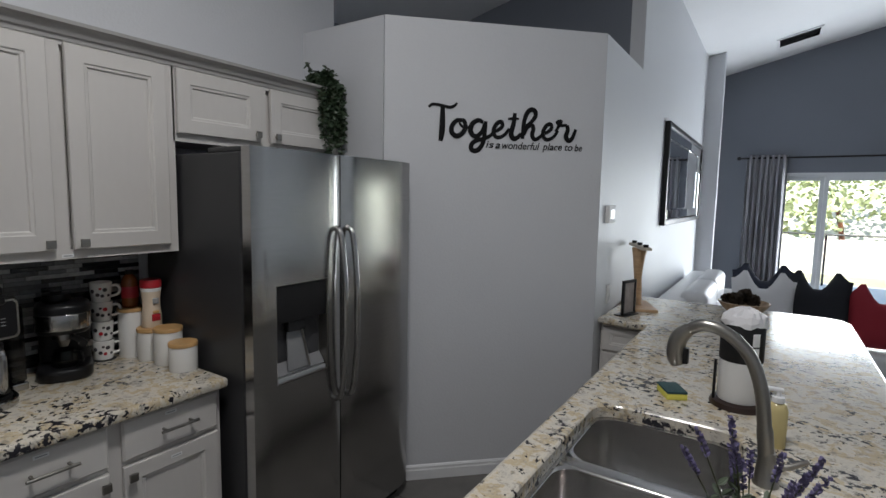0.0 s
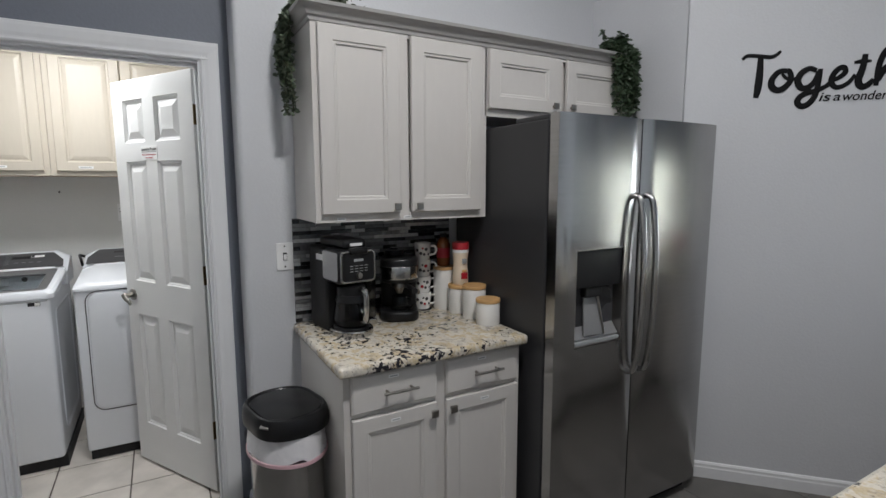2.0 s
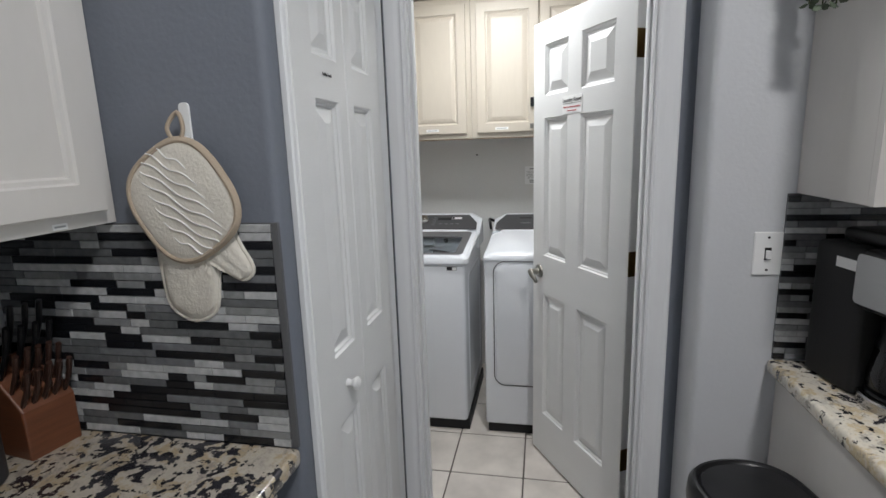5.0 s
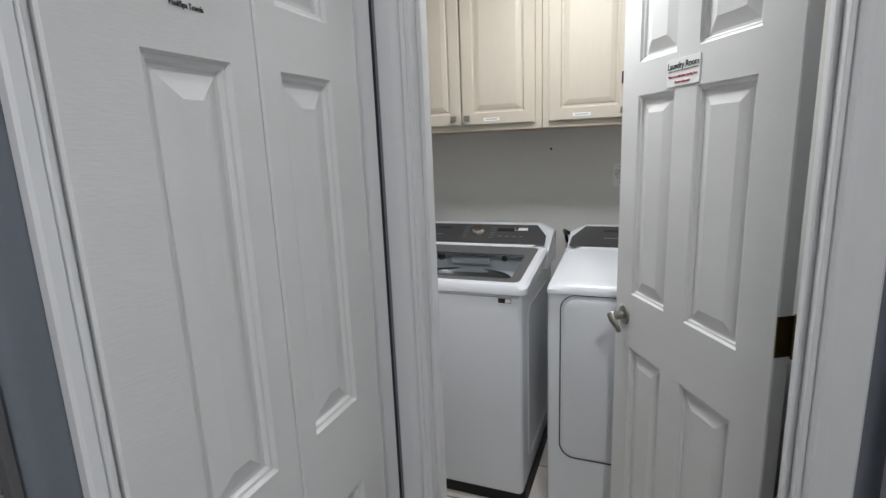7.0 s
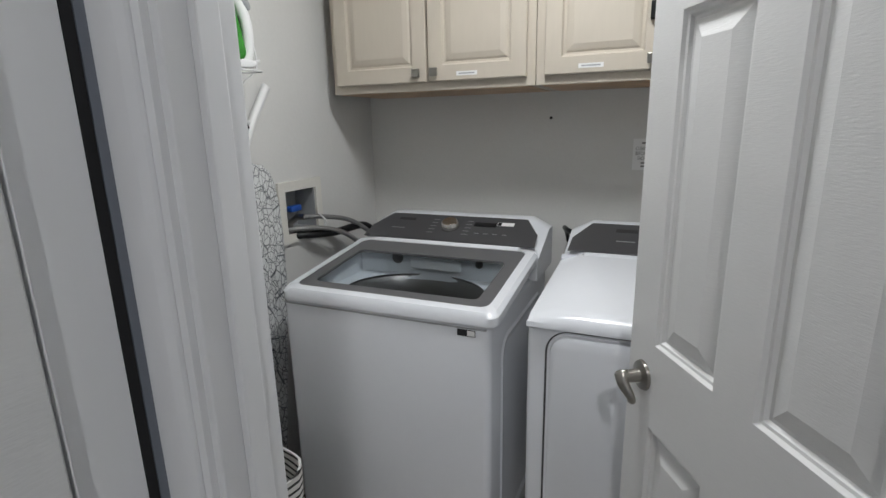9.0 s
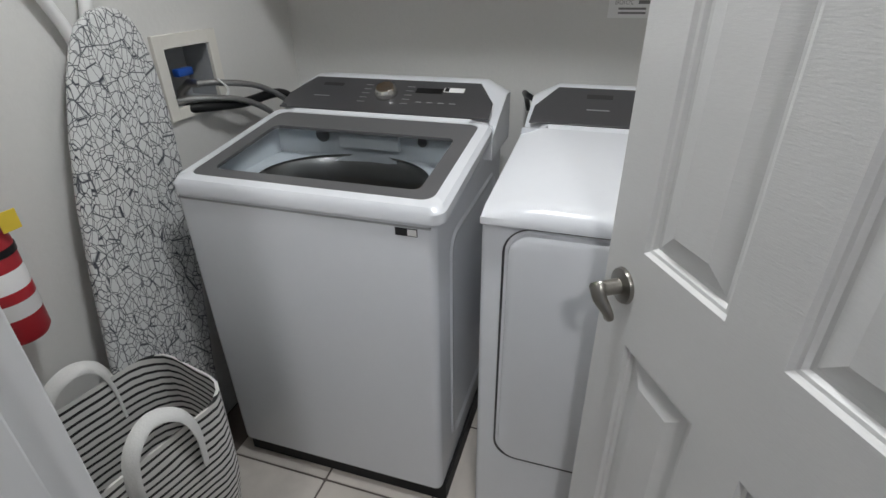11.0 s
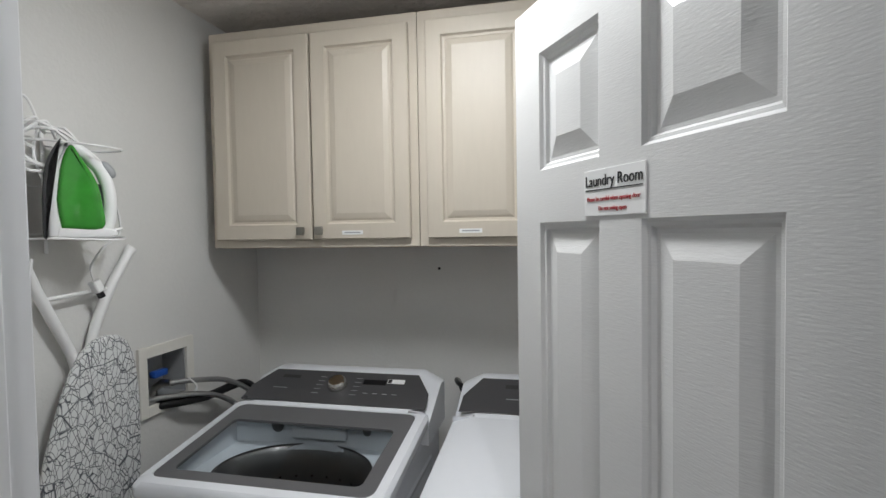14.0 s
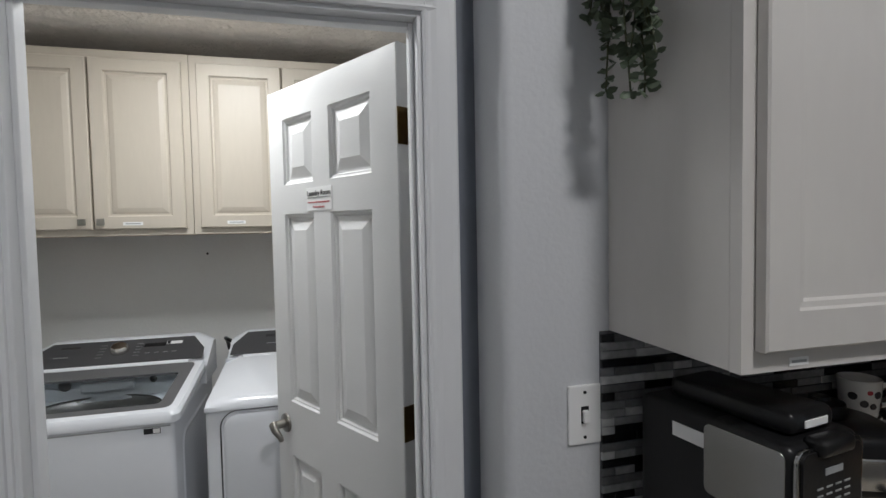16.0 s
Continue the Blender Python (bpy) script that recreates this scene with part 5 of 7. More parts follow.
part("binding", tube([(x * 0.98, -0.028, z * 0.98) for x, z in ro] + [(ro[0][0] * 0.98, -0.028, ro[0][1] * 0.98)], 0.0075, 8, flat=0.7), TAPE, ph, "tan fabric binding", True)
part("loop", tube(bend([(0.0, -0.028, 0.112), (-0.014, -0.026, 0.14), (0.008, -0.022, 0.168), (0.02, -0.026, 0.14), (0.012, -0.028, 0.112)], 5), 0.004, 8), TAPE, ph, "tan hanging loop", True)
for k in range(9):
    off = -0.085 + k * 0.021
    half = math.sqrt(max(0.001, 0.098 ** 2 - off ** 2)) * 0.84
    pts = [(s * half / 8, -0.0395 + 0.006 * (s / 8) ** 2 + 0.004 * (off / 0.1) ** 2, off * 0.95 + 0.004 * math.sin(s * 0.8 + k * 0.9) - 0.55 * s * half / 8) for s in range(-8, 9)]
    part("stitch_line", tube(pts, 0.0016, 6), CERAMIC, ph, "white stitched wave")

# switch plate
sw = thing("light_switch", pose(XW, 1.099, 1.208, 0, 0, 90), "white wall plate with a toggle switch and two screws", "light switch")
part("plate", box(-0.036, 0.036, -0.006, 0.0, -0.060, 0.060, 0.003), PAPER, sw)
part("toggle", box(-0.006, 0.006, -0.016, -0.004, -0.014, 0.010, 0.002), PAPER, sw)
part("slot", box(-0.008, 0.008, -0.0072, -0.005, -0.017, 0.017), BLACK_MATT, sw)
for z in (-0.045, 0.045):
    part("screw", lathe([(0, 0), (0.0035, 0), (0.003, 0.002), (0, 0.002)], 10, m=pose(0, -0.006, z, 90, 0, 0)), BLACK_MATT, sw)

# ---- waste bin ----
def squared(bm, power=0.72):
    """Pushes a round plan towards a rounded square."""
    for v in bm.verts:
        r = math.hypot(v.co.x, v.co.y)
        if r > 1e-6:
            c, s = abs(v.co.x) / r, abs(v.co.y) / r
            k = 1.0 / (c ** (2 / power) + s ** (2 / power)) ** (power / 2)
            v.co.x, v.co.y = v.co.x * k, v.co.y * k
    return bm


tc = thing("waste_bin", pose(-1.445, 1.008, 0, 0, 0, 12), "steel waste bin with a black lid and a white liner", "waste bin")
part("drum", lathe([(0, 0), (0.148, 0), (0.152, 0.01), (0.158, 0.55), (0, 0.55)], 48, sx=1.05, sy=0.82), STEEL, tc, "", True)
part("foot_ring", lathe([(0.150, 0.0), (0.157, 0.002), (0.157, 0.03), (0.153, 0.032)], 48, sx=1.05, sy=0.82), BLACK, tc, "", True)
ln = bmesh.new()
rng = random.Random(9)
rows = []
for j in range(7):
    rows.append([ln.verts.new(((0.161 + 0.010 * (j / 6) + rng.uniform(-0.003, 0.004)) * 1.05 * math.cos(2 * math.pi * k / 56), (0.161 + 0.010 * (j / 6) + rng.uniform(-0.003, 0.004)) * 0.82 * math.sin(2 * math.pi * k / 56), 0.615 - 0.015 * j - (0.012 * math.sin(k * 0.55) if j == 6 else 0))) for k in range(56)])
for a, b in zip(rows, rows[1:]):
    for k in range(56):
        ln.faces.new((a[k], a[(k + 1) % 56], b[(k + 1) % 56], b[k]))
LINER = painted("white_bin_liner", (0.74, 0.73, 0.75), 0.35, 0.05, 0.5, 30.0, dist=0.004)
PINK = painted("pink_drawstring", (0.62, 0.40, 0.44), 0.5, 0.05, 0.2, 60.0)
part("liner", ln, LINER, tc, "crumpled white bin liner", True)
part("drawstring", lathe([(0.172, 0.512), (0.176, 0.514), (0.176, 0.526), (0.172, 0.528)], 56, sx=1.05, sy=0.82), PINK, tc, "pink drawstring band", True)
part("lid", squared(lathe([(0.160, 0.615), (0.168, 0.618), (0.172, 0.640), (0.168, 0.676), (0.158, 0.690), (0.150, 0.692), (0.146, 0.684), (0.142, 0.682), (0.138, 0.688), (0.08, 0.695), (0, 0.696)], 56, sx=1.02, sy=0.82)), BLACK, tc, "domed black plastic lid", True)
part("sensor", box(-0.018, 0.018, -0.006, 0.006, -0.004, 0.004, 0.002, m=pose(0.105, -0.125, 0.668, 40, 0, 30)), NICKEL, tc)


# ---- trailing plants ----
LEAF = painted("dark_green_leaf", (0.045, 0.075, 0.04), 0.45, 0.35, 0.2, 40.0, soft=25.0)
LEAF_PALE = painted("dusty_green_leaf", (0.10, 0.13, 0.085), 0.6, 0.3, 0.2, 40.0, soft=25.0)
STEM = painted("green_stem", (0.06, 0.07, 0.03), 0.6, 0.2, 0.1, 40.0)


def leaf_on(bm, p, way, size, rng, round_leaf):
    d = Vector(way).normalized()
    side = d.cross(Vector((rng.uniform(-1, 1), rng.uniform(-1, 1), 0.6))).normalized()
    up = side.cross(d)
    w = size * (0.42 if round_leaf else 0.24)
    p = Vector(p)
    pts = [p, p + d * size * 0.35 + side * w - up * size * 0.06, p + d * size * 0.75 + side * w * 0.75 - up * size * 0.05, p + d * size, p + d * size * 0.75 - side * w * 0.75 - up * size * 0.05, p + d * size * 0.35 - side * w - up * size * 0.06]
    mid1, mid2 = p + d * size * 0.35 + up * size * 0.04, p + d * size * 0.75 + up * size * 0.04
    v = [bm.verts.new(q) for q in pts]
    a, b = bm.verts.new(mid1), bm.verts.new(mid2)
    for f in ((v[0], v[1], a), (v[1], v[2], b, a), (v[2], v[3], b), (v[3], v[4], b), (v[4], v[5], a, b), (v[5], v[0], a)):
        bm.faces.new(f)


def trailing_plant(name_label, base, strands, size, mat, seed, round_leaf):
    rng = random.Random(seed)
    pl = thing("trailing_plant", pose(*base), name_label, "plant")
    stems, leaves = bmesh.new(), bmesh.new()
    for pts in strands:
        path = bend(pts, 9)
        tube(path, 0.0018, 5, stems)
        for n, p in enumerate(path):
            for _ in range(3):
                a = rng.uniform(0, 2 * math.pi)
                leaf_on(leaves, p, (math.cos(a), math.sin(a), rng.uniform(-0.9, 0.5)), size * rng.uniform(0.6, 1.15), rng, round_leaf)
    part("stem", stems, STEM, pl)
    tagged(part("foliage", leaves, mat, pl, "many small overlapping leaves"), kind="stuff")
    return pl


rng = random.Random(21)
st1 = []
for k in range(13):
    x0 = rng.uniform(-0.10, 0.05)
    ln1 = rng.uniform(0.16, 0.44)
    st1.append([(x0, 0.06 + rng.uniform(0, 0.05), 0.02), (x0 + rng.uniform(-0.02, 0.02), 0.0, 0.045), (x0 + rng.uniform(-0.03, 0.03), -0.045, 0.01), (x0 + rng.uniform(-0.03, 0.03), -0.055 + rng.uniform(-0.02, 0.01), -ln1 * 0.5), (x0 + rng.uniform(-0.03, 0.05), -0.05 + rng.uniform(-0.02, 0.012), -ln1)])
for k in range(6):
    st1.append([(rng.uniform(-0.08, 0.08), 0.02, 0.015), (rng.uniform(-0.05, 0.12), 0.07, 0.05 + rng.uniform(0, 0.04)), (rng.uniform(0.02, 0.17), 0.12 + rng.uniform(0, 0.12), 0.03 + rng.uniform(0, 0.05))])
trailing_plant("dusty green trailing plant hanging beside the wall cabinet", (-1.65, 1.165, 2.178), st1, 0.023, LEAF_PALE, 3, True)
st2 = []
for k in range(30):
    y0 = rng.uniform(-0.075, 0.07)
    ln1 = rng.uniform(0.10, 0.36)
    st2.append([(-0.10 + rng.uniform(0, 0.05), y0, 0.02), (-0.02, y0 + rng.uniform(-0.02, 0.02), 0.055), (0.045, y0 + rng.uniform(-0.02, 0.02), 0.01), (0.052 + rng.uniform(-0.01, 0.03), y0 + rng.uniform(-0.03, 0.02), -ln1 * 0.5), (0.048 + rng.uniform(-0.01, 0.025), y0 + rng.uniform(-0.03, 0.03), -ln1)])
for k in range(8):
    st2.append([(-0.04, rng.uniform(-0.07, 0.05), 0.02), (-0.02, rng.uniform(-0.1, 0.06), 0.06), (0.0, rng.uniform(-0.15, 0.06), 0.085 + rng.uniform(0, 0.03))])
trailing_plant("dark green artificial vine hanging from the cabinet cornice", (-1.47, 2.78, 2.180), st2, 0.030, LEAF, 5, False)

# ---- lettering on the pantry wall ----
wd = thing("wall_lettering", pose(-0.686, 3.351, 2.0, 0, 0, 44.0), "black vinyl lettering stuck on the grey wall", "lettering")
VINYL = painted("black_vinyl", (0.008, 0.008, 0.009), 0.6, 0.1, 0.0, 60.0, spec=0.15)
UNIT = 0.00306


def letter(*strokes):
    """One brush letter: each stroke is a half-width and a row of points; x from the word's middle, y down."""
    bm = bmesh.new()
    for width, points in strokes:
        row = bend([((x - 1052) * UNIT, 0, (215 - y) * UNIT - 0.004) for x, y in points], 6)
        n = len(row) - 1
        thick = [UNIT * width * (0.62 + 0.50 * math.sin(math.pi * min(1.0, 0.12 + 0.8 * k / n))) for k in range(n + 1)]
        tube(row, thick, 10, bm)
    bmesh.ops.transform(bm, matrix=Matrix.Diagonal((1, 0.1, 1, 1)), verts=bm.verts[:])
    part("letter", bm, VINYL, wd, "", True).location.y = -0.003


def small_e(x):
    return (3.6, [(x, 221), (x + 9, 217), (x + 16, 210), (x + 14, 203), (x + 7, 205), (x + 1, 214), (x, 223), (x + 5, 230), (x + 13, 230), (x + 22, 224), (x + 29, 214)])


letter((4.8, [(938, 182), (938, 210), (937, 228), (935, 241)]), (2.6, [(913, 183), (921, 178), (938, 180), (951, 182), (959, 179), (964, 174)]))
letter((4.2, [(974, 203), (964, 204), (956, 213), (955, 224), (963, 231), (973, 227), (980, 216), (977, 204), (971, 204)]), (2.2, [(968, 207), (974, 214), (984, 216), (993, 208)]))
letter((4.2, [(1012, 205), (1003, 202), (993, 208), (989, 219), (994, 229), (1003, 229), (1011, 220), (1015, 206)]), (4.0, [(1017, 203), (1016, 220), (1013, 240), (1006, 252), (997, 256), (991, 251), (993, 243), (1002, 237), (1014, 234), (1026, 228), (1033, 220)]))
letter(small_e(1032))
letter((4.4, [(1071, 186), (1069, 205), (1065, 222), (1069, 231), (1076, 230), (1084, 222)]), (2.4, [(1058, 197), (1068, 196), (1079, 196)]))
letter((4.0, [(1087, 231), (1088, 206), (1093, 187), (1101, 179), (1109, 181), (1110, 190), (1103, 200), (1091, 210)]), (3.8, [(1089, 224), (1095, 211), (1103, 206), (1107, 212), (1105, 223), (1109, 231), (1117, 229), (1127, 220)]))
letter(small_e(1126))
letter((3.2, [(1150, 216), (1157, 204), (1160, 197), (1153, 199), (1160, 204), (1172, 203)]), (4.2, [(1172, 203), (1174, 212), (1171, 224), (1176, 231), (1183, 227), (1190, 210)]))
for word, x0, x1, rise in (("is", 1018, 1033, 0.020), ("a", 1036, 1045, 0.0145), ("wonderful", 1048, 1120, 0.020), ("place", 1126, 1164, 0.0145), ("to", 1169, 1185, 0.018), ("be", 1189, 1204, 0.020)):
    text_part("small_word", word, 0.056, pose(((x0 + x1) / 2 - 1052) * UNIT, -0.0035, rise - 0.112) @ UPRIGHT, VINYL, wd, 0.22, 0.0004, width=(x1 - x0) * UNIT)

# ---- laundry things ----
vb2 = thing("water_supply_box", pose(0, 0, 0), "white recessed wall box with a blue valve and hoses", "supply box")
fm = bmesh.new()
for a, b, c, d in ((VX0 - 0.032, VX0 + 0.002, VZ0 - 0.032, VZ1 + 0.034), (VX1 - 0.002, VX1 + 0.032, VZ0 - 0.032, VZ1 + 0.034), (VX0, VX1, VZ1 - 0.002, VZ1 + 0.034), (VX0, VX1, VZ0 - 0.032, VZ0 + 0.002)):
    box(a, b, YB, YB + 0.012, c, d, 0.002, bm=fm)
BOX_WHITE = painted("ivory_plastic", (0.72, 0.70, 0.65), 0.4, 0.04, 0.05, 60.0)
part("frame", fm, BOX_WHITE, vb2)
bk = bmesh.new()
box(VX0, VX1, YB - 0.095, YB - 0.09, VZ0, VZ1, bm=bk)
for a, b, c, d in ((VX0, VX0 + 0.004, VZ0, VZ1), (VX1 - 0.004, VX1, VZ0, VZ1), (VX0, VX1, VZ0, VZ0 + 0.004), (VX0, VX1, VZ1 - 0.004, VZ1)):
    box(a, b, YB - 0.095, YB, c, d, bm=bk)
# grey instead of the frame's ivory, to put the recess's shade into the colour
part("tray", bk, MID_GREY, vb2, "recessed tray, greyed for the shade inside")
vl = part("valve", tube([(-3.115, YB - 0.06, 1.062), (-3.115, YB - 0.055, 1.10), (-3.115, YB - 0.02, 1.125), (-3.115, YB + 0.015, 1.125)], [0.012, 0.012, 0.013, 0.011], 12), NICKEL, vb2, "", True)
BLUE = painted("blue_plastic", (0.02, 0.09, 0.40), 0.35, 0.08, 0.0, 60.0)
part("lever", box(-3.145, -3.085, YB - 0.045, YB - 0.02, 1.145, 1.168, 0.005), BLUE, vl, "blue valve lever", True)
BRAID = painted("braided_steel_hose", (0.34, 0.34, 0.34), 0.4, 0.2, 0.8, 320.0, metal=0.7)
part("cold_hose", tube(bend([(-3.115, YB + 0.01, 1.125), (-3.16, YB + 0.05, 1.122), (-3.30, YB + 0.09, 1.085), (-3.42, YB + 0.12, 1.0), (-3.455, YB + 0.16, 0.9)], 8), 0.0095, 10), BRAID, vb2, "braided steel hose", True)
part("hot_hose", tube(bend([(-3.03, YB - 0.02, 1.085), (-3.08, YB + 0.03, 1.09), (-3.20, YB + 0.08, 1.065), (-3.31, YB + 0.10, 1.005), (-3.38, YB + 0.13, 0.92)], 8), 0.0095, 10), BRAID, vb2, "braided steel hose", True)
part("drain_hose", tube(bend([(-3.045, YB - 0.05, 1.06), (-3.09, YB + 0.02, 1.062), (-3.22, YB + 0.07, 1.05), (-3.40, YB + 0.10, 1.045), (-3.47, YB + 0.14, 0.95)], 8), 0.015, 12), BLACK, vb2, "black drain hose", True)
part("tie", tube(bend([(-3.15, YB + 0.055, 1.135), (-3.165, YB + 0.075, 1.10), (-3.15, YB + 0.05, 1.065)], 5), 0.003, 6), PAPER, vb2, "white cable tie", True)

# dryer lead
cd = tagged(part("power_lead", tube(bend([(-3.655, 0.16, 0.98), (-3.60, 0.16, 1.03), (-3.52, 0.165, 1.062), (-3.455, 0.185, 1.068), (-3.43, 0.215, 1.06)], 8), 0.009, 10), BLACK, smooth=True), "black power lead behind the dryer", "lead")

# ironing board against the wall
ib = thing("ironing_board", pose(-2.71, -0.60, 0.0), "ironing board with a white cover of dark broken lines", "ironing board")
COVER = lined("patterned_board_cover", (0.66, 0.67, 0.67), (0.05, 0.055, 0.07))
half = [(0.0, 1.385), (0.035, 1.378), (0.068, 1.355), (0.095, 1.31), (0.118, 1.24), (0.14, 1.12), (0.156, 0.98), (0.163, 0.8), (0.165, 0.3), (0.165, 0.03)]
prof = [(-x, z) for x, z in half[:0:-1]] + half
lean = Matrix(((1, 0, -0.165, 0.10), (0, 1, -0.02, -0.073), (0, 0, 0.972, 0), (0, 0, 0, 1)))
bd = outline_slab(prof, -0.012, 0.012, 0.009, m=Matrix(((-1, 0, 0, 0), (0, 0, 1, 0), (0, 1, 0, 0), (0, 0, 0, 1))), seg=3)
bmesh.ops.transform(bd, matrix=lean, verts=bd.verts[:])
part("board", bd, COVER, ib, "padded patterned cover", True)
TUBE_WHITE = painted("white_painted_tube", (0.76, 0.76, 0.76), 0.35, 0.03, 0.05, 60.0)
part("leg", tube(bend([(-0.10, -0.128, 1.178), (-0.105, -0.125, 1.328), (-0.16, -0.122, 1.458), (-0.243, -0.118, 1.583)], 6), 0.0135, 12), TUBE_WHITE, ib, "white steel tube", True)
part("leg_cap", lathe([(0, -0.012), (0.015, -0.012), (0.016, 0.0), (0.014, 0.006), (0, 0.007)], 14, m=pose(-0.244, -0.118, 1.584, -25, -30, 0)), TUBE_WHITE, ib, "", True)
part("leg", tube(bend([(-0.07, -0.128, 1.178), (-0.048, -0.125, 1.298), (0.015, -0.122, 1.428), (0.065, -0.12, 1.538), (0.10, -0.12, 1.658)], 6), 0.0135, 12), TUBE_WHITE, ib, "white steel tube", True)
part("cross_bar", tube([(-0.17, -0.122, 1.473), (0.04, -0.122, 1.463)], 0.006, 10), TUBE_WHITE, ib, "", True)

# iron on a wall rack
ir = thing("clothes_iron", pose(-2.672, -0.703, 1.622, 0, 0, 52) @ Matrix.Diagonal((0.92, 0.92, 0.93, 1)), "green and white steam iron hung upright on a wall rack", "iron")
GREEN_CLEAR = painted("green_translucent_tank", (0.045, 0.28, 0.035), 0.12, 0.25, 0.0, 30.0, soft=14.0)
SIDE = Matrix(((0, 0, 1, 0), (1, 0, 0, 0), (0, 1, 0, 0), (0, 0, 0, 1)))


def iron_slab(name, prof, half, mat, label="", rim=0.008):
    pts = [(p.x, p.y) for p in bend([(a, b, 0) for a, b in prof], 4)]
    return part(name, outline_slab(pts, -half, half, rim, m=SIDE, seg=3), mat, ir, label, True)


iron_slab("sole_plate", [(0.002, 0.0), (0.010, 0.0), (0.012, 0.10), (0.022, 0.19), (0.046, 0.25), (0.040, 0.25), (0.012, 0.19), (0.003, 0.10)], 0.054, FRIDGE_SIDE, "dark sole plate", 0.002)
iron_slab("skirt", [(0.012, 0.0), (0.05, 0.0), (0.036, 0.06), (0.036, 0.11), (0.046, 0.19), (0.064, 0.245), (0.054, 0.25), (0.024, 0.19), (0.013, 0.09)], 0.045, PAPER, "white plastic skirt")
iron_slab("heel", [(0.030, -0.002), (0.155, -0.002), (0.152, 0.020), (0.035, 0.024)], 0.047, PAPER, "white heel rest", 0.004)
iron_slab("tank", [(0.040, 0.022), (0.132, 0.020), (0.134, 0.09), (0.122, 0.15), (0.094, 0.205), (0.068, 0.245), (0.046, 0.20), (0.032, 0.10)], 0.052, GREEN_CLEAR, "green translucent water tank", 0.012)
part("handle", tube(bend([(0, 0.072, 0.245), (0, 0.104, 0.222), (0, 0.138, 0.18), (0, 0.154, 0.12), (0, 0.152, 0.05), (0, 0.138, 0.008)], 6), 0.0175, 14), PAPER, ir, "white handle", True)
part("grip", tube(bend([(0, 0.128, 0.145), (0, 0.136, 0.10), (0, 0.132, 0.035), (0, 0.118, 0.022)], 5), 0.009, 10), BLACK, ir, "black inner grip", True)
part("steam_button", tube(bend([(0, 0.136, 0.205), (0, 0.152, 0.19), (0, 0.166, 0.165)], 5), [0.008, 0.011, 0.013, 0.014, 0.014, 0.014, 0.014, 0.014, 0.013, 0.011, 0.006], 12), MID_GREY, ir, "grey steam button", True)
part("cord_boot", tube([(0, 0.15, 0.012), (0, 0.185, 0.022)], [0.006, 0.004], 8), PAPER, ir, "", True)
rk = thing("iron_rack", pose(-2.70, YB, 1.60), "white wire rack holding the iron and its cord", "wall rack")
for x in (-0.01, 0.055):
    part("upright", tube([(x, 0.012, -0.02), (x, 0.012, 0.30)], 0.0045, 8), TUBE_WHITE, rk, "", True)
for z in (0.018, 0.255):
    part("wire", tube(bend([(0.055, 0.012, z), (0.06, 0.045, z), (0.03, 0.10, z), (-0.06, 0.17, z - 0.006), (-0.14, 0.12, z), (-0.13, 0.05, z), (-0.01, 0.012, z)], 6), 0.003, 6), TUBE_WHITE, rk, "", True)
for z in (0.03, 0.15, 0.27):
    part("cross_wire", tube([(-0.01, 0.012, z), (0.055, 0.012, z)], 0.003, 6), TUBE_WHITE, rk)
part("hook", tube(bend([(0.075, 0.004, 0.10), (0.08, 0.03, 0.02), (0.085, 0.035, -0.05), (0.07, 0.05, -0.075), (0.06, 0.055, -0.03)], 5), 0.0035, 8), TUBE_WHITE, rk, "", True)
rng = random.Random(8)
co = []
for k in range(44):
    a = k * 0.62
    co.append((0.03 + 0.065 * math.cos(a) + rng.uniform(-0.02, 0.02), 0.075 + rng.uniform(-0.03, 0.03), 0.245 + 0.05 * math.sin(a) + rng.uniform(-0.02, 0.02)))
co += [(-0.10, 0.09, 0.20), (-0.15, 0.09, 0.10), (-0.165, 0.08, 0.03), (-0.13, 0.06, -0.01), (-0.10, 0.05, -0.06), (-0.115, 0.04, -0.10)]
part("cord", tube(bend(co, 4), 0.0035, 6), PAPER, rk, "coiled white power cord", True)
part("cord", tube(bend([(0.085, 0.05, 0.24), (0.10, 0.05, 0.32), (0.06, 0.05, 0.36), (0.03, 0.05, 0.30), (0.05, 0.06, 0.22), (0.02, 0.07, 0.12)], 6), 0.0035, 6), PAPER, rk, "coiled white power cord", True)
pg = part("plug", box(-0.012, 0.012, -0.012, 0.012, -0.035, 0.0, 0.004, m=pose(-0.115, 0.04, -0.10, 10, 20, 0)), PAPER, rk)
part("pin_cap", box(-0.007, 0.007, -0.007, 0.007, -0.052, -0.035, 0.001, m=pose(-0.115, 0.04, -0.10, 10, 20, 0)), BLACK, pg)

# striped laundry basket
STRIPE, snt, sbs = material("striped_canvas")
sv = coords(snt)
sep = snt.nodes.new("ShaderNodeSeparateXYZ")
wob = node(snt, "TexNoise", Scale=7.0, Detail=2.0)
snt.links.new(sv, wob.inputs["Vector"])
snt.links.new(sv, sep.inputs[0])
ma = snt.nodes.new("ShaderNodeMath")
ma.operation = "MULTIPLY_ADD"
ma.inputs[1].default_value = 0.02
snt.links.new(wob.outputs["Fac"], ma.inputs[0])
snt.links.new(sep.outputs["Z"], ma.inputs[2])
mm = snt.nodes.new("ShaderNodeMath")
mm.operation = "MULTIPLY"
mm.inputs[1].default_value = 46.0
snt.links.new(ma.outputs[0], mm.inputs[0])
mf = snt.nodes.new("ShaderNodeMath")
mf.operation = "FRACT"
snt.links.new(mm.outputs[0], mf.inputs[0])
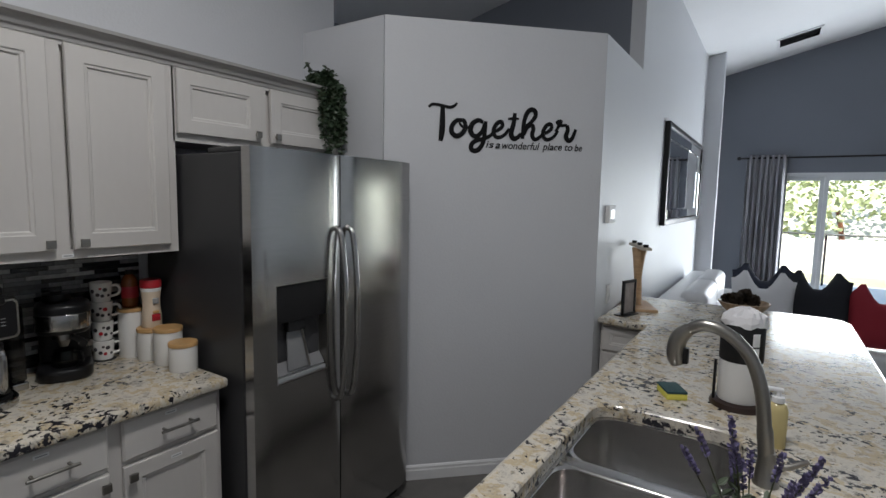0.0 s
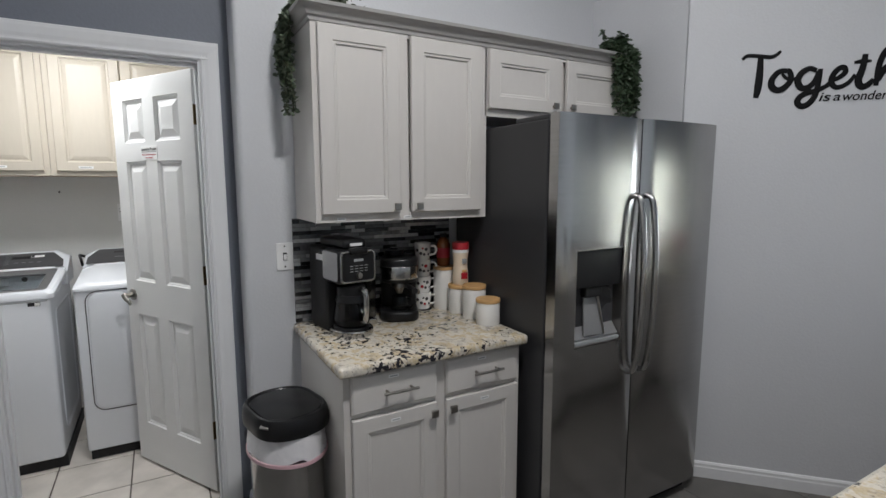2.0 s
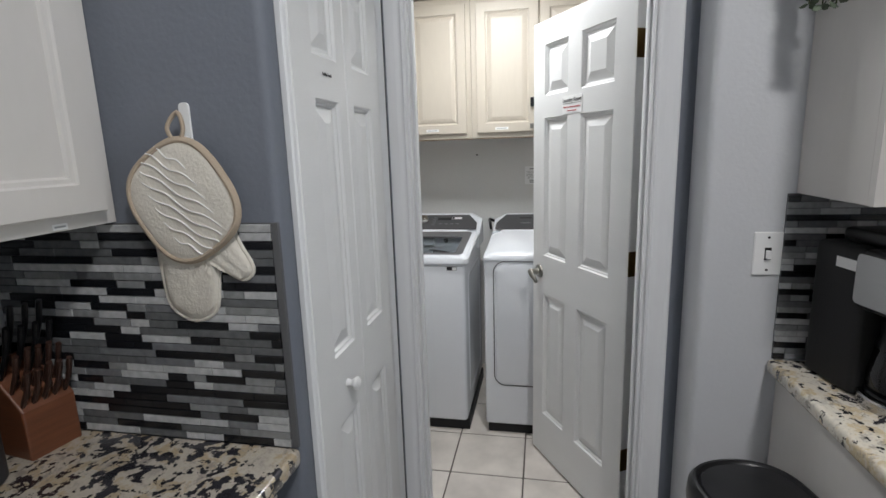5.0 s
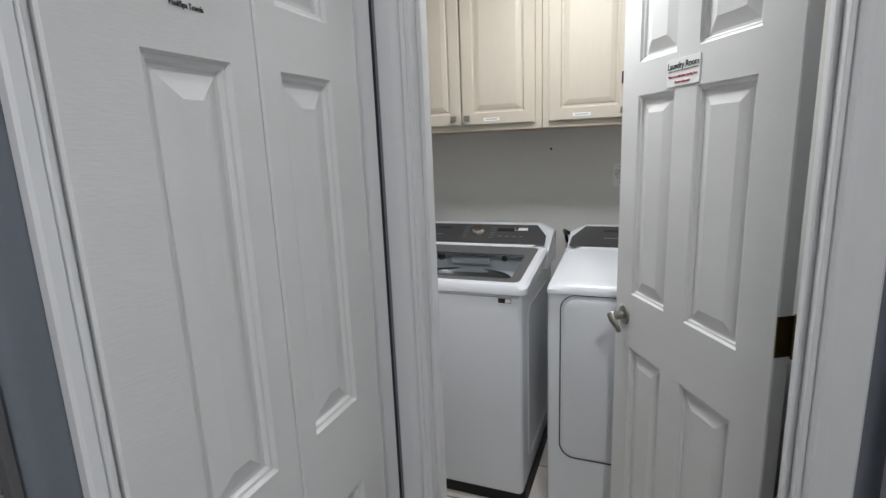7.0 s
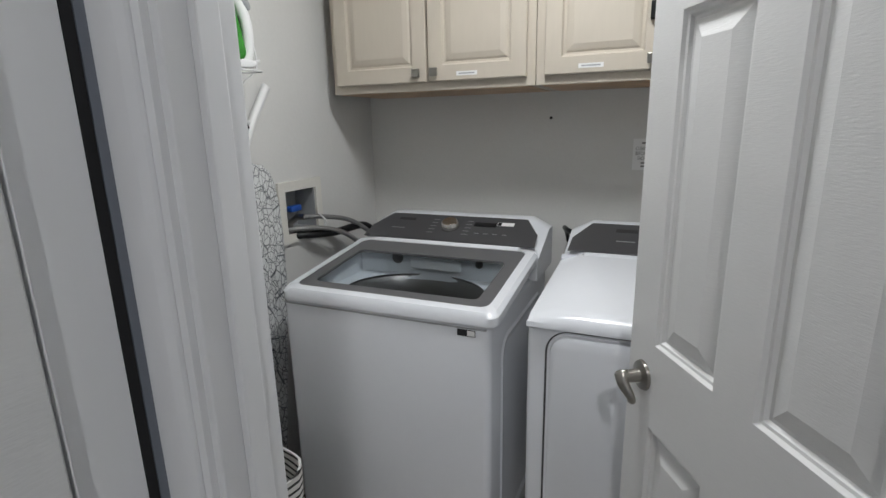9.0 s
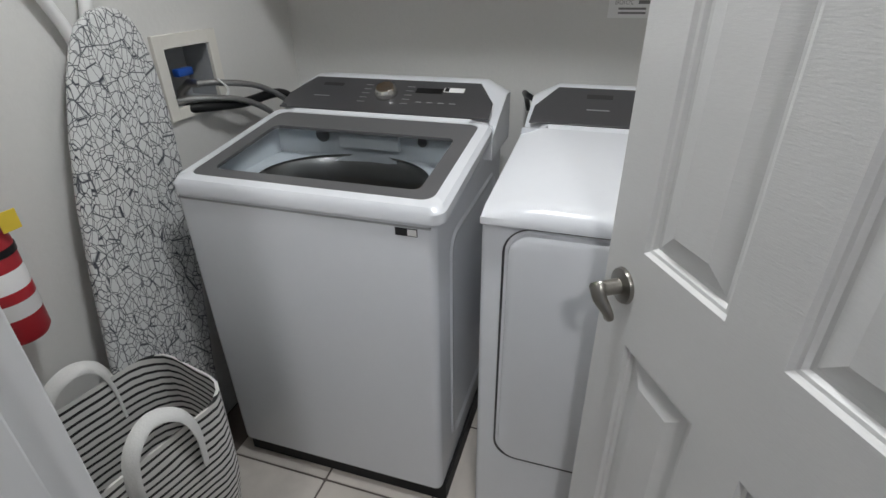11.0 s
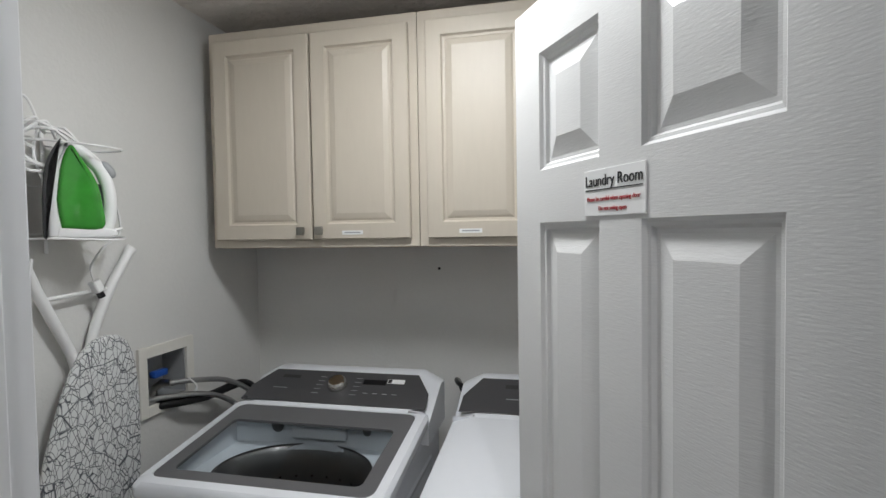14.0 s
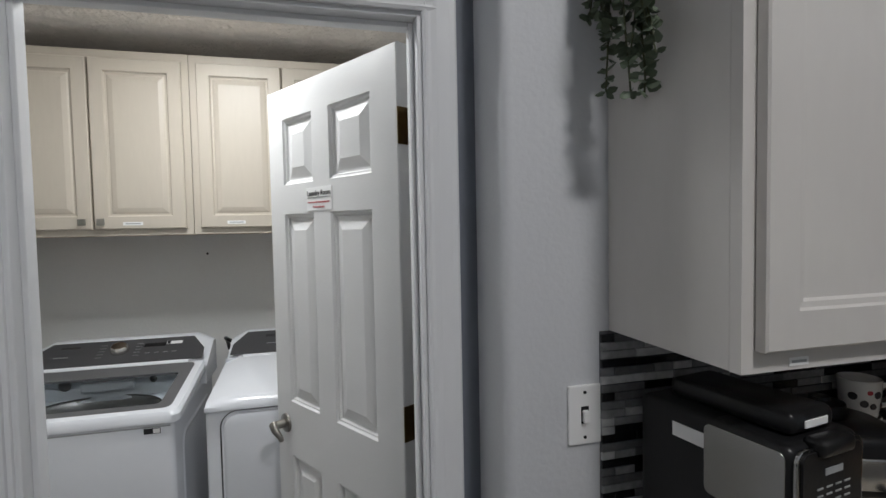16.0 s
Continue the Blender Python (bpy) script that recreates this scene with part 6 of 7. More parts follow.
snt.links.new(ramp(snt, mf.outputs[0], [(0.62, (0.70, 0.69, 0.67)), (0.67, (0.03, 0.03, 0.03)), (0.96, (0.03, 0.03, 0.03))]), sbs.inputs["Base Color"])
sbs.inputs["Roughness"].default_value = 0.9
bk = thing("laundry_basket", pose(-2.405, -0.515, 0, 0, 0, -11.5), "white canvas laundry basket with thin black stripes", "basket")
bs = bmesh.new()
rows = []
for z, s in ((0.0, 0.82), (0.02, 0.86), (0.14, 0.9), (0.28, 0.95), (0.42, 1.0), (0.535, 1.03), (0.537, 1.0), (0.40, 0.97), (0.03, 0.82)):
    pts = rounded(-0.185 * s, 0.185 * s, -0.145 * s, 0.145 * s, 0.075, 4)
    rows.append([bs.verts.new((x + 0.006 * math.sin(9 * y + 14 * z), y + 0.008 * math.sin(11 * x + 9 * z), z - (0.02 * math.cos(x * 9) if z > 0.4 else 0) + 0.02 * (z > 0.4))) for x, y in pts])
for a, b in zip(rows, rows[1:]):
    for k in range(len(a)):
        bs.faces.new((a[k], a[(k + 1) % len(a)], b[(k + 1) % len(a)], b[k]))
bs.faces.new(rows[0])
bs.faces.new(rows[-1])
part("body", bs, STRIPE, bk, "striped canvas body", True)
STRAP = painted("white_webbing", (0.74, 0.74, 0.73), 0.85, 0.05, 0.5, 240.0)
for sgn in (-1, 1):
    y = sgn * 0.153
    part("handle", tube(bend([(-0.075, y * 0.98, 0.42), (-0.074, y * 1.02, 0.52), (-0.052, y * 1.0, 0.59), (0.0, y * 0.95, 0.62), (0.052, y * 1.0, 0.59), (0.074, y * 1.02, 0.52), (0.075, y * 0.98, 0.42)], 6), 0.017, 10, flat=0.3), STRAP, bk, "white webbing handle", True)

# fire extinguisher
fx = thing("fire_extinguisher", pose(-2.405, -0.690, 0.745), "small red fire extinguisher hung on the wall", "fire extinguisher")
part("cylinder", lathe([(0, 0), (0.045, 0), (0.052, 0.012), (0.052, 0.215), (0.044, 0.245), (0.02, 0.262), (0.018, 0.275), (0, 0.276)], 36), RED, fx, "", True)
part("valve", lathe([(0.016, 0.276), (0.02, 0.278), (0.02, 0.305), (0, 0.306)], 20), BLACK, fx, "", True)
part("lever", box(-0.012, 0.10, -0.01, 0.01, 0.306, 0.316, 0.003), BLACK, fx)
part("tag", box(-0.055, -0.02, 0.053, 0.056, 0.235, 0.275, 0.001), painted("yellow_tag", (0.75, 0.55, 0.05), 0.5, 0.05, 0.0, 40.0), fx, "yellow plastic tag")
pl2 = part("paper_label", lathe([(0.0522, 0.06), (0.0527, 0.061), (0.0527, 0.16), (0.0522, 0.161)], 36), PAPER, fx, "white and black printed label", True)
part("band", lathe([(0.0528, 0.095), (0.0531, 0.096), (0.0531, 0.118), (0.0528, 0.119)], 36), RED, pl2, "", True)
part("strap", lathe([(0.0524, 0.19), (0.054, 0.191), (0.054, 0.205), (0.0524, 0.206)], 36), BLACK, fx, "black strap", True)
part("bracket", box(-0.02, 0.02, -0.061, -0.05, 0.02, 0.25, 0.002), BLACK, fx)

# paper note and screw hole on the back wall
nt2 = thing("wall_note", pose(XB, 0.455, 1.33, 0, 0, 90), "white paper notice with grey printed lines", "notice")
part("sheet", box(-0.07, 0.07, -0.0016, -0.0004, -0.058, 0.058), PAPER, nt2)
GREY_INK = painted("grey_ink", (0.18, 0.18, 0.18), 0.6, 0.05, 0.0, 40.0)
for k, (wds, z) in enumerate((("CLEAN LINT", 0.022), ("BEFORE AND", 0.004), ("EACH CYC", -0.014))):
    text_part("lettering", wds, 0.019, pose(-0.025, -0.002, z) @ UPRIGHT, GREY_INK, nt2, width=0.07 if k < 2 else 0.052)
    part("printed_bar", box(0.016, 0.056, -0.002, -0.0017, z - 0.005, z + 0.005), GREY_INK, nt2)
for z in (0.042, -0.032, -0.044):
    part("printed_bar", box(-0.04, 0.04, -0.002, -0.0017, z - 0.003, z + 0.003), GREY_INK, nt2)
tagged(part("screw_hole", lathe([(0, 0), (0.006, 0), (0.005, 0.002), (0, 0.002)], 12, m=pose(XB, 0.072, 1.471, 0, 90, 0)), BLACK_MATT), "dark screw hole in the plaster", "hole")
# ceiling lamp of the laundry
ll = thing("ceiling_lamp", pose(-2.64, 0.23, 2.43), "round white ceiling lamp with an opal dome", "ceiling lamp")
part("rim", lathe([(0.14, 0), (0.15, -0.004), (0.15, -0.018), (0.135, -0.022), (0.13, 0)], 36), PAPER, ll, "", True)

# ---- peninsula with the sink ----
def offset(points, d):
    """The outline moved inwards by d (points run anticlockwise)."""
    out = []
    n = len(points)
    for k in range(n):
        p0, p1, p2 = Vector(points[k - 1]), Vector(points[k]), Vector(points[(k + 1) % n])
        a, b = (p1 - p0).normalized(), (p2 - p1).normalized()
        na, nb = Vector((-a.y, a.x)), Vector((-b.y, b.x))
        mid = (na + nb).normalized()
        out.append(tuple(p1 + mid * d / max(0.3, mid.dot(na))))
    return out


def holed_slab(outer, hole, z0, z1, round_by=0.012):
    bm = bmesh.new()

    def loop(pts, z):
        return [bm.verts.new((x, y, z)) for x, y in pts]

    def strip(a, b):
        for k in range(len(a)):
            bm.faces.new((a[k], a[(k + 1) % len(a)], b[(k + 1) % len(b)], b[k]))

    o_top, o_mid, o_mid2, o_side, o_low = loop(offset(outer, round_by), z1), loop(offset(outer, round_by * 0.3), z1 - round_by * 0.3), loop(outer, z1 - round_by), loop(outer, z0 + round_by), loop(offset(outer, round_by), z0)
    h_top, h_mid, h_low = loop(offset(hole, -0.005), z1), loop(hole, z1 - 0.005), loop(hole, z0)
    for a, b in ((o_top, o_mid), (o_mid, o_mid2), (o_mid2, o_side), (o_side, o_low), (h_top, h_mid), (h_mid, h_low)):
        strip(a, b)
    for a, b in ((o_top, h_top), (o_low, h_low)):
        edges = []
        for ring in (a, b):
            edges += [bm.edges.get((ring[k], ring[(k + 1) % len(ring)])) for k in range(len(ring))]
        bmesh.ops.triangle_fill(bm, edges=edges, use_beauty=True, use_dissolve=False)
    return bm


PX0, PX1, PY0, PY1 = 0.024, 1.03, 1.42, 4.74
outer = [(PX0, PY0), (PX1, PY0), (PX1, PY1 - 0.12), (PX1 - 0.035, PY1 - 0.035), (PX1 - 0.12, PY1), (-0.258, PY1), (-0.258, 3.845), (PX0, 3.815)]
hole = rounded(0.122, 0.572, 1.70, 2.54, 0.085, 6)
tagged(part("worktop", holed_slab(outer, hole, 0.864, 0.906), GRANITE), "long granite peninsula worktop with a cut-out for the sink", "worktop")
pb = thing("base_cabinet", pose(0, 0, 0), "warm grey peninsula cabinet below the granite", "cabinet")
part("kitchen_side", box(0.055, 0.075, PY0 + 0.03, 3.85, 0.10, 0.863), CABINET, pb)
part("living_side", box(0.73, 0.75, PY0 + 0.03, PY1 - 0.03, 0.0, 0.863), CABINET, pb)
part("near_end", box(0.075, 0.73, PY0 + 0.03, PY0 + 0.05, 0.0, 0.863), CABINET, pb)
part("far_end", box(-0.25, 0.73, PY1 - 0.05, PY1 - 0.03, 0.0, 0.863), CABINET, pb)
part("toe_kick", box(0.13, 0.15, PY0 + 0.05, 3.86, 0.0, 0.10), CABINET, pb)
dn = thing("base_cabinet", pose(-0.252, 3.88, 0), "grey drawer cabinet in the corner of the peninsula", "cabinet")
part("body", box(0, 0.325, 0.021, 0.6, 0.1, 0.863), CABINET, dn)
part("toe_kick", box(0, 0.325, 0.06, 0.6, 0.0, 0.1), CABINET, dn)
for z0, z1 in ((0.70, 0.845), (0.50, 0.685), (0.30, 0.485), (0.11, 0.285)):
    d = part("drawer", paneled(0.29, z1 - z0, 0.019, [(0.04, 0.25, 0.035, z1 - z0 - 0.035)], SHAKER), CABINET, dn)
    d.matrix_local = pose(0.018, 0.001, z0)

sk = thing("sink", pose(0, 0, 0), "double-bowl undermount stainless steel sink", "sink")
for y0, y1 in ((2.188, 2.528), (1.712, 2.136)):
    bm = bmesh.new()
    rows = []
    for ins, z, r in ((-0.012, 0.863, 0.08), (0.0, 0.860, 0.075), (0.008, 0.72, 0.07), (0.02, 0.685, 0.07), (0.05, 0.672, 0.06), (0.14, 0.668, 0.04)):
        rows.append([bm.verts.new((x, y, z)) for x, y in rounded(0.134 + ins, 0.562 - ins, y0 + ins, y1 - ins, max(0.02, r), 6)])
    for a, b in zip(rows, rows[1:]):
        for k in range(len(a)):
            bm.faces.new((a[k], a[(k + 1) % len(a)], b[(k + 1) % len(b)], b[k]))
    bm.faces.new(rows[-1])
    bw = part("bowl", bm, SINK_STEEL, sk, "satin steel bowl", True)
    part("drain", lathe([(0, 0.672), (0.03, 0.671), (0.042, 0.674), (0.046, 0.671)], 28, m=pose(0.348, (y0 + y1) / 2, 0)), STEEL, bw, "", True)
part("divider", box(0.125, 0.57, 2.132, 2.192, 0.842, 0.863, 0.009, 3), SINK_STEEL, sk, "", True)
part("rim", box(0.100, 0.132, 1.68, 2.56, 0.856, 0.8635), SINK_STEEL, sk)
part("rim", box(0.564, 0.59, 1.68, 2.56, 0.856, 0.8635), SINK_STEEL, sk)

fc = thing("faucet", pose(0.626, 2.262, 0.906), "brushed nickel gooseneck faucet with pull-down spray", "faucet")
part("base", lathe([(0, 0), (0.030, 0), (0.030, 0.006), (0.026, 0.012), (0.022, 0.06), (0.018, 0.085), (0, 0.086)], 28), NICKEL, fc, "", True)
neck = bend([(0, 0, 0.05), (-0.012, 0, 0.15), (-0.026, 0, 0.245), (-0.055, 0.002, 0.320), (-0.105, 0.006, 0.368), (-0.160, 0.010, 0.383), (-0.205, 0.016, 0.362)], 8)
part("neck", tube(neck, [0.0185] * 8 + [0.0165] * 41, 16), NICKEL, fc, "", True)
part("spray_head", tube(bend([(-0.195, 0.015, 0.370), (-0.222, 0.019, 0.338), (-0.230, 0.022, 0.295), (-0.222, 0.024, 0.262)], 5), [0.0165, 0.018, 0.0195, 0.021, 0.022, 0.0225, 0.023, 0.0235, 0.024, 0.024, 0.024, 0.024, 0.0235, 0.023, 0.021, 0.019], 18), NICKEL, fc, "", True)
part("button", box(-0.212, -0.196, 0.008, 0.030, 0.268, 0.312, 0.003), BLACK, fc)
part("lever", tube([(0.02, 0.0, 0.05), (0.05, 0.0, 0.06), (0.085, 0.0, 0.085)], [0.010, 0.008, 0.006], 10), NICKEL, fc, "", True)

sp = thing("sponge", pose(0.328, 2.76, 0.906, 0, 0, 30), "yellow sponge with a dark green scouring side", "sponge")
part("foam", box(-0.036, 0.036, -0.052, 0.052, 0, 0.022, 0.004), painted("yellow_foam", (0.72, 0.66, 0.12), 0.9, 0.1, 0.6, 300.0), sp, "", True)
part("scourer", box(-0.036, 0.036, -0.052, 0.052, 0.0222, 0.032, 0.003), painted("dark_scourer", (0.03, 0.07, 0.075), 0.95, 0.2, 0.9, 400.0), sp, "dark green scouring pad", True)

pt = thing("paper_towel_holder", pose(0.535, 2.80, 0.906), "paper towel roll with a black wrapper on a dark holder", "paper towel")
part("foot", lathe([(0, 0), (0.088, 0), (0.090, 0.004), (0.086, 0.018), (0.07, 0.022), (0, 0.022)], 40), painted("espresso_wood", (0.025, 0.012, 0.009), 0.4, 0.2, 0.1, 60.0), pt, "dark round wooden foot", True)
part("side_rod", tube([(-0.074, -0.03, 0.02), (-0.074, -0.03, 0.16)], 0.005, 10), BLACK, pt, "", True)
part("roll", lathe([(0, 0.023), (0.064, 0.023), (0.066, 0.027), (0.066, 0.295), (0, 0.296)], 44), PAPER, pt, "", True)
wrap = part("wrapper", lathe([(0.0665, 0.165), (0.068, 0.167), (0.068, 0.290), (0.066, 0.294)], 44), BLACK_MATT, pt, "black printed wrapper", True)
for k in range(2):
    part("printed_bar", box(0.0, 0.0012, -0.012, 0.012, -0.022, 0.022, m=pose(0.0683 * math.cos(radians(-52)), 0.0683 * math.sin(radians(-52)), 0.25 - 0.05 * k, 0, 0, -52)), PAPER, wrap)
cr2 = bmesh.new()
rng = random.Random(2)
rows = []
for z, r in ((0.288, 0.069), (0.305, 0.070), (0.322, 0.064), (0.335, 0.045), (0.345, 0.018)):
    rows.append([cr2.verts.new(((r + rng.uniform(-0.004, 0.005)) * math.cos(2 * math.pi * k / 26), (r + rng.uniform(-0.004, 0.005)) * math.sin(2 * math.pi * k / 26), z + rng.uniform(-0.005, 0.008))) for k in range(26)])
for a, b in zip(rows, rows[1:]):
    for k in range(26):
        cr2.faces.new((a[k], a[(k + 1) % 26], b[(k + 1) % 26], b[k]))
cr2.faces.new(rows[-1])
part("crumpled_top", cr2, LINER, pt, "crumpled white film")

sd = thing("soap_bottle", pose(0.645, 2.515, 0.906), "clear pump bottle of yellow hand soap", "soap bottle")
part("bottle", lathe([(0, 0), (0.025, 0), (0.027, 0.004), (0.027, 0.110), (0.022, 0.128), (0.013, 0.134), (0, 0.135)], 28, sx=1.0, sy=0.75), painted("yellow_soap", (0.60, 0.50, 0.24), 0.15, 0.05, 0.0, 30.0), sd, "", True)
part("collar", lathe([(0.014, 0.133), (0.016, 0.135), (0.016, 0.150), (0.006, 0.152), (0.006, 0.168), (0, 0.168)], 20), PAPER, sd, "white pump collar", True)
part("nozzle", box(-0.034, 0.012, -0.008, 0.008, 0.166, 0.176, 0.003), PAPER, sd, "white pump head", True)

lv = thing("lavender_plant", pose(0.60, 1.86, 0.906), "small potted lavender with purple flower spikes", "plant")
part("pot", lathe([(0, 0), (0.042, 0), (0.052, 0.075), (0.055, 0.08), (0.050, 0.082), (0.046, 0.07), (0, 0.068)], 28), PAPER, lv, "small white pot", True)
st, fl = bmesh.new(), bmesh.new()
lf2 = bmesh.new()
rng = random.Random(12)
FLOWER = painted("purple_flower", (0.15, 0.13, 0.25), 0.7, 0.3, 0.1, 60.0, soft=40.0)
for k in range(14):
    a = rng.uniform(0, 2 * math.pi)
    r = rng.uniform(0.02, 0.13)
    tip = Vector((r * math.cos(a), r * math.sin(a), rng.uniform(0.17, 0.27)))
    path = bend([(tip.x * 0.2, tip.y * 0.2, 0.06), (tip.x * 0.55, tip.y * 0.55, tip.z * 0.6), tip], 5)
    tube(path, 0.0014, 5, st)
    for p in path[2:7]:
        for _ in range(2):
            b = rng.uniform(0, 6.28)
            leaf_on(lf2, p, (math.cos(b), math.sin(b), 0.8), 0.026, rng, False)
    fl = bmesh.new()
    for s in range(11):
        p = path[-1] + (path[-1] - path[-3]).normalized() * (s * 0.0052 - 0.03)
        for _ in range(4):
            b = rng.uniform(0, 6.28)
            leaf_on(fl, p, (math.cos(b), math.sin(b), 0.9), 0.010, rng, True)
    part("flower_spike", fl, FLOWER, lv, "purple flower spike")
tagged(part("stem", st, STEM, lv), kind="stuff")
tagged(part("foliage", lf2, LEAF_PALE, lv, "narrow grey-green leaves"), kind="stuff")

bw2 = thing("fruit_bowl", pose(0.475, 4.42, 0.906), "patterned bowl filled with brown pine cones", "bowl")
part("bowl", lathe([(0, 0), (0.06, 0), (0.065, 0.006), (0.12, 0.06), (0.145, 0.095), (0.140, 0.097), (0.112, 0.06), (0.055, 0.012), (0, 0.010)], 40), painted("tan_glaze", (0.35, 0.24, 0.15), 0.35, 0.5, 0.1, 30.0, soft=40.0), bw2, "", True)
rng = random.Random(6)
CONE = painted("pine_cone_scale", (0.04, 0.028, 0.018), 0.8, 0.4, 0.3, 80.0)
for k in range(9):
    a = k * 0.75
    r = 0.075 if k < 7 else 0.02
    cn = bmesh.new()
    for ring in range(7):
        for q in range(9):
            b = 2 * math.pi * (q + 0.5 * ring) / 9
            rr = 0.032 * math.sin(math.pi * (ring + 0.8) / 8)
            leaf_on(cn, (rr * 0.4 * math.cos(b), rr * 0.4 * math.sin(b), ring * 0.009), (math.cos(b), math.sin(b), 0.7), rr + 0.004, rng, True)
    o = part("pine_cone", cn, CONE, bw2)
    o.matrix_local = pose(r * math.cos(a), r * math.sin(a), 0.075 if k < 7 else 0.115, rng.uniform(-40, 40), rng.uniform(-40, 40), 0)

ws = thing("wooden_stand", pose(-0.135, 4.30, 0.906, 0, 0, 24), "carved pale wooden stand with a flat top bar", "stand")
part("foot", box(-0.07, 0.10, -0.16, 0.16, 0, 0.018, 0.004), OAK, ws)
part("post", tube(bend([(0, 0, 0.018), (0.006, 0.01, 0.12), (-0.004, -0.008, 0.24), (0.0, 0.0, 0.40)], 6), [0.034, 0.032, 0.030, 0.028, 0.026, 0.025, 0.024, 0.024, 0.024, 0.024, 0.025, 0.026, 0.028, 0.030, 0.033, 0.036, 0.04, 0.045, 0.05], 12), OAK, ws, "", True)
part("bar", box(-0.03, 0.03, -0.21, 0.21, 0.40, 0.418, 0.004), painted("whitewashed_wood", (0.55, 0.50, 0.42), 0.6, 0.15, 0.2, 60.0), ws)
for y in (-0.17, 0.0, 0.17):
    part("candle_cup", lathe([(0, 0.418), (0.016, 0.418), (0.017, 0.436), (0, 0.437)], 16, m=pose(0, y, 0)), BLACK, ws, "small black cup", True)
pf = thing("photo_frame", pose(-0.125, 4.02, 0.906, 0, 0, 74), "small black photo frame standing on the granite", "photo frame")
fmm = bmesh.new()
for a, b, c, d in ((-0.075, -0.058, 0, 0.22), (0.058, 0.075, 0, 0.22), (-0.058, 0.058, 0, 0.017), (-0.058, 0.058, 0.203, 0.22)):
    box(a, b, -0.008, 0.008, c, d, 0.002, bm=fmm)
part("frame", fmm, BLACK, pf)
part("picture", box(-0.058, 0.058, -0.002, 0.004, 0.017, 0.203), painted("muted_print", (0.32, 0.28, 0.26), 0.4, 0.5, 0.0, 12.0, soft=14.0), pf)
part("foot", box(-0.08, 0.08, -0.03, 0.05, 0.0, 0.006, 0.002), BLACK, pf)
th = thing("thermostat", pose(-0.26, 3.965, 1.53, 0, 0, 90), "white wall thermostat with a pale display", "thermostat")
part("case", box(-0.075, 0.075, -0.025, 0.0, -0.055, 0.055, 0.006), PAPER, th)
part("display", box(-0.05, 0.05, -0.027, -0.025, -0.03, 0.03), MID_GREY, th)
ol = thing("wall_outlet", pose(-0.26, 4.04, 1.02, 0, 0, 90), "white double wall outlet", "outlet")
part("plate", box(-0.036, 0.036, -0.006, 0.0, -0.06, 0.06, 0.003), PAPER, ol)
for z in (-0.024, 0.024):
    part("socket", box(-0.015, 0.015, -0.009, -0.005, z - 0.016, z + 0.016, 0.004), PAPER, ol)

# ---- living room ----
mr = thing("wall_mirror", pose(-0.26, 5.62, 1.40, 0, 0, 90), "wide mirror in a black frame with silver border", "mirror")
MW, MH = 2.38, 0.92
fo = bmesh.new()
for a, b, c, d in ((0, 0.05, 0, MH), (MW - 0.05, MW, 0, MH), (0.05, MW - 0.05, 0, 0.05), (0.05, MW - 0.05, MH - 0.05, MH)):
    box(a, b, -0.045, 0.0, c, d, 0.008, bm=fo)
part("outer_frame", fo, BLACK, mr, "black outer frame")
MIRROR, mnt, mbs = material("silvered_glass")
mbs.inputs["Base Color"].default_value, mbs.inputs["Metallic"].default_value, mbs.inputs["Roughness"].default_value = (0.85, 0.87, 0.88, 1), 1.0, 0.02
fi = bmesh.new()
for a, b, c, d in ((0.05, 0.15, 0.05, MH - 0.05), (MW - 0.15, MW - 0.05, 0.05, MH - 0.05), (0.15, MW - 0.15, 0.05, 0.15), (0.15, MW - 0.15, MH - 0.15, MH - 0.05)):
    box(a, b, -0.034, -0.004, c, d, 0.012, bm=fi)
part("inner_frame", fi, MIRROR, mr, "bevelled mirrored border")
part("glass", box(0.15, MW - 0.15, -0.016, -0.004, 0.15, MH - 0.15), MIRROR, mr)

LEATHER = painted("white_leather", (0.62, 0.62, 0.63), 0.32, 0.05, 0.4, 45.0, dist=0.004)


def couch(label, m, length):
    s = thing("sofa", m, label, "sofa", "white leather sofas")
    part("frame", box(0, length, 0.02, 0.86, 0.06, 0.40, 0.04, 3), LEATHER, s, "", True)
    part("back", box(0.02, length - 0.02, 0.66, 0.92, 0.20, 0.80, 0.07, 4), LEATHER, s, "", True)
    for x in (0.0, length - 0.22):
        part("arm", box(x, x + 0.22, 0.0, 0.88, 0.10, 0.62, 0.06, 4), LEATHER, s, "", True)
    n = max(1, round((length - 0.44) / 0.75))
    w = (length - 0.44) / n
    for k in range(n):
        part("seat_cushion", box(0.22 + k * w, 0.22 + (k + 1) * w - 0.008, 0.0, 0.68, 0.38, 0.50, 0.04, 3), LEATHER, s, "", True)
        part("back_cushion", box(0.22 + k * w, 0.22 + (k + 1) * w - 0.008, 0.52, 0.74, 0.46, 0.86, 0.07, 4), LEATHER, s, "", True)
    for x in (0.08, length - 0.08):
        for y in (0.08, 0.80):
            part("foot", lathe([(0, 0), (0.02, 0), (0.026, 0.06), (0, 0.06)], 14, m=pose(x, y, 0)), BLACK, s)
    return s


couch("white leather sofa along the grey wall", pose(0.70, 5.25, 0, 0, 0, 90), 2.3)


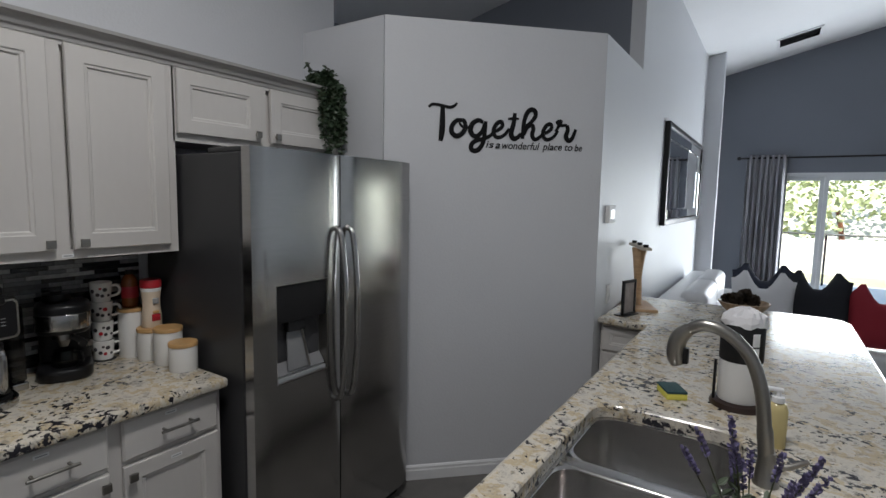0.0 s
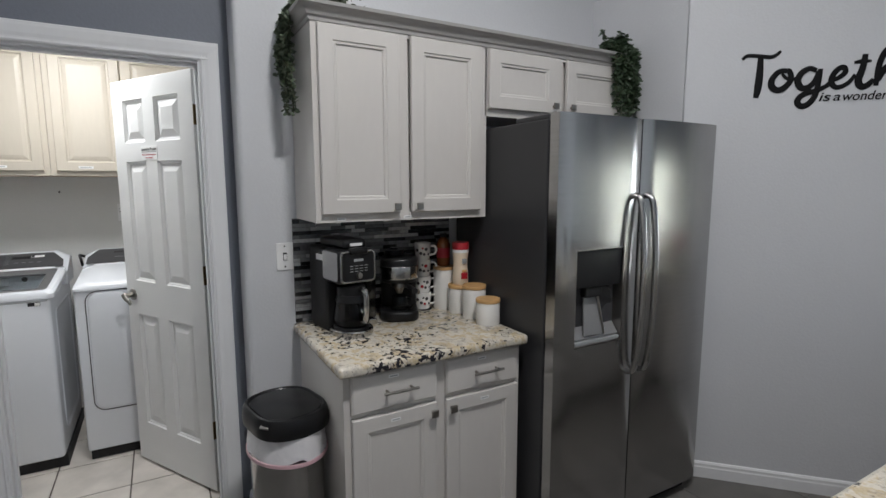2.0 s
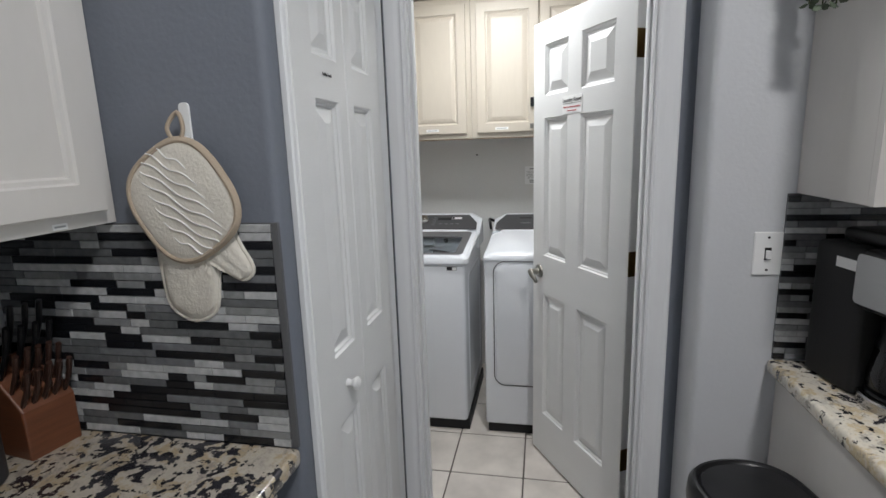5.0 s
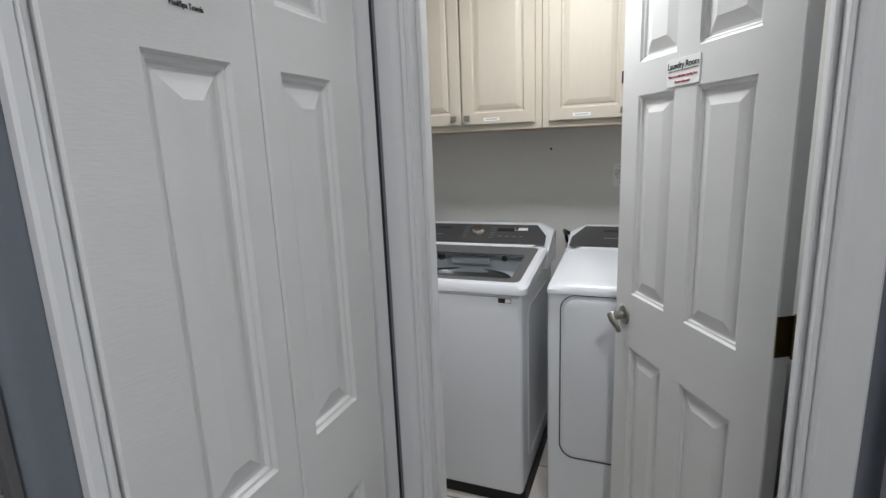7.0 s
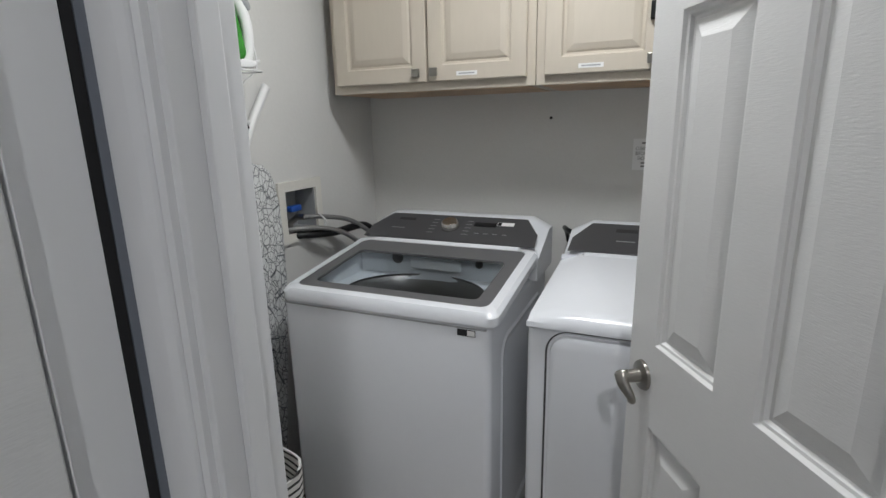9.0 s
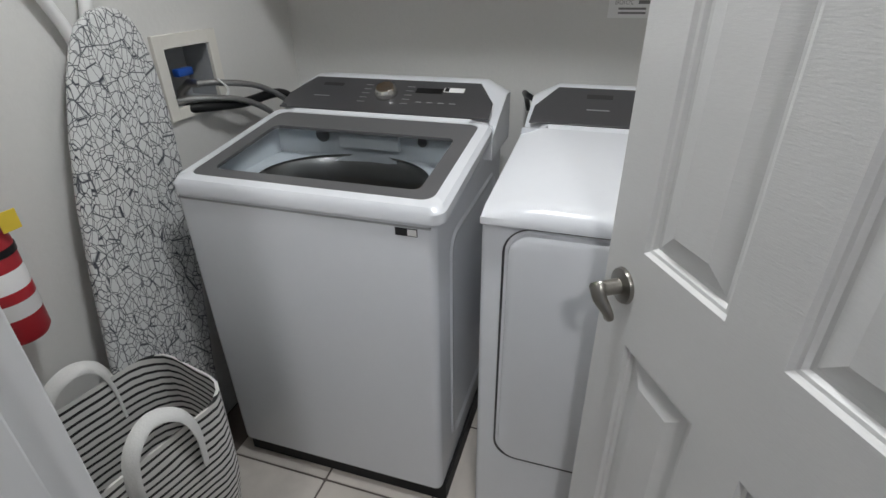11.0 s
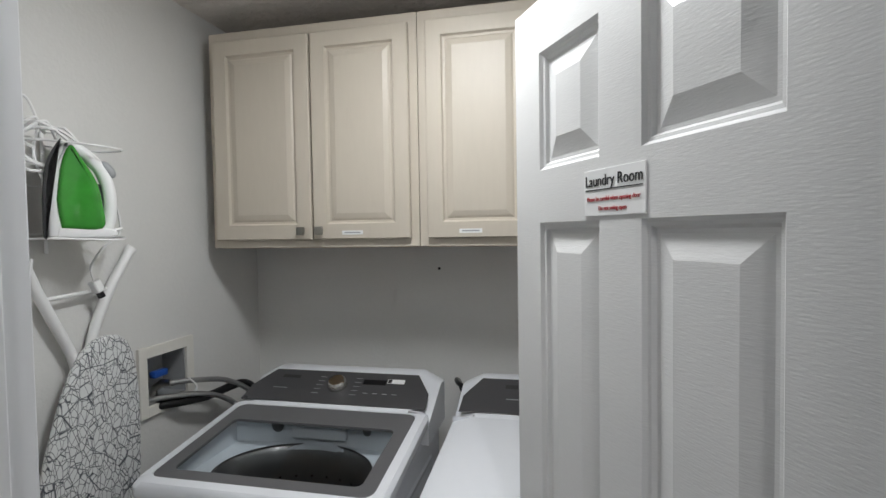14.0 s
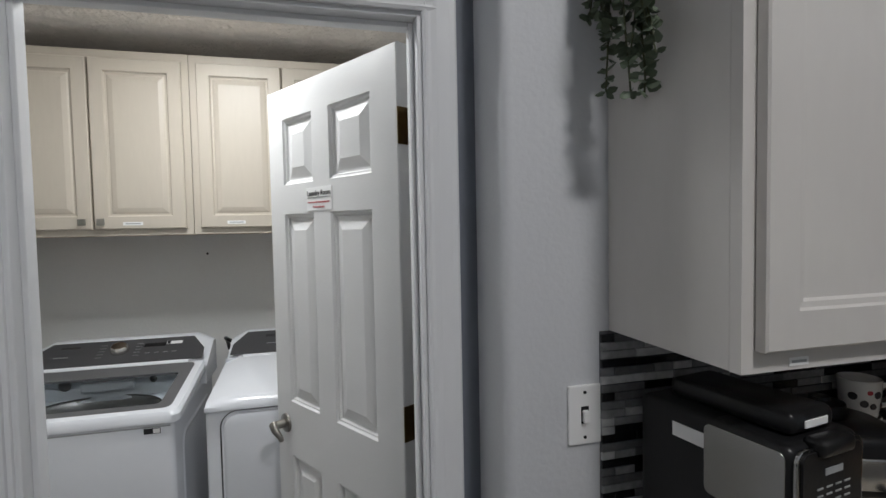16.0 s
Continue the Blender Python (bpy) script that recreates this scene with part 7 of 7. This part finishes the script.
def pillow(x, y, z, turn, mat, label, wide=0.44, tall=0.46):
    """A plump pillow with two peaked corners and a dip between them."""
    bm = bmesh.new()
    n = 16
    top, bot = {}, {}
    for i in range(n + 1):
        for j in range(n + 1):
            u, v = i / n * 2 - 1, j / n * 2 - 1
            px = wide / 2 * u * (0.94 + 0.06 * v * v)
            pz = tall / 2 * (v + 1) * (1 - 0.16 * (1 - u * u) * max(0, v)) + 0.15 * max(0, v) ** 4 * (max(0.0, 1 - abs(abs(u) - 0.55) / 0.42)) ** 1.3
            th = 0.075 * math.sqrt(max(0.0, (1 - u ** 4) * (1 - v ** 4))) + 0.004
            top[i, j], bot[i, j] = bm.verts.new((px, -th, pz)), bm.verts.new((px, th, pz))
    for i in range(n):
        for j in range(n):
            bm.faces.new((top[i, j], top[i + 1, j], top[i + 1, j + 1], top[i, j + 1]))
            bm.faces.new((bot[i, j], bot[i, j + 1], bot[i + 1, j + 1], bot[i + 1, j]))
    for k in range(n):
        for a, b in (((k, 0), (k + 1, 0)), ((k, n), (k + 1, n)), ((0, k), (0, k + 1)), ((n, k), (n, k + 1))):
            bm.faces.new((top[a], top[b], bot[b], bot[a]))
    ob = part("pillow", bm, mat, None, "", True)
    ob.matrix_world = pose(x, y, z, -10, 0, turn)
    return tagged(ob, label, "pillow", "pillows on the bench")


NAVY = painted("navy_cloth", (0.018, 0.022, 0.04), 0.85, 0.15, 0.5, 200.0)
BLACK_CLOTH = painted("black_cloth", (0.012, 0.014, 0.02), 0.85, 0.15, 0.5, 200.0)
WHITE_CLOTH = painted("white_cloth", (0.66, 0.66, 0.68), 0.85, 0.05, 0.5, 200.0)
RED_CLOTH = painted("red_cloth", (0.30, 0.015, 0.03), 0.8, 0.12, 0.5, 200.0)
pillow(0.57, 6.00, 0.50, 8, NAVY, "navy pillow with peaked corners behind a white one", 0.5, 0.52)
pillow(0.56, 5.80, 0.50, 3, WHITE_CLOTH, "white pillow with peaked corners", 0.48, 0.47)
pillow(0.93, 5.86, 0.505, -4, BLACK_CLOTH, "black pillow with peaked corners on the bench", 0.46, 0.50)
pillow(1.36, 5.86, 0.505, 3, RED_CLOTH, "red pillow with peaked corners on the bench", 0.46, 0.42)
tagged(part("ottoman", box(0.30, 1.75, 5.62, 6.14, 0.0, 0.495, 0.05, 3), LEATHER, smooth=True), "long white leather bench under the pillows", "bench")


def bar_stool(x, y, turn):
    s = thing("bar_stool", pose(x, y, 0, 0, 0, turn), "black bar stool with a rounded back at the peninsula", "bar stool", "bar stools")
    part("seat", lathe([(0, 0.60), (0.17, 0.60), (0.185, 0.62), (0.185, 0.655), (0.165, 0.675), (0, 0.68)], 32), BLACK, s, "black padded seat", True)
    bb = bmesh.new()
    rows = []
    for k in range(15):
        a = radians(-65 + 130 * k / 14)
        e = 1 - abs(k - 7) / 7
        rows.append([bb.verts.new((r * math.cos(a), r * math.sin(a), z)) for r, z in ((0.185, 0.70 + 0.06 * (1 - e)), (0.215, 0.70 + 0.06 * (1 - e)), (0.225, 0.84), (0.215, 0.93 + 0.07 * e ** 0.5), (0.195, 0.93 + 0.07 * e ** 0.5), (0.19, 0.84))])
    for a, b in zip(rows, rows[1:]):
        for k in range(6):
            bb.faces.new((a[k], a[(k + 1) % 6], b[(k + 1) % 6], b[k]))
    bb.faces.new(rows[0])
    bb.faces.new(rows[-1])
    part("backrest", bb, BLACK, s, "rounded black backrest", True)
    part("column", lathe([(0, 0.02), (0.03, 0.02), (0.03, 0.60), (0, 0.60)], 18), NICKEL, s, "", True)
    part("foot_plate", lathe([(0, 0), (0.20, 0), (0.20, 0.008), (0.05, 0.022), (0, 0.022)], 36), NICKEL, s, "", True)
    part("footrest", tube([(0.16 * math.cos(a), 0.16 * math.sin(a), 0.26) for a in [2 * math.pi * k / 24 for k in range(25)]], 0.009, 8), NICKEL, s, "", True)
    return s


first = bar_stool(1.15, 3.95, 0)
copy_thing(first, pose(1.16, 3.25, 0, 0, 0, -6))

# curtain, rod, sliding door
rod = thing("curtain_rod", pose(0, 9.50, 2.27), "black curtain rod with a round end", "curtain rod")
part("pole", tube([(0.12, 0, 0), (3.9, 0, 0)], 0.013, 12), BLACK, rod, "", True)
part("finial", lathe([(0, -0.03), (0.02, -0.025), (0.03, 0), (0.02, 0.025), (0, 0.03)], 18, m=pose(0.10, 0, 0, 0, 90, 0)), BLACK, rod, "", True)
for x in (0.35, 3.8):
    part("bracket", box(x - 0.01, x + 0.01, 0.0, 0.10, -0.012, 0.012), BLACK, rod)
CURTAIN = painted("grey_satin_curtain", (0.44, 0.44, 0.47), 0.5, 0.06, 0.3, 200.0)
cnt = CURTAIN.node_tree
thin = cnt.nodes.new("ShaderNodeBsdfTranslucent")
thin.inputs[0].default_value = (0.45, 0.45, 0.50, 1)
both = cnt.nodes.new("ShaderNodeMixShader")
both.inputs[0].default_value = 0.35
cnt.links.new(cnt.nodes["Principled BSDF"].outputs[0], both.inputs[1])
cnt.links.new(thin.outputs[0], both.inputs[2])
cnt.links.new(both.outputs[0], cnt.nodes["Material Output"].inputs[0])


def curtain(x0, x1):
    c = thing("curtain", pose(0, 9.50, 0), "grey satin curtain hanging in folds from rings", "curtain", "grey curtains")
    bm = bmesh.new()
    n = 64
    rows = []
    for z, f in ((0.02, 1.25), (0.6, 1.15), (1.3, 1.0), (1.9, 0.85), (2.24, 0.75), (2.31, 0.75)):
        rows.append([bm.verts.new((x0 + (x1 - x0) * k / n, f * (0.045 * math.sin(k * 0.72) + 0.015 * math.sin(k * 1.9 + z)), z)) for k in range(n + 1)])
    for a, b in zip(rows, rows[1:]):
        for k in range(n):
            bm.faces.new((a[k], a[k + 1], b[k + 1], b[k]))
    o = part("cloth", bm, CURTAIN, c, "", True)
    sol = o.modifiers.new("thickness", "SOLIDIFY")
    sol.thickness = 0.004
    for k in range(4):
        part("ring", lathe([(0.018, -0.003), (0.03, -0.003), (0.03, 0.003), (0.018, 0.003), (0.018, -0.003)], 18, m=pose(x0 + (x1 - x0) * (k + 0.5) / 4, 0, 2.275, 0, 90, 0)), NICKEL, c, "steel eyelet", True)
    return c


curtain(0.20, 0.70)
curtain(3.35, 3.75)
sl = thing("sliding_door", pose(0, 9.64, 0), "wide white-framed glass sliding door to the terrace", "sliding door", kind="structure")
ALU = painted("white_aluminium", (0.62, 0.64, 0.66), 0.4, 0.03, 0.05, 60.0)
part("head", box(SX0, SX1, -0.04, 0.06, SZ - 0.05, SZ, 0.003), ALU, sl)
part("sill", box(SX0, SX1, -0.04, 0.06, 0.0, 0.03, 0.003), ALU, sl)
edges = [SX0, 1.145, 2.3, SX1]
for n, (a, b) in enumerate(zip(edges, edges[1:])):
    y = -0.02 if n % 2 else 0.02
    fb = bmesh.new()
    for p, q, c, d in ((a, a + 0.05, 0.03, SZ - 0.05), (b - 0.05, b, 0.03, SZ - 0.05), (a + 0.05, b - 0.05, 0.03, 0.10), (a + 0.05, b - 0.05, SZ - 0.11, SZ - 0.05)):
        box(p, q, y - 0.018, y + 0.018, c, d, 0.002, bm=fb)
    fr2 = part("sash", fb, ALU, sl)
    g = part("pane", box(a + 0.05, b - 0.05, y - 0.003, y + 0.003, 0.10, SZ - 0.11), GLASS, fr2)
    g.visible_shadow = False
gd = thing("garden_door", pose(0, 9.64, 0), "white-framed single glass door to the terrace", "glass door", kind="structure")
gb = bmesh.new()
for p, q, c, d in ((GX0, GX0 + 0.08, 0.0, SZ), (GX1 - 0.08, GX1, 0.0, SZ), (GX0 + 0.08, GX1 - 0.08, 0.0, 0.14), (GX0 + 0.08, GX1 - 0.08, SZ - 0.10, SZ)):
    box(p, q, -0.03, 0.03, c, d, 0.003, bm=gb)
gf = part("sash", gb, ALU, gd)
part("pane", box(GX0 + 0.08, GX1 - 0.08, -0.003, 0.003, 0.14, SZ - 0.10), GLASS, gf).visible_shadow = False
vt = thing("ceiling_vent", pose(0.70, 8.72, roof_z(0.70) - 0.003, 0, math.degrees(math.atan(-0.24)), 0), "dark slatted air vent in the sloping ceiling", "vent")
vf = bmesh.new()
for a, b, c, d in ((-0.24, 0.24, -0.2, -0.17), (-0.24, 0.24, 0.17, 0.2), (-0.24, -0.21, -0.17, 0.17), (0.21, 0.24, -0.17, 0.17)):
    box(a, b, c, d, -0.012, 0.0, bm=vf)
part("frame", vf, TRIM, vt)
part("backing", box(-0.21, 0.21, -0.17, 0.17, -0.003, 0.0), BLACK_MATT, vt)
for k in range(8):
    part("slat", box(-0.21, 0.21, -0.012, 0.012, -0.001, 0.001, m=pose(0, -0.15 + k * 0.043, -0.008, 35, 0, 0)), SLATE, vt)
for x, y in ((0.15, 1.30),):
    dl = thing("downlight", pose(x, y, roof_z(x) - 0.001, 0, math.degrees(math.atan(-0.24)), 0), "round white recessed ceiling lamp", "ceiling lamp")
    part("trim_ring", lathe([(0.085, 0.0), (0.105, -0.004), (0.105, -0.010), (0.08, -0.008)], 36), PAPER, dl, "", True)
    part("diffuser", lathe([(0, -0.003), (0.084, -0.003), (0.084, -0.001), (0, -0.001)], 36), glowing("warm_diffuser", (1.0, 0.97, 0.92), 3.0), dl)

# ---- outside ----
LAWN = painted("dry_lawn", (0.30, 0.29, 0.18), 0.9, 0.3, 0.5, 20.0)
DECK = painted("pale_concrete", (0.62, 0.60, 0.57), 0.8, 0.1, 0.3, 30.0)
tagged(part("ground", box(-900, 900, 9.72, 1500, -0.3, -0.12), LAWN), kind="structure")
tagged(part("pavement", box(-6, 12, 9.72, 14.0, -0.12, -0.03), DECK), kind="structure")
tagged(part("garden_wall", box(-8, 14, 16.6, 16.85, -0.2, 0.75, 0.02), DECK), "pale concrete garden wall behind the terrace", "wall", kind="structure")
rl = thing("railing", pose(0, 13.6, -0.03), "thin dark metal railing round the terrace", "railing")
part("top_rail", tube([(-6, 0, 1.05), (12, 0, 1.05)], 0.02, 8), BLACK, rl)
for k in range(13):
    part("post", box(-6.02 + k * 1.5, -5.98 + k * 1.5, -0.02, 0.02, 0.0, 1.05), BLACK, rl)
# slope coloured pale so the ground behind the hedge looks washed out by glare
SLOPE = painted("glare_pale_grass", (0.55, 0.54, 0.46), 0.9, 0.15, 0.4, 12.0)
tagged(part("ground_slope", outline_slab([(19.0, -0.2), (60.0, -0.2), (60.0, 14.0), (21.0, 1.6)], -40, 45, m=Matrix(((0, 0, 1, 0), (1, 0, 0, 0), (0, 1, 0, 0), (0, 0, 0, 1)))), SLOPE), kind="structure")
hedge = thing("hedge", pose(2.0, 18.5, -0.12), "sunlit leafy hedge behind the garden wall", "hedge")
hb = bmesh.new()
rng = random.Random(31)
for k in range(5200):
    x, y = rng.uniform(-7, 7), rng.uniform(-1.1, 1.6)
    z = rng.uniform(0.2, 1.0) ** 0.7 * (3.4 + 0.7 * math.sin(x * 1.3) + 0.4 * math.sin(x * 3.1))
    leaf_on(hb, (x, y - 0.8 * (z < 2), z), (rng.uniform(-1, 1), rng.uniform(-1, 0.3), rng.uniform(-0.4, 1)), rng.uniform(0.10, 0.22), rng, True)
# leaf colour raised well past foliage's own, to put the sun's glare into it
tagged(part("foliage", hb, painted("glare_pale_leaf", (0.40, 0.44, 0.24), 0.6, 0.5, 0.2, 20.0, soft=4.0), hedge, "dense sunlit leaves"), kind="stuff")
for k in range(7):
    part("trunk", tube(bend([(-8 + k * 2.7, 0, 0), (-8 + k * 2.7 + 0.1, 0.1, 0.8), (-8.1 + k * 2.7, 0, 1.8)], 4), [0.09, 0.085, 0.08, 0.075, 0.07, 0.065, 0.06, 0.055, 0.05], 8), WALNUT, hedge)

# ---- tiles and mosaic ----
def chamfered(w, h, t, e=0.0008):
    """A tile: x 0..w, z 0..h, face at y = -t."""
    bm = bmesh.new()
    back = [bm.verts.new(p) for p in ((0, 0, 0), (w, 0, 0), (w, 0, h), (0, 0, h))]
    side = [bm.verts.new((v.co.x, -t + e, v.co.z)) for v in back]
    face = [bm.verts.new((e if v.co.x == 0 else w - e, -t, e if v.co.z == 0 else h - e)) for v in back]
    for a, b in ((back, side), (side, face)):
        for k in range(4):
            bm.faces.new((a[k], a[(k + 1) % 4], b[(k + 1) % 4], b[k]))
    bm.faces.new(face)
    return bm


MOSAIC = varied("grey_glass_and_stone_mosaic", [(0.0, (0.012, 0.013, 0.016)), (0.27, (0.14, 0.145, 0.15)), (0.46, (0.27, 0.275, 0.28)), (0.63, (0.52, 0.525, 0.53)), (0.91, (0.19, 0.195, 0.205))], 0.22, 60.0, 0.05)
GROUT_GREY = painted("grey_grout", (0.11, 0.11, 0.115), 0.9, 0.1, 0.3, 200.0)
LENGTHS = (0.046, 0.068, 0.092, 0.118, 0.142)
PITCH = 0.0170
STRIPS = {}


def strip_mesh(w):
    key = round(w, 3)
    if key not in STRIPS:
        ob = part("mosaic_tile", chamfered(key - 0.0016, PITCH - 0.0016, 0.0065), MOSAIC)
        STRIPS[key] = ob.data
        bpy.data.objects.remove(ob)
    return STRIPS[key]


def mosaic(name, m, width, height, seed, label_to=None):
    """Rows of narrow strips of mixed length on a grouted back, each strip a piece of its own."""
    rng = random.Random(seed)
    sheet_ob = tagged(part(name, box(0, width, -0.0035, -0.0006, 0, height), GROUT_GREY), kind="structure")
    sheet_ob.matrix_world = m
    rows = int(height / PITCH)
    count = 0
    for r in range(rows):
        x = 0.0
        first_cut = rng.choice((0.03, 0.055, 0.08, 0.10))
        while x < width - 0.012:
            w = first_cut if x == 0.0 else rng.choice(LENGTHS)
            w = min(w, width - x)
            if width - x - w < 0.02:
                w = width - x
            ob = new("mosaic_tile", strip_mesh(w))
            ob.parent = sheet_ob
            ob.matrix_local = pose(x, -0.0030 - rng.choice((0, 0, 0.0008)), r * PITCH + 0.0008)
            x += w
            count += 1
    return count


mosaic("backsplash_beside_closet", pose(-1.18, -0.70, 0.907, 0, 0, 90), 0.682, 0.478, 5)
tagged(part("backsplash_end_strip", box(-1.18, -1.171, -0.0175, -0.003, 0.907, 1.385, 0.001), GROUT_GREY), kind="structure")
mosaic("backsplash_west", pose(XW, 1.135, 0.907, 0, 0, 90), 0.79, 0.464, 6)
mosaic("backsplash_south", pose(0.05, -0.71, 0.907, 0, 0, 180), 1.21, 0.478, 7)

# kitchen floor tiles
KT = 0.455
tile_ob = part("floor_tile", outline_slab(rounded(0.002, KT - 0.002, 0.002, KT - 0.002, 0.002, 1), -0.006, 0.0, 0.0015, seg=1), KITCHEN_TILE)
tile_mesh = tile_ob.data
bpy.data.objects.remove(tile_ob)
floor_ob = bpy.data.objects["floor"]
i = 0
for a in range(19):
    for b in range(13):
        x, y = -2.03 + a * KT, -0.80 + b * KT
        if x + KT > 6.6 or y + KT > 5.0:
            continue
        ob = new("floor_tile", tile_mesh)
        ob.parent = floor_ob
        ob.matrix_local = pose(x, y, 0)
# laundry floor tiles
LT = 0.337
lt_ob = part("floor_tile", outline_slab(rounded(0.0035, LT - 0.0035, 0.0035, LT - 0.0035, 0.003, 1), -0.004, 0.0, 0.0015, seg=1), LAUNDRY_TILE)
lt_mesh = lt_ob.data
bpy.data.objects.remove(lt_ob)
for a in range(5):
    for b in range(5):
        ob = new("floor_tile", lt_mesh)
        ob.parent = laundry_floor
        ob.matrix_local = pose(-2.075 - (a + 1) * LT, 0.074 + (b - 2) * 0.345 - 0.0, 0) @ Matrix.Diagonal((1, 1.0237, 1, 1))
for b in range(-3, 3):
    ob = new("floor_tile", lt_mesh)
    ob.parent = laundry_floor
    ob.matrix_local = pose(-2.072, 0.074 + b * 0.345, 0) @ Matrix.Diagonal((0.125, 1.0237, 1, 1))
